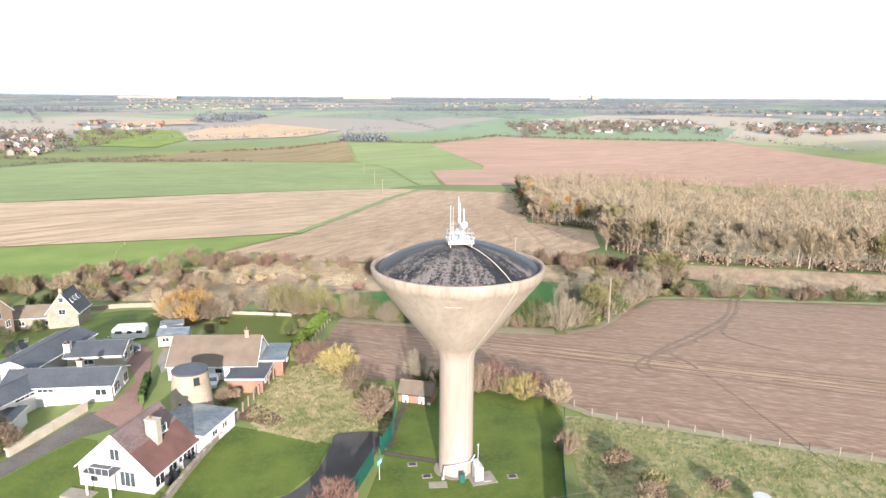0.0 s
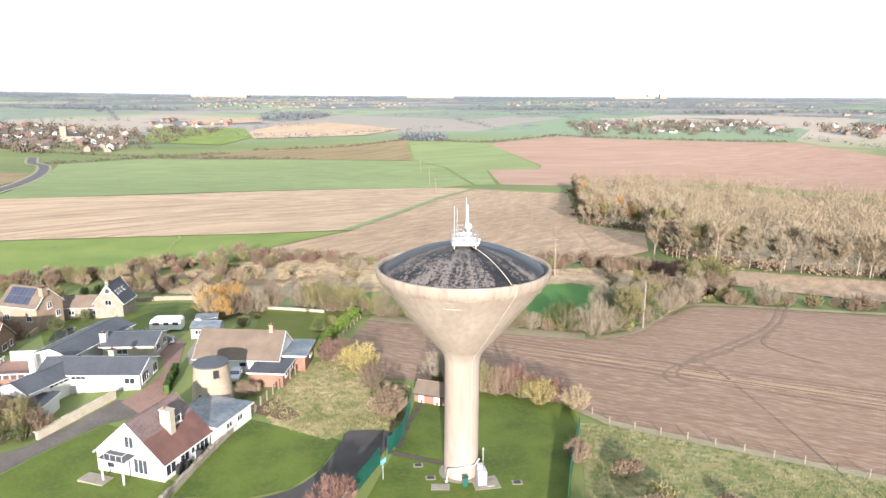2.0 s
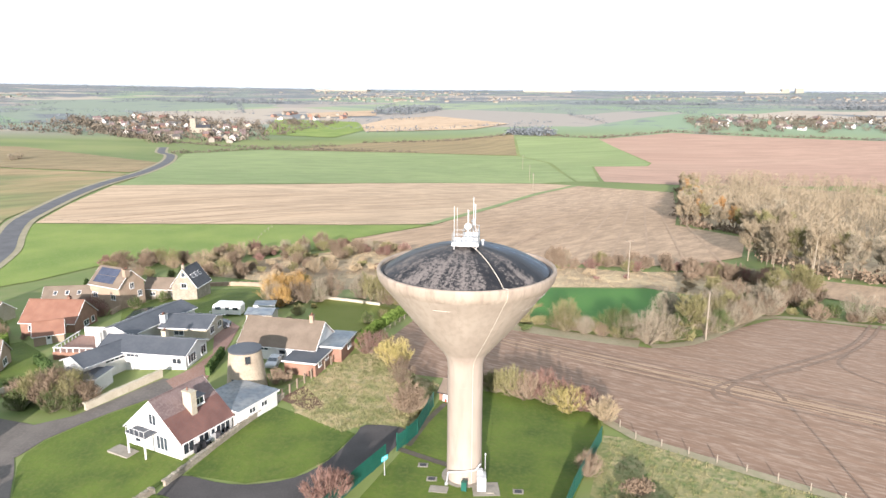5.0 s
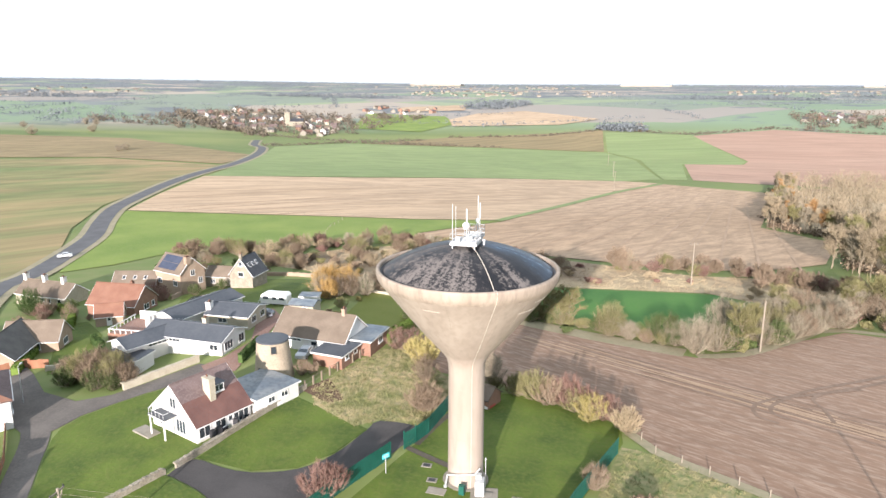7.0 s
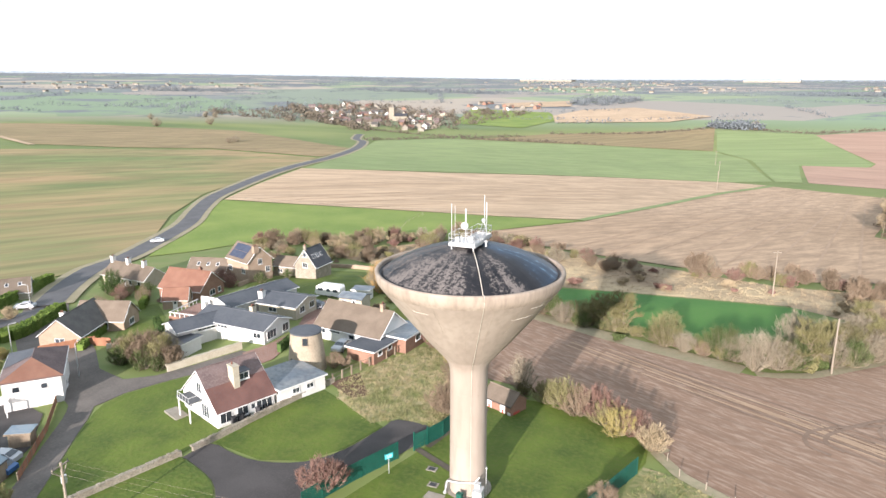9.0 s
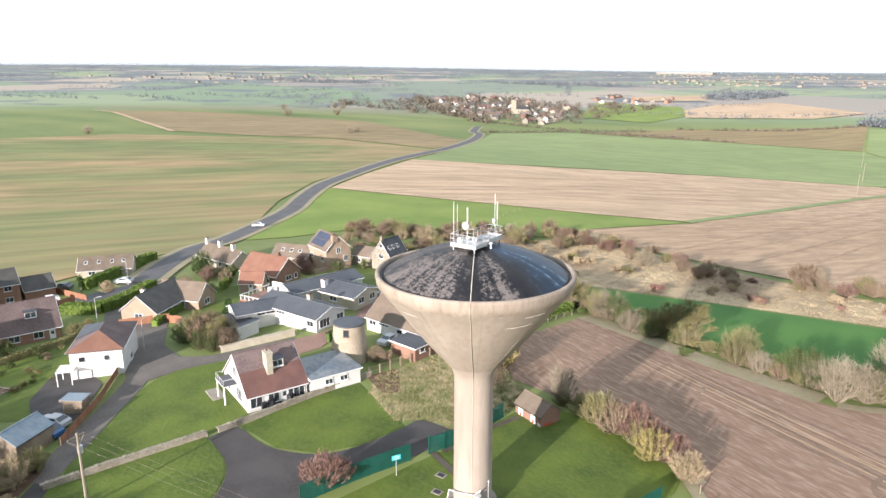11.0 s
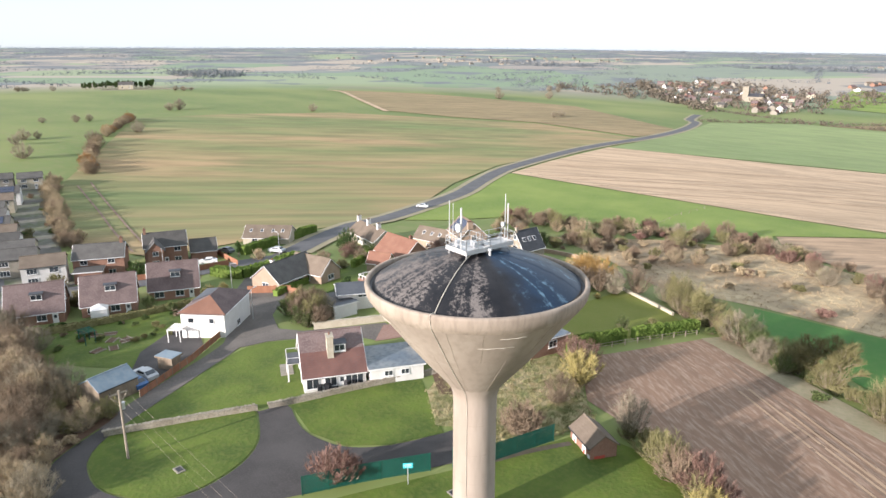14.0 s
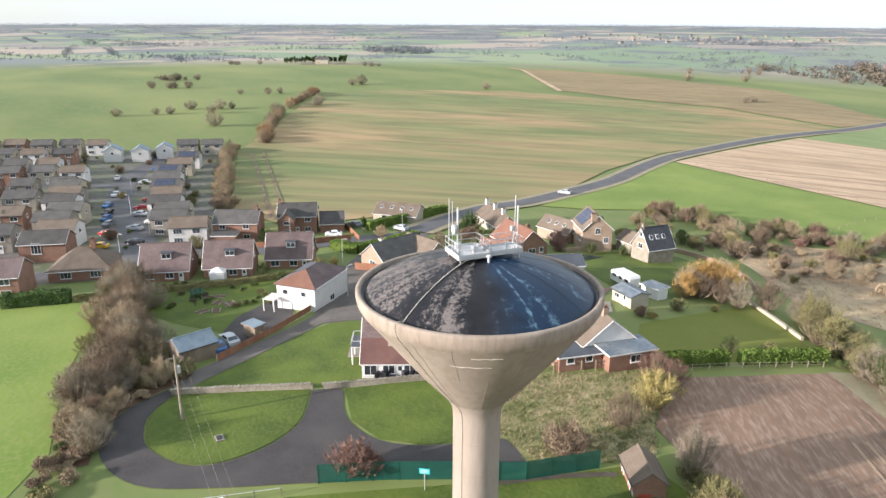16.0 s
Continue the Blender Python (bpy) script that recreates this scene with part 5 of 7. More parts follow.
# brown bungalow and extensions
house("bungalow", -35.3, 102.6, 2.0, 13.4, 8.0, 2.6, 5.8, "render", "tile_brown", "long bungalow with brown tiled roof and pale walls", wins=[("f", -5.2, 1.2, 1.6, 1.1), ("f", -2.6, 1.6, 2.4, 0.6), ("f", 3.4, 1.0, 1.6, 1.3), ("l", 0, 1, 1.6, 1.2), ("b", -3, 1, 1.8, 1.2), ("b", 2, 1, 1.8, 1.2)], doors=[("f", 1.0, 2.0, 2.1)], chimneys=[(4.6, 0, 1.0, 0.6, "buff_brick")], z=1.7)
flat_block("brick_garage", -29.0, 97.4, 1.0, 5.2, 6.2, 2.1, "brick", "felt", "orange brick garage with grey flat roof", wins=[("r", -1.5, 1.2, 1.1, 0.9), ("r", 1.2, 1.2, 1.1, 0.9)], z=1.6, category="garage")
flat_block("rear_extension", -27.2, 104.2, 4, 4.2, 7.0, 2.4, "brick", "felt_blue", "brick rear extension with pale flat roof", wins=[("r", 0.5, 1.0, 1.6, 1.1)], z=1.6, category="extension")

# long white house with grey roofs: wings round a court
LW = "white house wing with shallow grey felt roof"
house("long_house", -55.2, 94.5, 6, 15.0, 6.8, 3.0, 4.2, "render", "felt", "long white single-storey house with shallow grey roof", wins=[("f", -1.5, 1.9, 2.2, 0.6), ("r", -1.5, 0.9, 2.4, 1.5), ("r", 2.2, 0.9, 1.6, 1.5), ("f", 6.0, 1.2, 1.6, 1.0)], chimneys=[(2.0, 0.5, 1.2, 0.75, "cream_stone")], over=0.5, z=1.1)
house("front_wing", -60.6, 90.2, 74, 11, 5.2, 2.9, 3.9, "render", "felt", "white front wing with grey felt roof", wins=[("f", 0, 1.9, 4.0, 0.5), ("b", 0, 1.0, 2.5, 1.2)], over=0.5, z=1.0)
house("rear_block", -55.9, 106.4, 10, 8.2, 7.0, 2.9, 3.9, "cream_stone", "felt", "cream stone block with dark grey shallow roof", wins=[("f", -1, 1.2, 1.8, 0.9), ("r", -1.5, 1.1, 1.6, 1.2), ("r", 1.8, 1.1, 1.6, 1.2)], over=0.6, z=1.2, chimneys=[(-4.2, -2.2, 1.3, 0.9, "render")])
house("rear_wing", -64.6, 106.2, 84, 16, 6.4, 2.9, 3.9, "render", "felt", "white rear wing with long dark grey roof", wins=[("b", 0, 1.0, 2.0, 1.2), ("b", 5, 1.0, 2.0, 1.2), ("r", 0, 1.0, 2.0, 1.4)], over=0.5, z=0.9)
flat_block("carport", -60.2, 83.9, 8, 5.6, 4.2, 2.2, "dark_trim", "slate", "dark open carport with slate-grey flat roof", z=0.45, category="carport")
flat_block("carport_store", -56.6, 84.2, 8, 0.8, 4.4, 2.4, "render", "felt", "white end wall of the carport", z=0.5, category="store")
ter = thing("terrace", -71.8, 99.6, 12, "raised brick terrace with white balustrade", "terrace", z=-0.6)
part("base", Geo().box(0, 0, -1.5, 9.5, 8.5, 2.5), M["brick"], ter)
part("paving", Geo().box(0, 0, 1.0, 9.3, 8.3, 0.05), M["block_paving"], ter)
for i in range(9):
    part("baluster", Geo().tube((-4.5 + i * 1.12, -4.1, 1.0), (-4.5 + i * 1.12, -4.1, 1.75), 0.12, 0.07, 8), M["render"], ter)
    if i < 8:
        part("baluster", Geo().tube((-4.6, -4.0 + i * 1.1, 1.0), (-4.6, -4.0 + i * 1.1, 1.75), 0.12, 0.07, 8), M["render"], ter)
part("handrail", Geo().box(0, -4.1, 1.75, 9.4, 0.2, 0.12).box(-4.6, 0, 1.75, 0.2, 8.3, 0.12), M["render"], ter)
part("back_wall", Geo().box(0.5, 3.9, 1.0, 8.0, 0.3, 1.7), M["render"], ter)
part("chimney", Geo().box(3.4, -3.6, 0.2, 0.9, 0.9, 4.4), M["render"], ter, "white rendered outdoor chimney")
pond = sheet("pond", [(-80.7, 118.6), (-83.8, 125.2), (-81.5, 128.6), (-76.6, 119.9), (-77.1, 115.4)], 0.12, M["water"], "small garden pond reflecting the sky", "water", step=4)

# barn houses beyond the curved wall
house("solar_house", -92.2, 130.6, -10, 9.2, 6.8, 4.2, 7.4, "buff_brick", "tile_brown", "buff brick house with solar panels on brown roof", wins=[("f", -3, 1, 1.4, 1.2), ("f", 2.6, 1, 1.4, 1.2), ("r", 0, 3.0, 1.2, 1.4), ("r", 2, 0.8, 1.2, 1.4)], chimneys=[(4.4, -1.0, 1.3, 1.0, "buff_brick")], solar=(-3.8, 3.0), z=-2.4)
house("low_barn", -102.0, 127.0, 24, 10.0, 6.0, 3.0, 5.4, "buff_brick", "tile_brown", "low brick barn with brown roof and rooflights", skylights=[("f", -2.5, 0.5), ("f", 0, 0.5), ("f", 2.5, 0.5)], wins=[("f", 0, 0.9, 1.2, 1.1), ("l", 0, 1.0, 1.2, 1.1)])
house("red_roof_house", -90.8, 112.0, 12, 11.0, 8.0, 2.9, 6.2, "brick", "tile_orange", "brick bungalow with bright red tiled roof", wins=[("f", -3, 0.9, 1.8, 1.2), ("f", 2.5, 0.9, 1.8, 1.2), ("r", 0, 0.9, 1.8, 1.2), ("r", 2.4, 0.9, 1.0, 1.2)], chimneys=[(2, 1, 1.1, 0.6, "brick")])
house("garden_store", -85.5, 104.0, 40, 5.0, 3.8, 2.3, 4.2, "buff_brick", "tile_orange", "small brick garden store with tiled gable roof", doors=[("f", 0)], category="outbuilding")
house("stone_range", -84.8, 139.0, 12, 10.0, 5.0, 2.8, 4.6, "stone", "tile_brown", "long low stone range with brown roof", wins=[("f", -3, 0.9, 1.2, 1.0), ("f", 2, 0.9, 1.2, 1.0)])
house("slate_house", -78.6, 138.6, 97, 6.6, 6.0, 1.7, 5.6, "stone", "slate", "stone cottage with steep dark slate roof and rooflights", skylights=[("f", -1.9, 0.5), ("f", -0.3, 0.5), ("f", 1.3, 0.5)], wins=[("l", 0, 1.0, 1.4, 1.2), ("l", 0, 3.6, 1.0, 1.1)], chimneys=[(-3.0, 0, 0.9, 0.5, "stone")], z=-1.2)
house("cream_cottage", -116.8, 115.5, 5, 14.5, 6.6, 2.6, 5.0, "cream_stone", "tile_brown", "cream stone cottage row with three chimneys", wins=[("f", u, z_, 1.1, 1.1) for u in (-5, -1.5, 2.5, 5.5) for z_ in (0.9,)], doors=[("f", 0.6)], chimneys=[(-7, 0, 1.3, 0.8, "render"), (-1.5, 0, 1.3, 0.8, "render"), (4.0, 0, 1.3, 0.8, "render")])
house("rooflight_bungalow", -134.0, 92.5, 58, 12.5, 8.0, 2.2, 4.6, "cream_stone", "tile_brown", "bungalow with brown roof and four rooflights", skylights=[("f", -4.5, 0.45), ("f", -1.5, 0.45), ("f", 1.5, 0.45), ("f", 4.2, 0.45)], wins=[("f", -3, 0.9, 1.6, 1.2), ("f", 2, 0.9, 2.2, 1.2), ("l", 0, 1.0, 1.4, 1.1)])
house("grey_bungalow", -86.2, 82.8, 119, 12.0, 7.6, 2.7, 5.7, "buff_brick", "tile_grey", "bungalow with grey tiled roof and brick gable", wins=[("l", 0, 0.9, 1.8, 1.2), ("f", -4, 0.9, 1.4, 1.2), ("f", 0, 0.9, 1.6, 1.2), ("f", 3.5, 0.9, 1.4, 1.2)], chimneys=[(-3, 0.8, 0.9, 0.6, "render")])
house("cross_wing", -86.5, 88.8, 29, 9.5, 6.0, 2.7, 5.4, "buff_brick", "tile_brown", "brown-roofed brick cross wing", wins=[("r", 0, 0.9, 1.8, 1.2), ("f", 1, 0.9, 1.4, 1.2)])

# hipped white house by the lane
house("hipped_house", -66.4, 64.6, 146, 11.5, 7.4, 5.3, 6.9, "render", "tile_plum", "white rendered house with hipped roof of mixed tiles", hip=True, wins=[("l", -2.0, 3.4, 1.0, 0.9), ("l", 1.5, 3.4, 0.9, 0.9), ("b", -3, 2.6, 1.0, 1.0), ("b", 1, 2.6, 1.0, 1.0), ("b", 4, 2.6, 1.0, 1.0), ("f", 0, 1, 1.5, 1.1)], doors=[("b", -1)], z=-1.3)
hr = Geo().add([(-6.12, -4.07, 5.19), (-6.12, 4.07, 5.19), (-2.05, 0.0, 6.97)], [(0, 2, 1)])
part("front_hip", hr, M["tile_orange"], bpy.data.objects["hipped_house"], "orange-red tiled front hip")
part("rear_slates", Geo().add([(-1.2, 0.08, 6.945), (1.9, 0.08, 6.945), (6.02, 4.03, 5.24), (-0.6, 4.03, 5.24)], [(0, 1, 2, 3)]), M["felt"], bpy.data.objects["hipped_house"], "grey slated rear slope")
pg = thing("veranda", -63.4, 57.6, 146, "white slatted veranda beside the house", "veranda", z=-0.8)
for sx in (-1.4, 1.4):
    for sy in (-1, 1):
        part("post", Geo().box(sx, sy, 0, 0.12, 0.12, 2.3), M["plastic_white"], pg)
for i in range(7):
    part("slat", Geo().box(-1.4 + i * 0.47, 0, 2.3, 0.1, 2.4, 0.1), M["plastic_white"], pg)
sh = house("blue_shed", -46.2, 46.2, -62, 5.6, 4.4, 2.5, 3.7, "timber", "shed_roof", "timber shed with blue sheet metal roof", trim=False, over=0.15, category="shed")
gb = thing("garden_arbour", -71, 44.5, 20, "green painted garden arbour frame", "arbour")
for sx in (-1.2, 1.2):
    for sy in (-0.8, 0.8):
        part("post", Geo().box(sx, sy, 0, 0.12, 0.12, 2.2), M["green_steel"], gb)
for i in range(5):
    part("beam", Geo().box(-1.2 + 0.6 * i, 0, 2.2, 0.1, 2.2, 0.12), M["green_steel"], gb)
for i in range(7):
    bx, by = -70 + 3.2 * math.cos(i * 1.3) * 1.4, 48 + 2.6 * math.sin(i * 2.1)
    bd = thing("planting_bed", bx, by, 25 * i, "brown earth bed edged with stones", "flower bed")
    part("soil", Geo().box(0, 0, -0.2, 2.0, 1.2, 0.35), M["soil"], bd)
    part("edging", Geo().box(0, -0.65, -0.2, 2.1, 0.15, 0.45).box(0, 0.65, -0.2, 2.1, 0.15, 0.45), M["stone"], bd)

# brick pump hut in the compound
hut = house("brick_hut", -3.6, 94.0, -13, 4.9, 3.3, 2.3, 3.5, "brick", "tile_brown", "small brown brick hut with tiled roof", over=0.25, z=0.25, trim=False, category="hut")
for u in (-1.4, 1.0):
    dr = place(Geo().box(0, 0, 0, 0.85, 0.06, 1.95).mesh("door", M["plastic_white"]), "door", hut, wall_spot(4.9, 3.3, "f", u, 0.1))
    place(Geo().box(0.05, -0.04, 0.35, 0.32, 0.02, 0.75).mesh("door_panel", M["red_paint"]), "door_panel", dr, Matrix())
place(Geo().box(0, 0, 0, 0.5, 0.05, 0.7).mesh("hatch", M["plastic_white"]), "hatch", hut, wall_spot(4.9, 3.3, "f", 2.1, 0.4))
place(Geo().box(0, 0, 0, 1.3, 0.05, 0.7).mesh("red_panel", M["red_paint"]), "red_panel", hut, wall_spot(4.9, 3.3, "r", -0.5, 0.3))
place(Geo().box(0, -0.3, 0, 1.8, 0.8, 0.16).mesh("doorstep", M["plastic_white"]), "doorstep", hut, wall_spot(4.9, 3.3, "r", 0.0, 0.0))

# dormer houses in a row, brick houses behind, estate
GD = "row of dormer houses"
DW = [("f", -2.8, 0.9, 1.8, 1.2), ("f", 1.0, 0.9, 1.6, 1.2), ("b", -2, 0.9, 1.6, 1.2), ("r", 0, 3.4, 1.0, 1.0)]
for (hx, hy, hz_, rf) in ((-90.5, 37.4, 83, "tile_plum"), (-89.5, 49.5, 82, "tile_plum"), (-93.0, 61.6, 80, "tile_plum")):
    house("dormer_house", hx, hy, hz_, 9.4, 8.0, 2.7, 7.0, "brick", rf, "brick dormer house with plum-brown tiled roof", wins=DW, doors=[("f", 3.2)], dormers=[("f", 0.4, 2.0)], group=GD)
cons = thing("conservatory", -84.2, 47.2, 82, "white garden conservatory behind a dormer house", "conservatory")
part("frame", Geo().box(0, 0, 0, 2.8, 2.4, 2.0), M["plastic_white"], cons)
part("roof", Geo().add([(-1.5, -1.3, 2.0), (1.5, -1.3, 2.0), (1.5, 1.3, 2.0), (-1.5, 1.3, 2.0), (0, 0, 2.9)], [(0, 1, 4), (1, 2, 4), (2, 3, 4), (3, 0, 4)]), M["plastic_white"], cons)
GB = "brick houses along the street"
B2 = [("f", u, z_, 1.5, 1.1) for u in (-3, 2.6) for z_ in (0.9, 3.4)]
house("brick_house", -121.0, 50.0, 78, 10.5, 8.0, 4.9, 7.2, "brick", "tile_grey", "two-storey orange brick house with grey roof", wins=B2, doors=[("f", 0)], chimneys=[(4.6, 0, 1.0, 0.6, "brick")], group=GB)
house("brick_house", -125.5, 64.5, 83, 9.6, 8.0, 4.9, 7.4, "brick", "tile_grey", "two-storey orange brick house with grey roof", wins=B2, doors=[("f", 0)], chimneys=[(-4.4, 0, 1.0, 0.6, "brick")], group=GB)
house("gable_wing", -121.0, 61.6, -7, 5.0, 3.6, 4.6, 6.4, "brick", "tile_grey", "brick gabled front wing with grey roof", wins=[("r", 0, 0.9, 1.5, 1.1), ("r", 0, 3.2, 1.3, 1.0)], trim=False)
house("brick_garage", -124.0, 73.0, 83, 6.0, 6.0, 2.7, 5.0, "brick", "tile_grey", "brick garage with dark grey tiled roof", category="garage")
flat_block("garden_extension", -114.5, 47.0, 78, 5.5, 4.0, 2.6, "brick", "tile_grey", "brick lean-to extension with grey roof", category="extension")
house("hip_bungalow", -96.6, 20.6, 88, 11.5, 9.5, 2.7, 6.0, "brick", "tile_brown", "brick bungalow with hipped brown roof", hip=True, wins=[("f", 3.0, 0.9, 2.0, 1.3), ("f", -2.5, 0.9, 2.0, 1.3)], chimneys=[(2, 0, 1.6, 0.8, "brick")])
house("gabled_house", -112.0, 9.6, 86, 9.5, 7.0, 4.6, 6.6, "brick", "tile_grey", "brick house with white framed gable window", wins=[("f", -1.2, 2.2, 2.0, 2.4)])
house("edge_house", -86.5, 8.6, 88, 8.6, 8.0, 4.8, 7.2, "brick", "tile_plum", "red brick house with bay windows", wins=[("f", -2, 0.9, 1.8, 1.3), ("f", -2, 3.2, 1.8, 1.2), ("f", 2, 0.9, 1.8, 1.3), ("f", 2, 3.2, 1.8, 1.2)], doors=[("f", 0)])
house("edge_house", -86.5, -3.6, 88, 8.6, 8.0, 4.8, 7.2, "brick", "tile_plum", "red brick house with bay windows", wins=[("f", -2, 0.9, 1.8, 1.3), ("f", -2, 3.2, 1.8, 1.2), ("f", 2, 0.9, 1.8, 1.3), ("f", 2, 3.2, 1.8, 1.2)], doors=[("f", 0)])
GE = "white and grey estate houses"


def estate_house(x, y, rz, roof="tile_grey", wall="render", L=8.6, W=7.2, eave=4.7, ridge=6.3, solar=None):
    return house("estate_house", x, y, rz, L, W, eave, ridge, wall, roof, "pale two-storey estate house with low-pitched grey roof", wins=[("f", -2.2, 0.8, 2.0, 1.3), ("f", -2.2, 3.0, 2.0, 1.2), ("f", 2.0, 3.0, 1.8, 1.2), ("r", 0, 3.0, 1.0, 1.0)], doors=[("f", 1.8)], group=GE, solar=solar, trim=False)


EST = [(-120, 38.6, 86), (-131, 33, 84), (-141.5, 32.5, 84), (-153, 29, 84), (-166, 28, 84), (-180, 26, 84), (-194, 24.5, 84), (-208, 23.5, 84), (-222, 25.5, 86), (-236, 27, 86), (-266, 24, 88), (-265.5, 34, 88),
       (-124.5, 9.0, 84), (-136, 5.0, 84), (-148, 5.0, 84), (-160, 0.5, 84), (-172, -1.0, 84), (-184.5, -4.0, 84)]
for i, (ex, ey, ez) in enumerate(EST):
    estate_house(ex, ey, ez, roof="tile_grey" if i % 4 else "tile_brown", wall=("render", "slab", "cream_stone")[i % 3], solar=(-3.4, 3.4) if i in (5, 7, 9) else None)
for i, (ex, ey) in enumerate([(-252, -3.5), (-251, 7), (-257, 15.5)]):
    estate_house(ex, ey, 2, roof="shed_roof", L=6.5, W=6.5, eave=4.6, ridge=6.6)
for r_, (rx, y0, y1, n_) in enumerate([(-189, -28, -6, 3), (-211, -58, -8, 6), (-226, -60, -20, 5), (-247, -62, -20, 5), (-268, -64, -12, 6), (-168, -40, -12, 3), (-146, -42, -8, 4), (-124, -40, -4, 4)]):
    for i in range(n_):
        estate_house(rx + (i % 2) * 1.2, y0 + (y1 - y0) * i / max(1, n_ - 1), 88, L=(y1 - y0) / n_ * 0.92, roof="tile_brown" if (i + r_) % 3 == 0 else "tile_grey", wall="brick" if (i + 2 * r_) % 5 == 0 else ("render", "slab", "cream_stone")[(i + r_) % 3])


# ---------------- vehicles ----------------
def car(x, y, rz, paint, label, group="parked cars", lift=0.1, L=4.2, Wd=1.75):
    key = ("car", paint)
    if key not in CACHE:
        pf = [(-2.1, 0.35), (-2.1, 0.8), (-1.95, 0.95), (-1.1, 1.02), (-0.45, 1.45), (0.95, 1.48), (1.75, 1.05), (2.08, 0.9), (2.1, 0.35)]
        g = Geo()
        n = len(pf)
        for s in (-1, 1):
            g.v += [(a, s * (0.86 if b < 1.1 else 0.68), b) for a, b in pf]
        g.f += [tuple(range(n - 1, -1, -1))[::-1], tuple(range(n, 2 * n))[::-1]] + [(i, n + i, n + (i + 1) % n, (i + 1) % n) for i in range(n)]
        gl = Geo().add([(-1.06, -0.77, 1.05), (-0.48, -0.66, 1.4), (-0.48, 0.66, 1.4), (-1.06, 0.77, 1.05)], [(0, 1, 2, 3)])
        gl.v = [(a - 0.02, b, c + 0.02) for a, b, c in gl.v]
        bk = Geo().add([(1.0, -0.64, 1.42), (1.68, -0.74, 1.1), (1.68, 0.74, 1.1), (1.0, 0.64, 1.42)], [(0, 1, 2, 3)])
        bk.v = [(a + 0.02, b, c + 0.03) for a, b, c in bk.v]
        sd = Geo()
        for s in (-1, 1):
            sd.add([(-0.85, s * 0.85, 1.06), (-0.42, s * 0.72, 1.38), (0.9, s * 0.72, 1.4), (1.5, s * 0.84, 1.08)], [(0, 1, 2, 3)])
        CACHE[key] = (g.mesh("body", M["car_" + paint]), gl.mesh("windscreen", M["glass"]), bk.mesh("rear_window", M["glass"]), sd.mesh("side_windows", M["glass"]), Geo().tube((0, -0.1, 0), (0, 0.1, 0), 0.31, n=14).mesh("wheel", M["rubber"]), Geo().tube((0, -0.11, 0), (0, 0.11, 0), 0.17, n=10).mesh("rim", M["galv"]))
    c = thing("car", x, y, rz, label, "car", group, land(x, y) + lift)
    ms = CACHE[key]
    for nm, me in zip(("body", "windscreen", "rear_window", "side_windows"), ms[:4]):
        place(me, nm, c, Matrix())
    for wx in (-1.3, 1.3):
        for wy in (-0.8, 0.8):
            w = place(ms[4], "wheel", c, pose(wx, wy, 0.31))
            place(ms[5], "rim", w, Matrix())
    return c


CARS = [(-34.4, 96.4, 100, "silver"), (-53.8, 111.2, 20, "grey"), (-49.6, 51.0, 25, "silver"), (-47.4, 49.4, 25, "blue"), (-159, 153, 48, "silver"), (-116, 72.5, 80, "white"), (-126, 79, 30, "grey"), (-119, 90, 40, "silver"),
        (-120, 25.8, 70, "black"), (-136, 23.2, 60, "silver"), (-143, 26.5, 80, "white"), (-150, 13.5, 165, "blue"), (-158, 12.3, 165, "black"), (-168.5, 10.2, 168, "blue"), (-142.7, 15.6, 160, "grey"), (-185, 9.4, 172, "white"), (-163, 20.5, 90, "red"), (-131, 17.5, 60, "red"), (-118, 18.5, 75, "yellow"), (-175, 21, 80, "red"), (-205, 15, 80, "silver"), (-214, 4.5, 5, "white"), (-230, 16, 80, "blue"), (-154, 21.5, 70, "silver")]
for cx, cy, cr, cp in CARS:
    car(cx, cy, cr, cp, f"{cp} hatchback car standing on the tarmac", lift=0.42 if cx < -150 and cy > 100 else 0.13)

cv = thing("caravan", -57.6, 120.6, 8, "white touring caravan parked on the lawn", "caravan")
g = Geo()
pf = [(-2.9, 0.5), (-3.0, 1.3), (-2.7, 2.3), (-2.2, 2.6), (2.6, 2.65), (2.95, 2.2), (2.95, 0.5)]
n_ = len(pf)
for s in (-1, 1):
    g.v += [(a, s * 1.15, b) for a, b in pf]
g.f += [tuple(range(n_)), tuple(range(2 * n_ - 1, n_ - 1, -1))] + [(i, n_ + i, n_ + (i + 1) % n_, (i + 1) % n_) for i in range(n_)]
part("body", g, M["plastic_white"], cv)
for wx, w in ((-1.7, 1.2), (0.2, 0.9), (1.9, 1.1)):
    part("window", Geo().box(wx, -1.16, 1.4, w, 0.03, 0.6), M["glass"], cv)
part("door", Geo().box(1.05, -1.16, 0.6, 0.6, 0.03, 1.8), M["plastic_white"], cv)
for s in (-1.0, 1.0):
    part("wheel", Geo().tube((0.2, s - 0.1, 0.33), (0.2, s + 0.1, 0.33), 0.33, n=14), M["rubber"], cv)
part("drawbar", Geo().tube((-2.9, 0, 0.5), (-4.1, 0, 0.5), 0.05), M["galv"], cv)
part("jockey_wheel", Geo().tube((-4.0, 0, 0), (-4.0, 0, 0.6), 0.05), M["galv"], cv)
house("garden_shed", -47.6, 116.2, 10, 5.0, 3.6, 2.3, 2.8, "cream_stone", "felt_blue", "low garden outbuilding with blue-grey roof", trim=False, category="shed", doors=[("f", 0.8)], wins=[("f", -1.2, 0.9, 1.2, 0.8)])
flat_block("green_house", -50.5, 122.5, 20, 3.6, 2.6, 2.0, "plastic_white", "felt_blue", "small pale glasshouse in the garden", category="greenhouse")
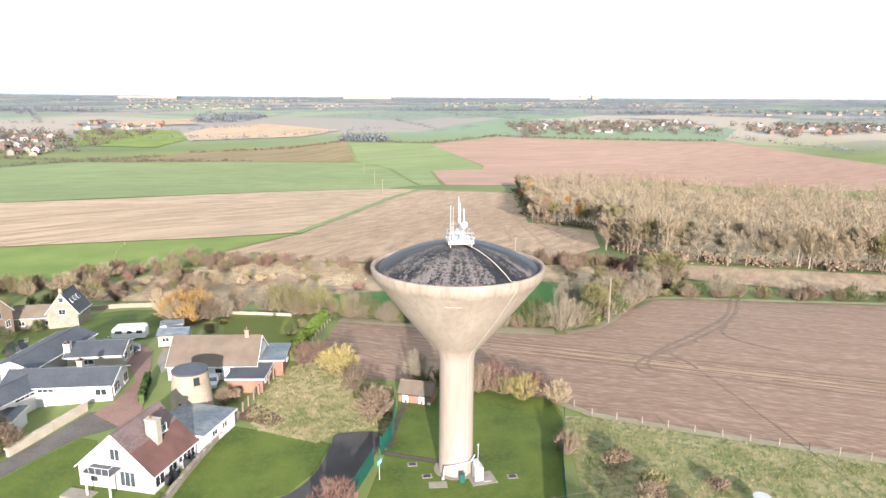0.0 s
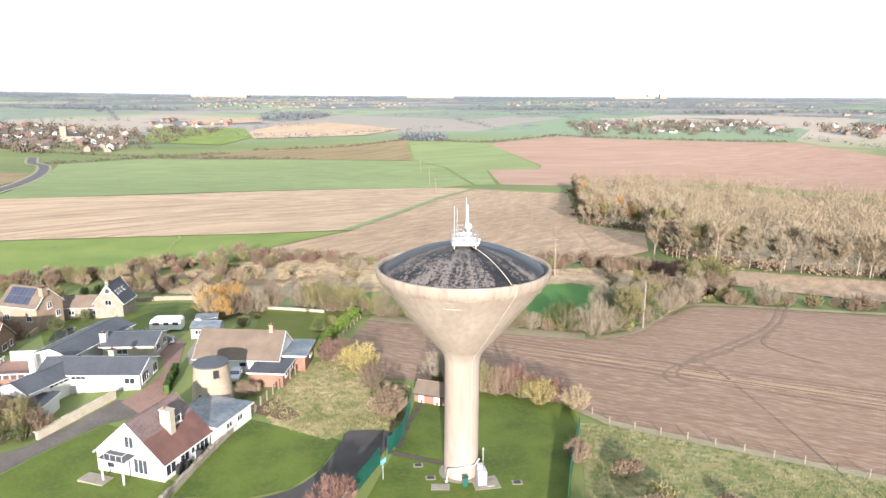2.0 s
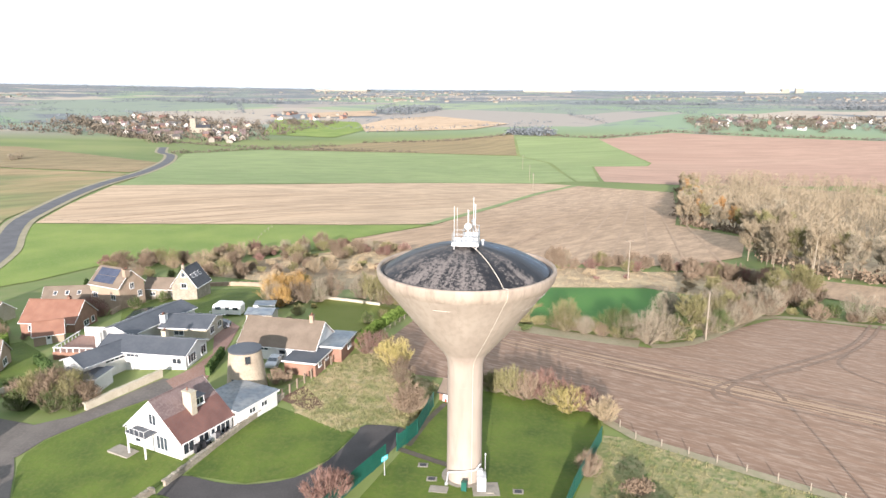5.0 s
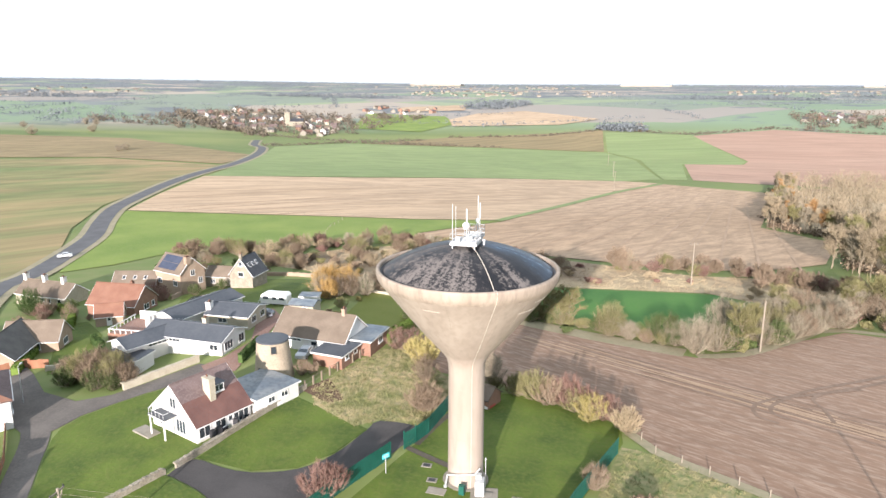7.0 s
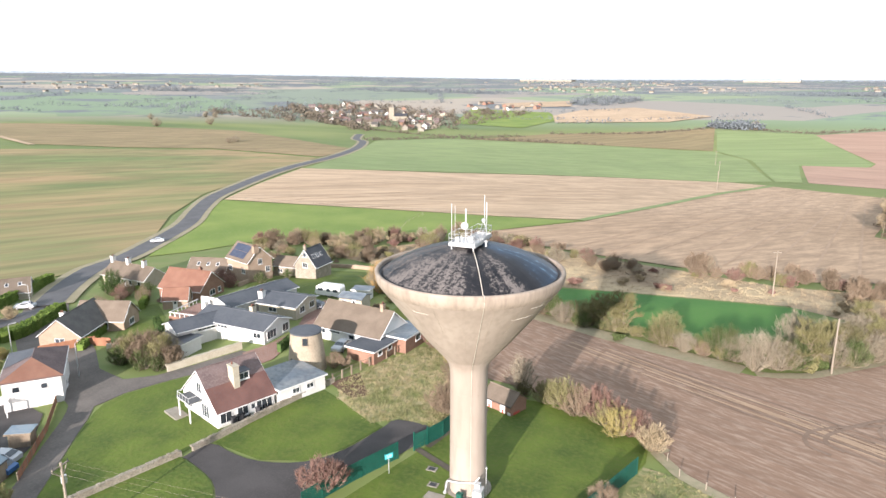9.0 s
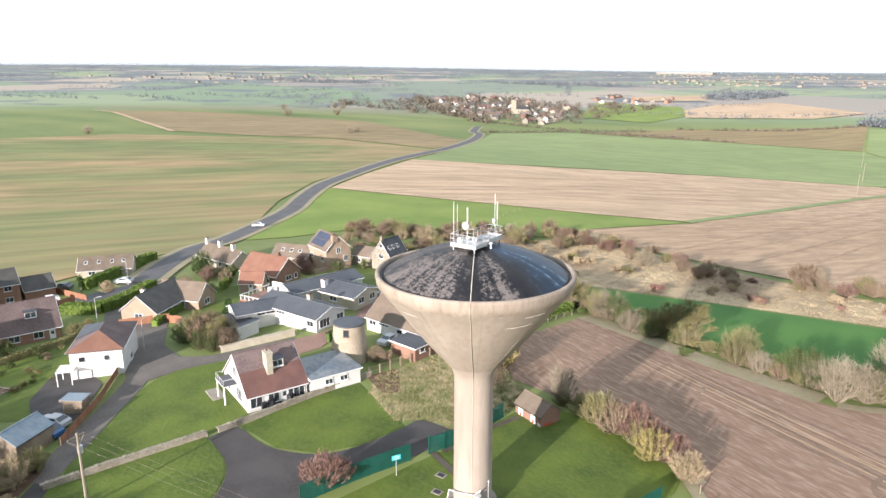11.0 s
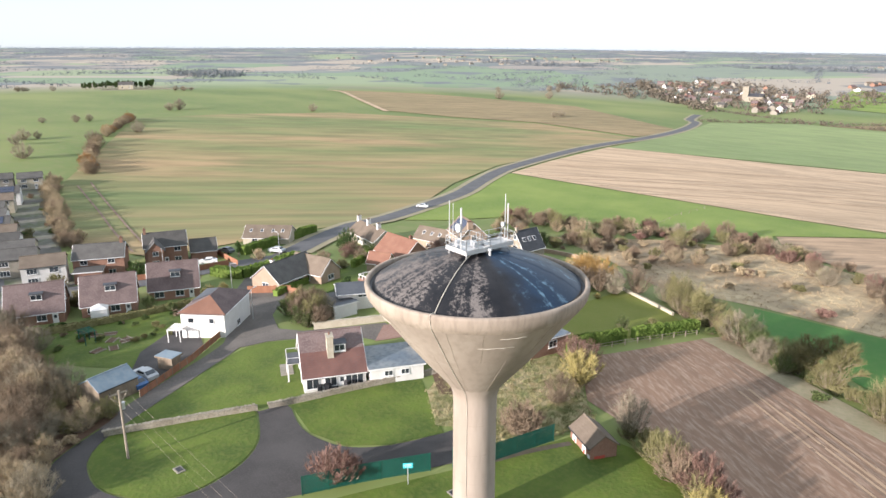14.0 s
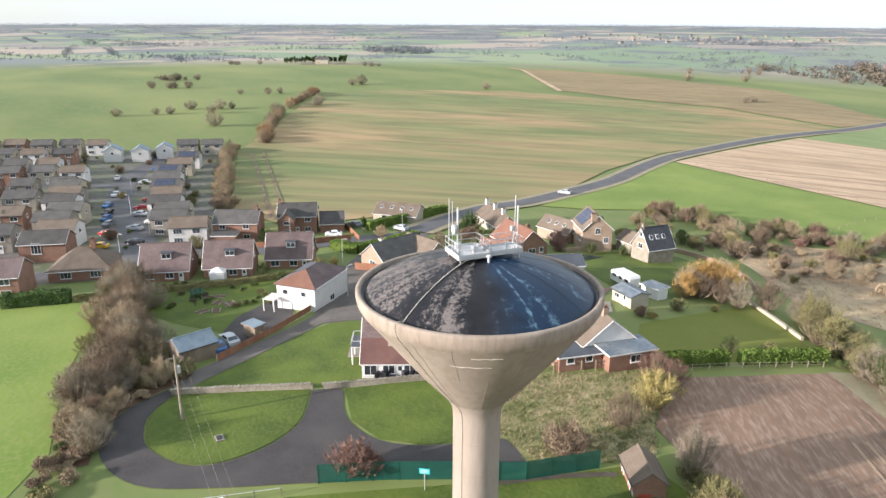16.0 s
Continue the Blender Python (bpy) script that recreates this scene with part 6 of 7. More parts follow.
flat_block("lane_store", -51.8, 54.6, 40, 2.6, 1.8, 1.9, "timber", "shed_roof", "low store with pale blue roof beside the fence", category="store", fascia="timber")
for (wx, wy) in ((-53.4, 54.0), (-54.1, 54.5)):
    wb = thing("wheelie_bin", wx, wy, 30, "green wheeled bin beside the drive", "bin")
    part("body", Geo().box(0, 0, 0.05, 0.55, 0.6, 0.95), M["green_steel"], wb)
    part("lid", Geo().box(0, 0, 1.0, 0.6, 0.66, 0.07), M["green_steel"], wb)
tank = thing("mast_cabinet", 34.5, 66.5, 0, "round white tank on the rough grass", "tank")
part("body", Geo().tube((0, 0, 0), (0, 0, 1.3), 0.9, n=18), M["galv"], tank)
part("hoop", Geo().tube((0, 0, 1.3), (0, 0, 1.4), 0.96, n=18), M["white_metal"], tank)
for (bx, by) in ((-9.6, 49.5), (-9.4, 52.0)):
    tr = thing("trough", bx, by, 20, "old wooden trough beside the fence", "trough")
    part("body", Geo().box(0, 0, 0.1, 1.4, 0.9, 0.5), M["timber"], tr)
    part("lid", Geo().box(0, 0, 0.6, 1.5, 1.0, 0.06), M["plastic_white"], tr)
mh = thing("manhole_cover", -22.0, 51.2, 15, "grey concrete manhole in the grass island", "manhole cover")
part("surround", Geo().box(0, 0, 0.02, 1.3, 0.9, 0.2), M["slab"], mh)
part("cover", Geo().box(0, 0, 0.22, 0.9, 0.6, 0.03), M["dark_trim"], mh)


# ---------------- poles ----------------
def pole(x, y, h, rz, label="weathered wooden electricity pole with cross arm", arm=True):
    p = thing("utility_pole", x, y, rz, label, "utility pole", "overhead line poles")
    part("shaft", Geo().tube((0, 0, -0.3), (0, 0, h), 0.17, 0.12, 8), M["pole_wood"], p)
    if arm:
        part("cross_arm", Geo().box(0, 0.12, h - 0.5, 2.0, 0.12, 0.14), M["pole_wood"], p)
        for s in (-0.9, 0, 0.9):
            part("insulator", Geo().tube((s, 0.12, h - 0.36), (s, 0.12, h - 0.12), 0.06, 0.04, 6), M["dark_trim"], p)
    return p


pl = pole(-27.6, 46.6, 8.6, 104.5)
part("transformer", Geo().tube((0.25, 0.2, 6.2), (0.25, 0.2, 7.0), 0.28, n=10), M["galv"], pl)
part("stay", Geo().tube((0, 0, 7.0), (-0.9, 0.3, 7.9), 0.05, n=5).tube((0, 0, 7.0), (0.9, 0.3, 7.9), 0.05, n=5), M["pole_wood"], pl)
pole(34.2, 135.5, 9.5, 0, arm=False, label="bare pale wooden pole in the hedge")
pole(20, 186, 11.0, 30)
pole(-40, 452, 12.0, 40)
pole(-53, 530, 12.0, 40)
pole(-70, 610, 12.0, 40)
pole(48, 66, 9.0, 104.5)
wires = thing("overhead_wires", -27.6, 46.6, 14.5, "three thin overhead wires running from the pole", "wire", z=0)
for s in (-0.9, 0.0, 0.9):
    g = Geo()
    p0 = Vector((0.1, s, 8.75))
    p1 = Vector((78, s, 9.4))
    pts = [p0.lerp(p1, i / 14) for i in range(15)]
    for i, q in enumerate(pts):
        q.z -= 3.2 * (i / 14) * (1 - i / 14)
    g.pipe(pts, 0.008, 4)
    part("wire", g, M["pole_wood"], wires)


def street_lamp(x, y, rz):
    p = thing("street_lamp", x, y, rz, "grey steel street lamp with short arm", "street lamp", "street lamps")
    part("post", Geo().tube((0, 0, -0.2), (0, 0, 5.6), 0.08, 0.05, 6), M["galv"], p)
    part("arm", Geo().tube((0, 0, 5.6), (0.7, 0, 5.8), 0.04, n=5), M["galv"], p)
    part("lantern", Geo().box(0.95, 0, 5.74, 0.6, 0.2, 0.12), M["white_metal"], p)


for lx, ly, lr in ((-88.7, 72, 60), (-116.6, 90, 200), (-107.3, 25, 60), (-157, 18.6, 250), (-66, 70.6, 120), (-128, 28, 250), (-186, 14, 250), (-112, 62, 180)):
    street_lamp(lx, ly, lr)


# ---------------- trees, shrubs, hedges ----------------
def branchy(seed, h, spread, limbs, twigs, twig_len, twig_w, trunk_frac, trunk_r, ivy=0):
    """Meshes of a bare tree: tapered trunk with limbs, and a crown of fine twigs."""
    rnd = random.Random(seed)
    wood, crown = Geo(), Geo()
    base = Vector((0, 0, -0.2))
    top = Vector((rnd.uniform(-0.2, 0.2), rnd.uniform(-0.2, 0.2), h * trunk_frac))
    wood.tube(base, top, trunk_r, trunk_r * 0.7, 6)
    lead = Vector((rnd.uniform(-0.4, 0.4), rnd.uniform(-0.4, 0.4), h * 0.9))
    wood.tube(top, lead, trunk_r * 0.65, trunk_r * 0.15, 5)
    segs = [(top, lead)]
    for i in range(limbs):
        a = 2 * math.pi * (i + rnd.uniform(-0.3, 0.3)) / limbs * 1.6
        t = rnd.uniform(0.0, 0.75)
        s = top.lerp(lead, t)
        reach = spread * (1 - 0.55 * t) * rnd.uniform(0.75, 1.1)
        m = s + Vector((math.cos(a) * reach * 0.5, math.sin(a) * reach * 0.5, h * 0.16))
        e = m + Vector((math.cos(a + rnd.uniform(-0.4, 0.4)) * reach * 0.5, math.sin(a + rnd.uniform(-0.4, 0.4)) * reach * 0.5, h * rnd.uniform(0.04, 0.2)))
        wood.tube(s, m, trunk_r * 0.42, trunk_r * 0.28, 5).tube(m, e, trunk_r * 0.28, trunk_r * 0.1, 4)
        segs += [(s, m), (m, e), (m, e)]
        for k in range(4):
            p = m.lerp(e, rnd.uniform(-0.4, 0.8))
            q = p + Vector((rnd.gauss(0, 1), rnd.gauss(0, 1), rnd.uniform(0.1, 1.3))).normalized() * spread * rnd.uniform(0.3, 0.55)
            wood.tube(p, q, trunk_r * 0.16, trunk_r * 0.06, 3, False)
            segs += [(p, q), (p, q)]
    for i in range(twigs):
        p0, p1 = rnd.choice(segs)
        p = p0.lerp(p1, rnd.uniform(0.2, 1.05))
        out = (p - Vector((0, 0, h * 0.3))).normalized()
        d = (out * 0.9 + Vector((rnd.gauss(0, 0.7), rnd.gauss(0, 0.7), rnd.uniform(-0.3, 0.9)))).normalized()
        l = twig_len * rnd.uniform(0.5, 1.3)
        side = d.cross(Vector((rnd.gauss(0, 1), rnd.gauss(0, 1), rnd.gauss(0, 1)))).normalized() * twig_w
        mid = p + d * l * 0.55 + side * rnd.uniform(-3, 3)
        crown.add([p - side, p + side, mid + side * 0.8, mid - side * 0.8, mid + d * l * 0.5 + side * rnd.uniform(-4, 4)], [(0, 1, 2, 3), (3, 2, 4)])
    for i in range(ivy):
        p = base.lerp(top, rnd.random() ** 0.7 * 1.1)
        p = p + Vector((rnd.gauss(0, 1), rnd.gauss(0, 1), 0)) * trunk_r * 1.8
        n1 = Vector((rnd.gauss(0, 1), rnd.gauss(0, 1), rnd.gauss(0, 1))).normalized() * 0.2
        n2 = n1.cross(Vector((rnd.gauss(0, 1), rnd.gauss(0, 1), 1))).normalized() * 0.2
        crown.add([p - n1, p + n2, p + n1, p - n2], [(0, 1, 2, 3)])
    return wood, crown


def fan(seed, h, spread, stems, twigs, twig_len, twig_w, wild=0.55):
    """Meshes of a bare multi-stemmed bush: stems that fan out from the foot, with fine upright twigs."""
    rnd = random.Random(seed)
    wood, crown, segs = Geo(), Geo(), []
    for i in range(stems):
        a, u = rnd.uniform(0, 6.28), rnd.random() ** 0.55
        r = spread * u
        tip = Vector((math.cos(a) * r, math.sin(a) * r, h * math.sqrt(1.02 - 0.86 * u * u) * rnd.uniform(0.72, 1.0)))
        foot = Vector((math.cos(a) * r * 0.12, math.sin(a) * r * 0.12, -0.1))
        mid = foot.lerp(tip, 0.5) + Vector((math.cos(a), math.sin(a), -0.2)) * r * 0.16
        wood.tube(foot, mid, 0.05, 0.035, 3, False).tube(mid, tip, 0.035, 0.012, 3, False)
        segs += [(foot, mid), (mid, tip), (mid, tip)]
    for i in range(twigs):
        p0, p1 = rnd.choice(segs)
        p = p0.lerp(p1, rnd.uniform(0.25, 1.0))
        d = ((p1 - p0).normalized() * 0.7 + Vector((rnd.gauss(0, wild), rnd.gauss(0, wild), rnd.uniform(-0.2, 0.7)))).normalized()
        l = twig_len * rnd.uniform(0.5, 1.2)
        side = d.cross(Vector((rnd.gauss(0, 1), rnd.gauss(0, 1), rnd.gauss(0, 1)))).normalized() * twig_w
        q = p + d * l * 0.55 + side * rnd.uniform(-2, 2)
        crown.add([p - side, p + side, q + side * 0.7, q - side * 0.7, q + d * l * 0.5 + side * rnd.uniform(-3, 3)], [(0, 1, 2, 3), (3, 2, 4)])
    return wood, crown


def shrubby(seed, h, spread, leaves, size, wood_r=0.06):
    """Meshes of a shrub: several stems and a crown of many small uneven leaf clumps."""
    rnd = random.Random(seed)
    wood, crown = Geo(), Geo()
    lobes = []
    for i in range(9):
        a, r = rnd.uniform(0, 6.28), spread * rnd.uniform(0.1, 0.7)
        c = Vector((math.cos(a) * r, math.sin(a) * r, h * rnd.uniform(0.3, 0.72)))
        lobes.append((c, spread * rnd.uniform(0.3, 0.55)))
        wood.tube((c.x * 0.15, c.y * 0.15, -0.2), c, wood_r, wood_r * 0.4, 4, False)
    for i in range(leaves):
        c, r = rnd.choice(lobes)
        d = Vector((rnd.gauss(0, 1), rnd.gauss(0, 1), rnd.gauss(0, 1))).normalized() * r * rnd.random() ** 0.4
        p = c + Vector((d.x, d.y, d.z * h / (2.2 * spread)))
        p.z = max(0.05, p.z)
        up = Vector((d.x, d.y, abs(d.z) + 0.4 * r)).normalized()
        n1 = Vector((rnd.gauss(0, 1), rnd.gauss(0, 1), rnd.gauss(0, 1))).normalized()
        n2 = up.cross(n1).normalized() * size * rnd.uniform(0.25, 0.6)
        l = (up + n1 * 0.7).normalized() * size * rnd.uniform(0.8, 1.9)
        crown.add([p - n2, p + n2, p + l], [(0, 1, 2)])
    return wood, crown


PROTO = {}


def plant(kind, x, y, scale=1.0, label="", category="tree", group="", lift=0.0):
    """One plant of a kind; alike plants share their meshes."""
    rnd = random.Random(int(x * 131 + y * 17))
    style, colour = kind.split("_")
    if (kind, 0) not in PROTO:
        for v in range(3):
            s = hash_of(kind) + v
            if style == "bare":  # stems fan out from a short bole
                w, c = fan(s, 6.0, 3.4, 54, 3200, 1.05, 0.016, 1.0)
                w.tube((0, 0, -0.3), (0.1, 0, 1.5), 0.17, 0.1, 7)
            elif style == "slim":
                w, c = fan(s, 7.5, 1.5, 26, 1700, 0.9, 0.02)
            elif style == "tall":
                w, c = branchy(s, 13.0, 3.3, 14, 2000, 1.6, 0.045, 0.2, 0.18)
            elif style == "ivy":
                w, c = branchy(s, 8.0, 3.0, 16, 3600, 1.1, 0.024, 0.18, 0.18, 1600)
            elif style == "oak":
                w, c = fan(s, 7.0, 4.6, 60, 1700, 1.3, 0.04, 1.0)
                w.tube((0, 0, -0.3), (0.1, 0, 2.2), 0.35, 0.2, 7)
            elif style == "leafy":
                w, c = fan(s, 5.0, 2.9, 60, 2600, 0.85, 0.026)
                w2, c2 = shrubby(s, 4.2, 2.3, 1300, 0.17)
                c.add(c2.v, c2.f)
            elif style == "low":
                w, c = shrubby(s, 1.7, 1.5, 1100, 0.2, 0.03)
            elif style == "cone":
                w, c = shrubby(s, 5.0, 1.2, 1500, 0.25)
            else:
                w, c = fan(s, 3.9, 2.5, 50, 2200, 0.7, 0.024)
                w2, c2 = shrubby(s, 3.0, 1.9, 700, 0.14)
                c.add(c2.v, c2.f)
            PROTO[(kind, v)] = (w.mesh("trunk", M["bark"]), c.mesh("crown", M["tw_" + colour]))
    nm_ = {"low": "bramble", "leafy": "bush", "shrub": "shrub", "tall": "woodland_tree", "oak": "field_tree"}.get(style, "tree")
    category = "tree" if "tree" in nm_ else nm_
    t = thing(nm_, x, y, rnd.uniform(0, 360), label or LABELS[style].format(COLS[colour]), category, group, land(x, y) + lift)
    t.scale = (scale * rnd.uniform(0.9, 1.1), scale * rnd.uniform(0.9, 1.1), scale * rnd.uniform(0.88, 1.12))
    w, c = PROTO[(kind, rnd.randrange(3))]
    place(w, "trunk", t, Matrix())
    place(c, "crown", t, Matrix())
    return t


def hash_of(s):
    return sum(ord(c) * (i + 3) for i, c in enumerate(s))


COLS = dict(grey="grey-brown", brown="brown", red="dark red", yellow="yellow-green", golden="golden", green="green", olive="olive", dark="dark green", tan="tan", wood="brown-grey", rust="rust-coloured")
LABELS = dict(bare="bare winter tree with {} twigs", tall="tall bare woodland tree with {} crown", ivy="ivy-clad bare tree with {} twigs", oak="wide bare field tree with {} twigs", leafy="rounded bush with dense {} foliage", low="low tangled {} bramble patch", cone="narrow evergreen with {} foliage", slim="slim upright tree with {} twigs", shrub="dense shrub with {} twigs")

# compound and its edges
for k, x, y, s in [("leafy_brown", -9.6, 88.0, 1.0), ("bare_brown", -9.3, 88.6, 0.7), ("shrub_red", -11.6, 65.0, 1.05), ("shrub_red", -11.0, 66.3, 0.8), ("bare_grey", -4.0, 100.2, 0.85), ("shrub_olive", -3.0, 98.9, 0.6), ("shrub_yellow", -16.2, 102.8, 1.35), ("shrub_yellow", -18.5, 104.5, 0.9), ("bare_red", -22.5, 106.5, 0.75), ("bare_red", -20.5, 108.0, 0.6), ("bare_brown", -13.5, 97.0, 0.7),
                   ("shrub_olive", 1.2, 98.6, 1.0), ("shrub_olive", 3.6, 98.2, 1.1), ("shrub_brown", 5.8, 97.6, 1.05), ("shrub_red", 8.0, 98.2, 1.15), ("shrub_olive", 9.6, 96.8, 0.85), ("shrub_red", 10.6, 98.0, 0.9), ("shrub_yellow", 12.0, 95.2, 1.05), ("shrub_red", 14.0, 96.5, 1.0), ("leafy_tan", 16.8, 93.6, 0.82), ("shrub_olive", 0.0, 100.0, 0.8), ("bare_brown", 15.6, 78.2, 0.55), ("shrub_brown", 15.4, 80.0, 0.6), ("shrub_brown", 16.5, 60.5, 0.9), ("shrub_tan", 20.5, 62.0, 1.0), ("shrub_brown", 26, 63.5, 0.8), ("low_olive", 24, 70, 1.2), ("shrub_brown", 22.5, 66.5, 0.9), ("low_brown", 21, 75, 1.2), ("low_brown", 31, 70, 1.0)]:
    plant(k, x, y, s, category="tree" if k.startswith("bare") else "shrub")
# west of the compound, by the lane
for k, x, y, s in [("bare_brown", -31.0, 90.5, 0.45), ("low_brown", -30.2, 91.5, 1.0), ("leafy_brown", -55.2, 79.0, 0.85), ("leafy_olive", -57.6, 79.3, 1.05), ("leafy_brown", -60.2, 78.4, 1.0), ("shrub_green", -58.6, 76.7, 0.9), ("leafy_olive", -63.2, 79.0, 1.05), ("shrub_green", -64.2, 76.7, 0.9), ("leafy_brown", -61.4, 80.8, 1.05), ("bare_brown", -60.6, 79.4, 0.95), ("shrub_green", -55.6, 77.4, 0.7), ("bare_grey", -57.8, 80.4, 0.9), ("leafy_brown", -65.6, 78.4, 0.9)]:
    plant(k, x, y, s, category="tree" if k.startswith("bare") else "shrub")
# thicket round the drive's outer bend
rnd = random.Random(7)
spine = along([(-84, 30.5), (-70, 31.5), (-58, 33), (-50, 36), (-42, 36.5), (-34, 35), (-25, 34.8)], 1.05)
for i, (x0, y0, a) in enumerate(spine):
    x, y = x0 + rnd.gauss(0, 0.8), y0 + rnd.gauss(0, 2.0 if x0 < -36 else 1.0)
    if -57 < x < -41 and i % 3 == 0:
        y = rnd.uniform(37, 42.5)
    if inside(x, y, DRIVE) or math.hypot(x + 46.2, y - 46.2) < 4.2:
        continue
    k = rnd.choice(["bare_brown", "bare_grey", "leafy_brown", "shrub_brown", "shrub_tan", "bare_brown", "shrub_olive", "bare_tan"])
    plant(k, x, y, rnd.uniform(0.75, 1.05) * (1 if x < -32 else 0.7), group="lane thicket")
for i in range(115):
    x, y = rnd.uniform(-66, -21), rnd.uniform(31, 47)
    if not inside(x, y, THICKET) or math.hypot(x + 46.2, y - 46.2) < 4.0:
        continue
    k = rnd.choice(["low_brown", "low_tan", "low_olive", "shrub_tan", "bare_grey", "shrub_olive", "bare_tan"])
    plant(k, x, y, rnd.uniform(0.5, 0.8) if k[0] != "l" else rnd.uniform(0.7, 1.2), group="lane thicket")
for i in range(26):
    x, y = rnd.uniform(-30, -11), rnd.uniform(33.5, 37.0)
    plant(rnd.choice(["low_olive", "low_tan", "low_green", "low_brown"]), x, y, rnd.uniform(0.5, 1.0), category="shrub")
# hedge trees north of the near field
for i, (x, y, a) in enumerate(along([(-33, 140), (-27, 140.8), (-20, 138), (-13, 136), (-4, 135.5), (4, 134.5), (16, 132.5), (24, 131.5), (30, 135.5), (37, 147)], 1.75)):
    k = rnd.choice(["ivy_olive", "bare_olive", "shrub_olive", "bare_olive", "bare_grey", "low_green", "bare_green", "shrub_green"])
    plant(k, x + rnd.gauss(0, 0.9), y + rnd.gauss(0, 1.3), rnd.uniform(0.7, 1.1) * (1.0 if k[0] in "bi" else 0.85), category="tree" if k[0] in "bi" else "shrub", group="hedge trees")
for i, (x, y, a) in enumerate(along([(-30, 139.6), (-20, 137.4), (-13, 135.6), (-4, 135), (4, 134), (16, 132.2), (25, 131.6), (31, 136), (37, 146), (46, 156)], 1.5)):
    plant(rnd.choice(["shrub_olive", "shrub_brown", "low_olive", "shrub_green", "leafy_olive"]), x + rnd.gauss(0, 0.5), y + rnd.gauss(0.8, 0.7), rnd.uniform(0.45, 0.75), group="hedge shrubs")
for i in range(95):
    t = rnd.random()
    x, y = 28 + 36 * t + rnd.gauss(0, 3), 140 + 40 * t + rnd.gauss(0, 5)
    if y < 130 + (x - 30) * 1.32 + 3:
        continue
    k = rnd.choice(["bare_grey", "bare_brown", "ivy_olive", "shrub_red", "shrub_brown", "bare_grey", "shrub_green"])
    plant(k, x, y, rnd.uniform(0.7, 1.1), category="tree" if k[0] in "bi" else "shrub", group="hedge trees")
for i, (x, y, a) in enumerate(along([(52, 160), (70, 159.5), (90, 158), (120, 155.5), (160, 154)], 2.6)):
    k = rnd.choice(["shrub_brown", "shrub_red", "shrub_green", "low_olive", "shrub_olive", "shrub_brown"])
    plant(k, x + rnd.gauss(0, 0.8), y + 1 + rnd.gauss(0, 1.0), rnd.uniform(0.6, 1.1), category="shrub", group="hedge trees")
for x, y, s in ((67.5, 160.5, 1.25), (85, 161, 0.7), (100, 160, 0.9)):
    plant("bare_grey", x, y, s, group="hedge trees")
# scrub between gardens and fields
for x, y, s in ((-37, 142.5, 0.85), (-35, 141, 0.95), (-33.2, 141.6, 1.0), (-31.5, 140.2, 0.9), (-29.6, 141, 1.0), (-28, 139.6, 0.8), (-6, 136, 0.8), (19, 134.5, 0.75), (21, 134, 0.7)):
    plant("slim_olive", x, y, s, group="hedge trees")
GREEN_CROP = [(-33, 158), (-10, 169), (28, 181), (40, 160), (29, 140), (20, 133), (-2, 139), (-24, 143)]
for i in range(150):
    t = rnd.random()
    x = -128 + 190 * t
    if -18 < x < 0 and i % 3:
        continue
    y = (168 + 32 * sm(-128, -84, x) if x < -84 else 200 + 8 * math.sin(x / 14.0)) + rnd.gauss(0, 4)
    k = rnd.choice(["shrub_brown", "leafy_brown", "shrub_olive", "bare_brown", "shrub_red", "bare_grey", "shrub_tan"]) if x < -20 else rnd.choice(["shrub_red", "shrub_brown", "leafy_brown", "shrub_red", "bare_grey", "shrub_brown", "shrub_olive"])
    plant(k, x, y, rnd.uniform(0.65, 1.1) * (0.7 if k.startswith("bare") else 1.0), category="tree" if k.startswith("bare") else "shrub", group="scrub belt")
BRUSH = [(-122, 152), (-120, 172), (-96, 196), (-70, 206), (-58, 196), (-62, 162), (-84, 156), (-100, 150)]
for i in range(64):
    x, y = rnd.uniform(-122, -58), rnd.uniform(150, 206)
    if inside(x, y, BRUSH):
        k = rnd.choice(["bare_tan", "shrub_tan", "shrub_olive", "leafy_brown", "bare_grey", "shrub_brown", "bare_olive"])
        plant(k, x, y, rnd.uniform(0.55, 0.95), group="scrub belt")
for i in range(70):
    x, y = rnd.uniform(-100, 40), rnd.uniform(158, 196)
    k = rnd.choice(["low_tan", "low_brown", "low_tan", "low_red", "low_olive", "low_tan"])
    if inside(x, y, GREEN_CROP):
        continue
    plant(k, x, y, rnd.uniform(0.7, 1.4), category="shrub", group="scrub belt")
for k, x, y, s in [("leafy_golden", -50, 128.5, 1.0), ("bare_golden", -54, 134.5, 1.25), ("bare_golden", -51, 137.5, 1.1), ("bare_tan", -53, 130.5, 0.9), ("bare_tan", -57.5, 139, 0.9), ("bare_brown", -44.5, 141, 0.9), ("leafy_tan", -60, 142, 1.0), ("leafy_golden", -52.5, 134, 1.2), ("leafy_golden", -55.5, 137, 1.2), ("bare_brown", -50, 131, 0.95), ("bare_brown", -47.5, 134, 0.9), ("bare_grey", -45, 136, 0.8), ("shrub_olive", -43.5, 123, 0.6), ("low_yellow", -43.4, 130, 0.6), ("shrub_red", -41.5, 115, 0.5), ("low_yellow", -40.5, 116.5, 0.6), ("bare_grey", -38, 143, 0.9), ("bare_grey", -33, 143, 0.9), ("shrub_green", -28.5, 122, 0.6), ("shrub_olive", -27.6, 128, 0.5), ("shrub_green", -41, 128, 0.0001)][:-1]:
    plant(k, x, y, s, category="tree" if k[0] in "bl" else "shrub")
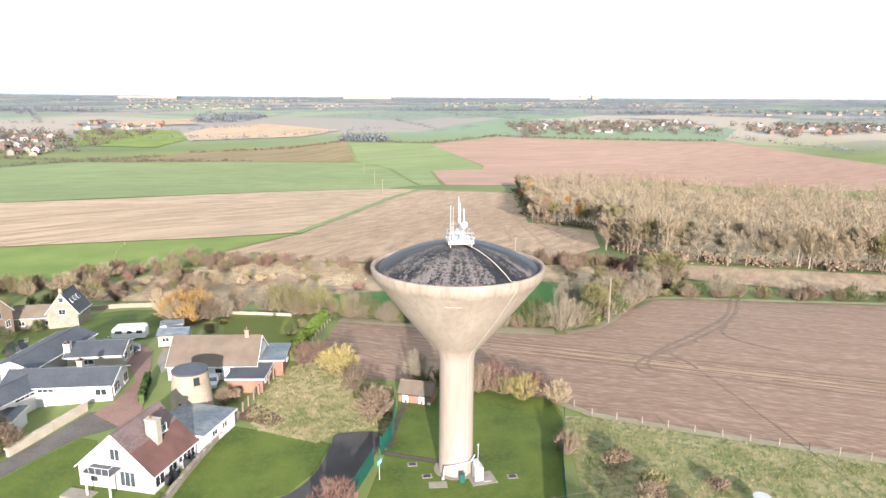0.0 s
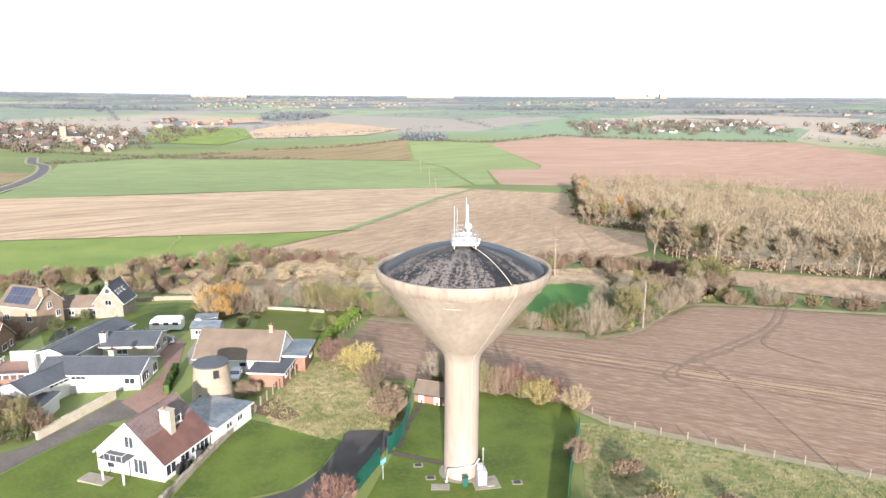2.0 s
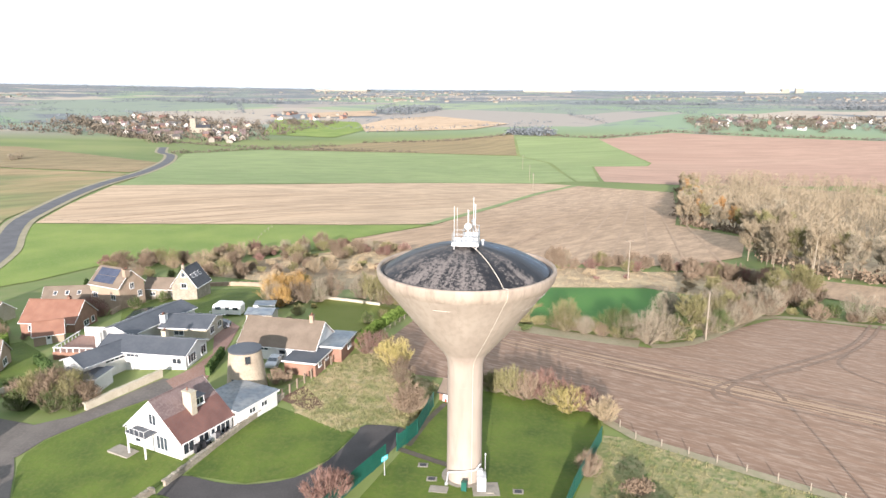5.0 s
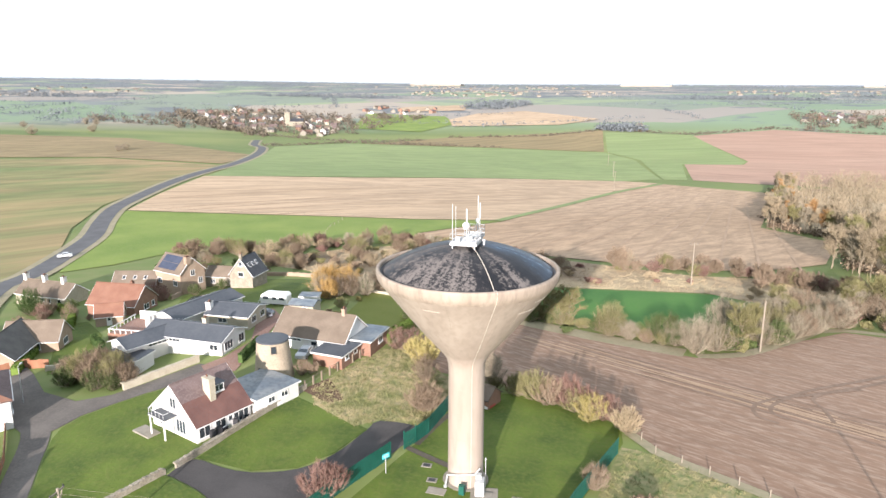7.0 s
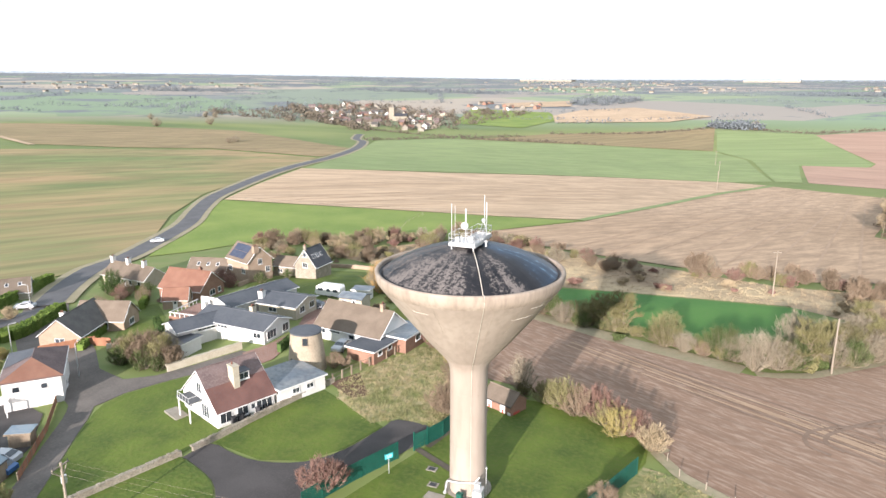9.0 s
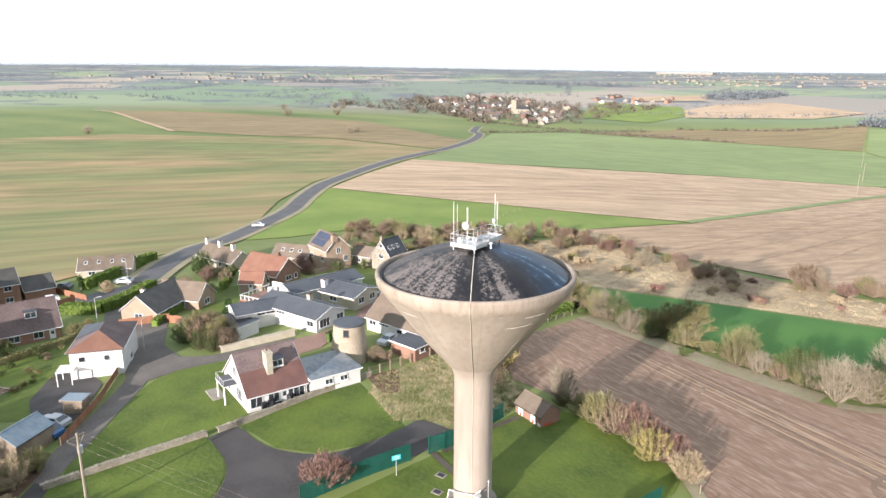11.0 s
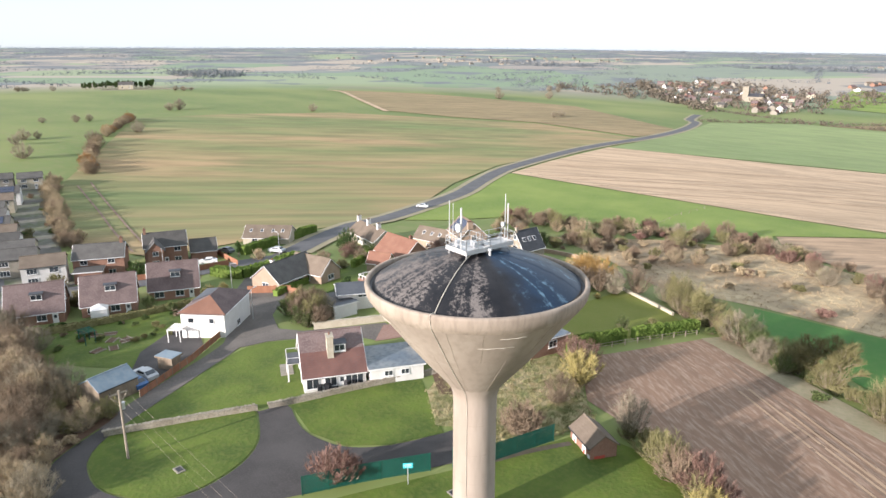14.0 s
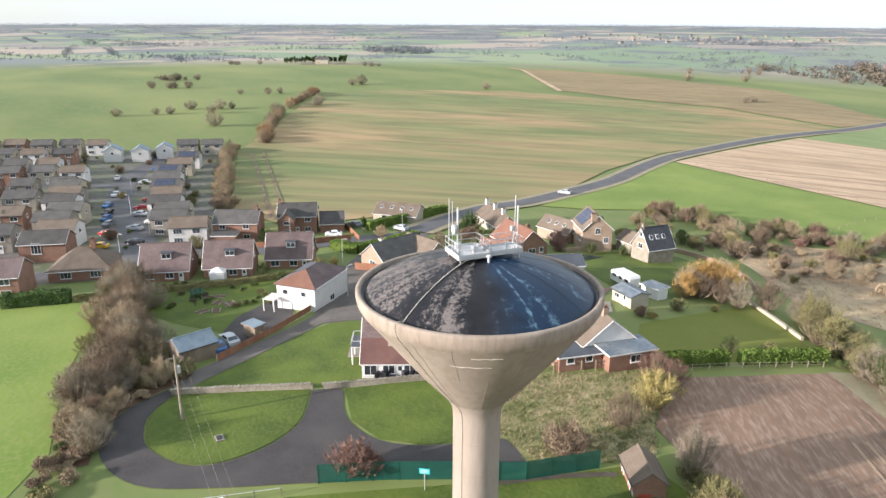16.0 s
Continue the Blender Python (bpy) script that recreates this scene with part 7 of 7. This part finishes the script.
# gardens
for k, x, y, s in [("bare_red", -91, 122, 0.75), ("bare_red", -94, 122.5, 0.7), ("shrub_red", -88.5, 121, 0.8), ("cone_dark", -112, 143, 0.7), ("shrub_green", -85, 127, 0.7), ("shrub_green", -83, 134, 0.6), ("leafy_dark", -113, 107, 1.1), ("leafy_dark", -110.5, 105.5, 0.9), ("shrub_brown", -106.5, 106, 1.0), ("bare_red", -104, 103, 0.6), ("cone_dark", -119.5, 80.5, 0.8), ("shrub_olive", -112.5, 40.5, 0.9), ("leafy_dark", -113.5, 56.6, 0.8), ("cone_dark", -117.5, 55.5, 0.6), ("shrub_green", -85.5, 55.8, 0.7), ("leafy_olive", -95, 43.5, 0.7), ("shrub_olive", -86, 67, 0.7), ("shrub_yellow", -88, 70, 0.6), ("shrub_green", -79, 66.5, 0.6), ("shrub_green", -81, 59, 0.55), ("bare_brown", -101, 96, 0.6), ("cone_dark", -143, -9, 1.1), ("cone_dark", -126, -3, 1.2), ("leafy_green", -108, -6, 1.0), ("shrub_tan", -98, 66, 0.8), ("shrub_tan", -114, 84, 0.8), ("bare_brown", -97, 104, 0.6), ("low_green", -73, 84, 1.0), ("low_dark", -62.5, 94, 0.001)][:-1]:
    plant(k, x, y, s, category="tree" if k[0] in "bc" else "shrub", group="garden trees")
for i in range(40):
    x, y = rnd.uniform(-84, -66), rnd.uniform(36, 66)
    plant(rnd.choice(["low_green", "low_brown", "low_dark", "low_olive"]), x, y, rnd.uniform(0.3, 0.6), category="shrub", group="garden shrubs")
for i in range(40):
    x, y = rnd.uniform(-104, -70), rnd.uniform(96, 160)
    if inside(x, y, [(-98, 106), (-83, 106), (-83, 118), (-98, 118)]) or inside(x, y, [(-98, 125), (-83, 125), (-83, 138), (-98, 138)]) or x > -86:
        continue
    plant(rnd.choice(["low_green", "low_brown", "shrub_olive", "low_red", "shrub_green"]), x, y, rnd.uniform(0.5, 0.9), category="shrub", group="garden shrubs")
for i, (x, y, a) in enumerate(along([(-152, 45), (-185, 42), (-222, 40.5), (-258, 40), (-275, 43)], 3.2)):
    plant(rnd.choice(["bare_tan", "shrub_tan", "bare_brown"]), x + rnd.gauss(0, 1), y + rnd.gauss(0, 1.2), rnd.uniform(0.7, 1.0), group="field hedge")
for i in range(60):
    x = rnd.uniform(-265, -115)
    y = rnd.uniform(-50, 40)
    plant(rnd.choice(["low_green", "low_dark", "shrub_brown", "shrub_olive", "low_brown"]), x, y, rnd.uniform(0.5, 0.9), category="shrub", group="estate shrubs")


def hedge(line, height, width, material, label, dense=60):
    """A clipped hedge: small leaves all over a solid twiggy core."""
    rnd_ = random.Random(hash_of(label) + int(line[0][0]))
    hd = thing("hedge", 0, 0, 0, label, "hedge", z=0)
    core, lv = Geo(), Geo()
    pts = smooth(line, 1.5)
    for (x, y), (x1, y1) in zip(pts, pts[1:]):
        d_, a = math.hypot(x1 - x, y1 - y), math.atan2(y1 - y, x1 - x)
        z, hh = land((x + x1) / 2, (y + y1) / 2), height * rnd_.uniform(0.93, 1.05)
        core.box((x + x1) / 2, (y + y1) / 2, z - 0.2, d_ + 0.1, width * 0.86, hh + 0.1, a)
        for i in range(int(dense * d_)):
            u, f = rnd_.uniform(-0.5, 0.5) * d_, rnd_.random()
            v_, w_ = (rnd_.choice((-0.5, 0.5)) * width, rnd_.uniform(0, hh)) if f < 0.6 else (rnd_.uniform(-0.5, 0.5) * width, hh)
            p = Vector(((x + x1) / 2 + math.cos(a) * u - math.sin(a) * v_, (y + y1) / 2 + math.sin(a) * u + math.cos(a) * v_, z + w_))
            n1 = Vector((rnd_.gauss(0, 1), rnd_.gauss(0, 1), rnd_.gauss(0, 1))).normalized() * 0.16
            n2 = n1.cross(Vector((rnd_.gauss(0, 1), rnd_.gauss(0, 1), rnd_.gauss(0, 1)))).normalized() * 0.13
            lv.add([p - n1, p + n2, p + n1 * 1.2, p - n2], [(0, 1, 2, 3)])
    part("core", core, material, hd)
    part("leaves", lv, material, hd)
    return hd


hedge([(-25.3, 107.6), (-24.9, 119)], 1.9, 1.5, M["tw_hedge"], "clipped green garden hedge beside the lawn", dense=130)
hedge([(-24.8, 121), (-24.2, 135)], 1.9, 1.5, M["tw_hedge"], "long clipped green hedge beside the lawn", dense=130)
hedge([(-104.5, 71.5), (-98, 76.5), (-102, 84), (-108.3, 92)], 2.2, 2.4, M["tw_hedge"], "thick bright green hedge by the street")
hedge([(-121, 82), (-130, 94), (-139, 107)], 2.4, 2.0, M["tw_hedge"], "tall clipped hedge before the bungalow")
hedge([(-78.5, 11), (-78.5, 22)], 2.4, 2.6, M["tw_dark"], "dark green garden hedge along the paddock")
hedge([(-78, 22.5), (-79, 30), (-80, 45), (-81.5, 57), (-84, 68)], 1.2, 0.9, M["tw_olive"], "low mixed hedge behind the dormer houses")
hedge([(-42.6, 90.5), (-45.0, 98.5)], 1.5, 0.8, M["tw_dark"], "dark clipped hedge beside the paved drive")
hedge([(-66, 84), (-71, 89), (-77.5, 93)], 1.6, 1.2, M["tw_dark"], "dark green hedge below the terrace")
hedge([(-78, 78), (-84, 86), (-88, 95)], 1.4, 1.2, M["tw_hedge"], "green garden hedge beside the grey bungalow")
hedge([(-92, 100), (-99, 106), (-108, 110)], 1.6, 1.2, M["tw_hedge"], "green hedge around the cottage garden")
bf = thing("board_fence", 0, 0, 0, "orange-brown close-boarded garden fence", "fence", z=0)
for (x, y, a) in along([(-84, 74), (-80, 80), (-76, 81.5)], 1.8):
    part("panel", Geo().box(x + 0.9 * math.cos(a), y + 0.9 * math.sin(a), land(x, y) - 0.2, 1.8, 0.06, 1.8, a), M["timber_red"], bf)
for (x, y, a) in along([(-130, 76), (-112, 78), (-108, 60), (-111, 46)], 1.8):
    part("panel", Geo().box(x + 0.9 * math.cos(a), y + 0.9 * math.sin(a), land(x, y) - 0.2, 1.8, 0.06, 1.6, a), M["timber_red"], bf)

# the wood
WOOD = [(60, 545), (46, 325), (58, 320), (70, 298), (60, 232), (70, 212), (90, 205), (135, 194), (260, 158), (380, 300), (330, 465), (250, 530), (181, 585), (108, 605)]
sheet("woodland_floor", [(64, 540), (50, 328), (60, 323), (74, 300), (64, 234), (74, 215), (92, 208), (135, 198), (255, 164), (372, 300), (325, 460), (250, 522), (181, 578), (108, 598)], 0.3, M["scrub_ground"], "leaf-strewn brown floor of the wood", "woodland floor", step=25)
front = [p for p in along([(60, 545), (46, 330), (58, 322), (72, 298), (62, 234), (72, 214), (90, 207), (135, 196), (230, 170)], 4.6)]
made = 0
for i, (x, y, a) in enumerate(front):
    for dpt in (0, 5.5):
        px, py = x - math.sin(a) * -dpt + rnd.gauss(0, 1.3), y + math.cos(a) * dpt + rnd.gauss(0, 1.3)
        if y > 240 and x < 75:
            px = x + dpt + rnd.gauss(0, 1.2)
        plant(rnd.choice(["tall_wood", "tall_wood", "tall_grey", "tall_olive", "tall_rust" if y > 300 else "tall_wood"]), px, py, rnd.uniform(0.75, 1.05), group="woodland edge trees")
        made += 1
wd, cr = Geo(), Geo()
rnd = random.Random(21)
n_in = 0
while n_in < 1300:
    x, y = rnd.uniform(46, 380), rnd.uniform(158, 605)
    if not inside(x, y, WOOD):
        continue
    n_in += 1
    z, h = land(x, y), rnd.uniform(9.5, 14.5)
    wd.tube((x, y, z - 0.3), (x + rnd.gauss(0, 0.3), y, z + h * 0.8), 0.2, 0.08, 3, False)
    for j in range(110):
        a, r, u = rnd.uniform(0, 6.28), 3.4 * rnd.random() ** 0.5, rnd.random()
        p = Vector((x + math.cos(a) * r * (1.05 - u * 0.5), y + math.sin(a) * r * (1.05 - u * 0.5), z + h * (0.35 + 0.65 * u)))
        d = Vector((math.cos(a) * 0.5, math.sin(a) * 0.5, 1.0)).normalized() * rnd.uniform(0.8, 2.0)
        sd = Vector((rnd.gauss(0, 1), rnd.gauss(0, 1), 0.2)).normalized() * 0.14
        cr.add([p - sd, p + sd, p + d + Vector((rnd.gauss(0, 0.4), rnd.gauss(0, 0.4), 0))], [(0, 1, 2)])
under = [(x + rnd.gauss(2, 3), y + rnd.gauss(2, 3), rnd.uniform(0.6, 1.2)) for x, y, a in front for k in range(3)]
wood_ob = thing("woodland", 0, 0, 0, "dense bare winter wood of brown-grey trees", "woodland", z=0, kind="stuff")
tagged(part("trunks", wd, M["bark_pale"], wood_ob), kind="stuff")
tagged(part("crowns", cr, M["tw_wood"], wood_ob), kind="stuff")

UNDER_SPOTS = under
# lone field trees and hedgerows in the distance
for x, y, s in [(-384, 26, 0.9), (-505, 233, 0.9), (-700, 546, 1.0), (-699, 627, 1.2), (-690, 634, 1.1), (-424, 426, 0.8), (-418, 414, 0.8), (-300, 57, 0.9), (-378, 63, 1.0), (-607, 485, 1.3), (-604, 553, 1.2), (-550, 136, 1.2), (-414, 90, 1.0), (-339, 30, 1.1), (-545, 128, 1.0)]:
    plant("oak_grey", x, y, s, group="lone field trees")


FARM = (-868, 128)
house("farmhouse", FARM[0], FARM[1], 75, 16, 9, 5.0, 8.5, "cream_stone", "tile_grey", "far stone farmhouse among dark conifers", wins=[("f", -4, 1, 1.4, 1.4), ("f", 4, 1, 1.4, 1.4)], chimneys=[(6, 0, 1.2, 0.9, "stone")])
for i in range(26):
    plant("cone_dark", FARM[0] - 12 + rnd.gauss(0, 6), FARM[1] - 46 + i * 3.1, rnd.uniform(1.4, 2.3), group="farm conifers")
for line in ([(-850, 100), (-845, 150), (-838, 200)],):
    rubble_wall(line, 1.2, 0.6, "far field wall near the farm", M["stone"], name="field_wall", cap=False)


for x, y, a in along([(-286, 55), (-339, 60), (-380, 66)], 4.2) + along([(-402, 71), (-450, 84), (-488, 96)], 5.0):
    plant(rnd.choice(["bare_tan", "bare_brown", "shrub_brown", "bare_rust"]), x + rnd.gauss(0, 1), y + rnd.gauss(0, 1), rnd.uniform(0.8, 1.2), group="field hedge trees")
for cx, cy, k in ((-535, -19, 5), (-615, -16, 6), (-402, 26, 3), (-482, 57, 3), (-806, 183, 4), (-870, 27, 5), (-381, -14, 3)):
    for i in range(k):
        plant("oak_grey", cx + rnd.gauss(0, 3), cy + rnd.gauss(0, 9), rnd.uniform(0.6, 0.95), group="far field trees")


def clumps(name, spots, size, material, label, per=34):
    g = Geo()
    rr = random.Random(hash_of(name))
    for x, y, s in spots:
        z = land(x, y)
        for j in range(per):
            d = Vector((rr.gauss(0, 0.5), rr.gauss(0, 0.5), abs(rr.gauss(0.5, 0.35)))) * size * s
            p = Vector((x, y, z)) + d
            n1 = Vector((rr.gauss(0, 1), rr.gauss(0, 1), rr.gauss(0, 1))).normalized() * size * s * 0.22
            n2 = n1.cross(Vector((rr.gauss(0, 1), rr.gauss(0, 1), rr.gauss(0, 1)))).normalized() * size * s * 0.16
            g.add([p - n1, p + n2, p + n1, p - n2], [(0, 1, 2, 3)])
    return tagged(new(name, g.mesh(name, material)), label, "trees", kind="stuff")


clumps("wood_undergrowth", UNDER_SPOTS, 2.4, M["tw_brown"], "tangled brown undergrowth along the wood's edge")
rr = random.Random(5)
near_h = []
for line in ([(-370, 540), (-345, 610), (-330, 630), (-190, 680)], [(-580, 720), (-470, 655), (-400, 640), (-330, 640), (-280, 700)], [(-270, 740), (-180, 800), (-120, 885), (-20, 870), (70, 940), (340, 860)], [(-600, -20), (-640, -40)]):
    near_h += [(x + rr.gauss(0, 1.2), y + rr.gauss(0, 1.2), rr.uniform(0.5, 1.2)) for x, y, a in along(line, 3.2)]
clumps("far_hedgerow", near_h, 2.6, M["dark_wood"], "brown winter hedgerows between far fields")
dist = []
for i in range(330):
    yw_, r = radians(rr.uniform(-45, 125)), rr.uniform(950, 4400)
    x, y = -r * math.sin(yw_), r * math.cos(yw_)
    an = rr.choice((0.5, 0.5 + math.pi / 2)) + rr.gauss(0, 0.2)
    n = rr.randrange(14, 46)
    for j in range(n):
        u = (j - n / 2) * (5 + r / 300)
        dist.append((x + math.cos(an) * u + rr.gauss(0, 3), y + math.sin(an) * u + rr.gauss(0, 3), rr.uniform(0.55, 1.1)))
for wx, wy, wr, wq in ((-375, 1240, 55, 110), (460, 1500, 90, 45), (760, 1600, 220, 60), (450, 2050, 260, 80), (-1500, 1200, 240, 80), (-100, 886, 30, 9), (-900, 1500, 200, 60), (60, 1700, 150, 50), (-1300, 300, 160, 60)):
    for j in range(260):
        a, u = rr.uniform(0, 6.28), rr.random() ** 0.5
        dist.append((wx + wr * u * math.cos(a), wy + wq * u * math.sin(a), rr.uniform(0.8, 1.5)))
# grey-blue tone puts the air's haze into the tree colour
m_far_haze = mat("haze_toned_woods", (0.13, 0.15, 0.165), (0.17, 0.185, 0.195), scale=0.01, fine=0.08, bump=0.0, spec=0.0)
clumps("distant_trees", dist, 5.2, m_far_haze, "distant tree belts with haze painted into their colour", per=12)
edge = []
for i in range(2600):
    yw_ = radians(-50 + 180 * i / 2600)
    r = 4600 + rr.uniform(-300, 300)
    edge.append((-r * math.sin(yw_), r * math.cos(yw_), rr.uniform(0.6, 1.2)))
# skyline trees are coloured pale blue-grey in place of real haze
m_edge_haze = mat("hazed_horizon_woods", (0.24, 0.28, 0.34), (0.29, 0.33, 0.39), scale=0.003, fine=0.02, bump=0.0, spec=0.0)
clumps("horizon_trees", edge, 9.0, m_edge_haze, "wooded skyline, blue-grey from haze painted into its colour", per=12)


# ---------------- villages ----------------
def far_house(x, y, rz, L, W, h, wall, roof, group):
    key = ("far", round(L), round(W), round(h), wall, roof)
    if key not in CACHE:
        a, b, r = round(L) / 2, round(W) / 2, h + 2.4
        w = Geo().add([(-a, -b, -2), (a, -b, -2), (a, b, -2), (-a, b, -2), (-a, -b, h), (a, -b, h), (a, b, h), (-a, b, h), (-a, 0, r), (a, 0, r)], [(0, 1, 5, 4), (1, 2, 6, 9, 5), (2, 3, 7, 6), (3, 0, 4, 8, 7)])
        wn_ = Geo()
        for u in (-0.5, 0.5):
            for z in ((0.9, 3.2) if h > 4 else (0.9,)):
                wn_.box(u * a, -b - 0.02, z, 1.3, 0.06, 1.1).box(u * a, b + 0.02, z, 1.3, 0.06, 1.1)
        CACHE[key] = (w.mesh("wall", M[wall]), roof_mesh(2 * a, 2 * b, h, r, 0.3, False).mesh("roof", M[roof]), wn_.mesh("windows", M["glass"]))
    hs = thing("village_house", x, y, rz, "distant village house with tiled roof", "house", group)
    for nm, me in zip(("wall", "roof", "windows"), CACHE[key]):
        q = place(me, nm, hs, Matrix())
        if nm == "windows":
            tagged(q, kind="stuff")


rr = random.Random(11)
VILL = [(-763, 886), (-578, 712), (-454, 665), (-390, 680), (-500, 900), (-600, 960), (-740, 984)]
n_ = 0
spots = []
while n_ < 130:
    x, y = rr.uniform(-770, -390), rr.uniform(660, 990)
    if inside(x, y, VILL):
        far_house(x, y, rr.choice((20, 110)) + rr.gauss(0, 12), rr.uniform(6.5, 11), rr.uniform(5.5, 7), rr.choice((2.4, 3.2, 4.2)), rr.choice(("slab", "cream_stone", "brick", "slab", "render")), rr.choice(("tile_red", "tile_plum", "tile_grey", "tile_brown", "tile_plum")), "far village houses")
        n_ += 1
    if inside(x, y, VILL) or rr.random() < 0.2:
        spots.append((x + rr.gauss(0, 14), y + rr.gauss(0, 14), rr.uniform(0.8, 1.6)))
spots += [(rr.uniform(-760, -400), rr.uniform(670, 980), rr.uniform(0.8, 1.5)) for i in range(260)]
spots += [(x + rr.gauss(0, 8), y + rr.gauss(0, 8), rr.uniform(0.9, 1.6)) for x, y, a in along([(-440, 640), (-560, 700), (-700, 800), (-780, 880)], 7)]
spots += [(rr.uniform(100, 390), rr.uniform(935, 1125), rr.uniform(0.7, 1.4)) for i in range(190)] + [(rr.uniform(420, 630), rr.uniform(870, 1050), rr.uniform(0.7, 1.4)) for i in range(120)]
clumps("village_trees", spots, 4.6, M["dark_wood"], "brown winter trees among the village houses")
ch = thing("church", -520, 788, 20, "stone village church with square tower", "church")
part("tower", Geo().box(0, 0, -2, 7, 7, 19).box(0, 0, 17, 7.6, 7.6, 0.8), M["stone"], ch)
part("nave", Geo().box(12, 0, -2, 18, 8, 8), M["stone"], ch)
part("roof", Geo().add([(3, -4.4, 6), (21, -4.4, 6), (21, 4.4, 6), (3, 4.4, 6), (3, 0, 10), (21, 0, 10)], [(0, 1, 5, 4), (2, 3, 4, 5), (1, 2, 5), (3, 0, 4)]), M["slate"], ch)
for (x0, x1, y0, y1, n_) in ((110, 380, 960, 1120, 46), (430, 620, 880, 1040, 26), (-560, -420, 1000, 1130, 20), (-120, -70, 895, 925, 5), (600, 1100, 1400, 1800, 40), (-900, -300, 1700, 2300, 50), (0, 900, 2100, 2800, 60), (-2300, -1500, 900, 1700, 40)):
    for i in range(n_ if y0 < 1200 and x0 > -1000 else 0):
        far_house(rr.uniform(x0, x1), rr.uniform(y0, y1), rr.uniform(0, 180), rr.uniform(6, 12), rr.uniform(5, 7), rr.choice((2.4, 3.4)), rr.choice(("slab", "slab", "brick", "render")), rr.choice(("tile_plum", "tile_grey", "tile_brown")), "distant town houses")
tw_, tr_ = Geo(), Geo()
for (x0, x1, y0, y1, n_) in ((600, 1100, 1400, 1800, 40), (-900, -300, 1700, 2300, 60), (0, 900, 2100, 2800, 70), (-2300, -1500, 900, 1700, 50), (-1500, -600, 2600, 3400, 60)):
    for i in range(n_):
        x, y, a = rr.uniform(x0, x1), rr.uniform(y0, y1), rr.uniform(0, 3)
        w_ = rr.uniform(8, 14)
        tw_.box(x, y, land(x, y) - 1, w_, 7, 4.4, a)
        tr_.box(x, y, land(x, y) + 3.4, w_ + 0.4, 7.4, 1.4, a)
town = thing("distant_town", 0, 0, 0, "scattered pale houses of distant towns", "town", z=0, kind="stuff")
tagged(part("walls", tw_, M["slab"], town), kind="stuff")
tagged(part("roofs", tr_, M["tile_brown"], town), kind="stuff")
for (x, y, L, W, h) in ((-420, 3900, 260, 60, 9), (700, 4100, 180, 50, 8), (820, 4150, 40, 30, 24), (-1500, 3600, 300, 60, 9), (900, 4200, 40, 30, 26)):
    wh_ = thing("warehouse", x, y, 0, "pale distant warehouse on the horizon", "warehouse")
    part("wall", Geo().box(0, 0, -3, L, W, h + 3), M["slab"], wh_)
    part("roof", Geo().box(0, 0, h, L + 1, W + 1, 0.8), M["galv"], wh_)

# tussocks and brambles as loose stems
def stems(name, outline, count, height, material, label, seed, wid=0.03):
    rr_ = random.Random(seed)
    xs, ys = [p[0] for p in outline], [p[1] for p in outline]
    g = Geo()
    n = 0
    while n < count:
        x, y = rr_.uniform(min(xs), max(xs)), rr_.uniform(min(ys), max(ys))
        if not inside(x, y, outline):
            continue
        n += 1
        z = land(x, y)
        lean = Vector((rr_.gauss(0.15, 0.2), rr_.gauss(0.1, 0.2), 0))
        for j in range(7):
            px, py = x + rr_.gauss(0, 0.22), y + rr_.gauss(0, 0.22)
            h = height * rr_.uniform(0.5, 1.2)
            a = rr_.uniform(0, 6.28)
            dx, dy = math.cos(a) * wid, math.sin(a) * wid
            g.add([(px - dx, py - dy, z), (px + dx, py + dy, z), (px + lean.x * h + rr_.gauss(0, 0.15), py + lean.y * h + rr_.gauss(0, 0.15), z + h)], [(0, 1, 2)])
    return tagged(new(name, g.mesh(name, material)), label, "grass", kind="stuff")


by_name = {f[0]: f[4] for f in FIELDS}
stems("tall_grass", by_name["tussock_ground"], 2600, 0.32, M["tussock"], "clumps of tall bleached grass", 3, 0.06)
stems("rough_tufts", [(15.5, 55), (17.5, 88.5), (21, 88.5), (54, 75.5), (60, 55), (30, 50)], 3600, 0.3, M["rough_grass"], "rough green and brown grass tufts", 4, 0.05)
stems("scrub_grass", by_name["scrub_land"], 4200, 0.4, M["scrub_ground"], "dead straw-coloured grass on the rough land", 6, 0.05)
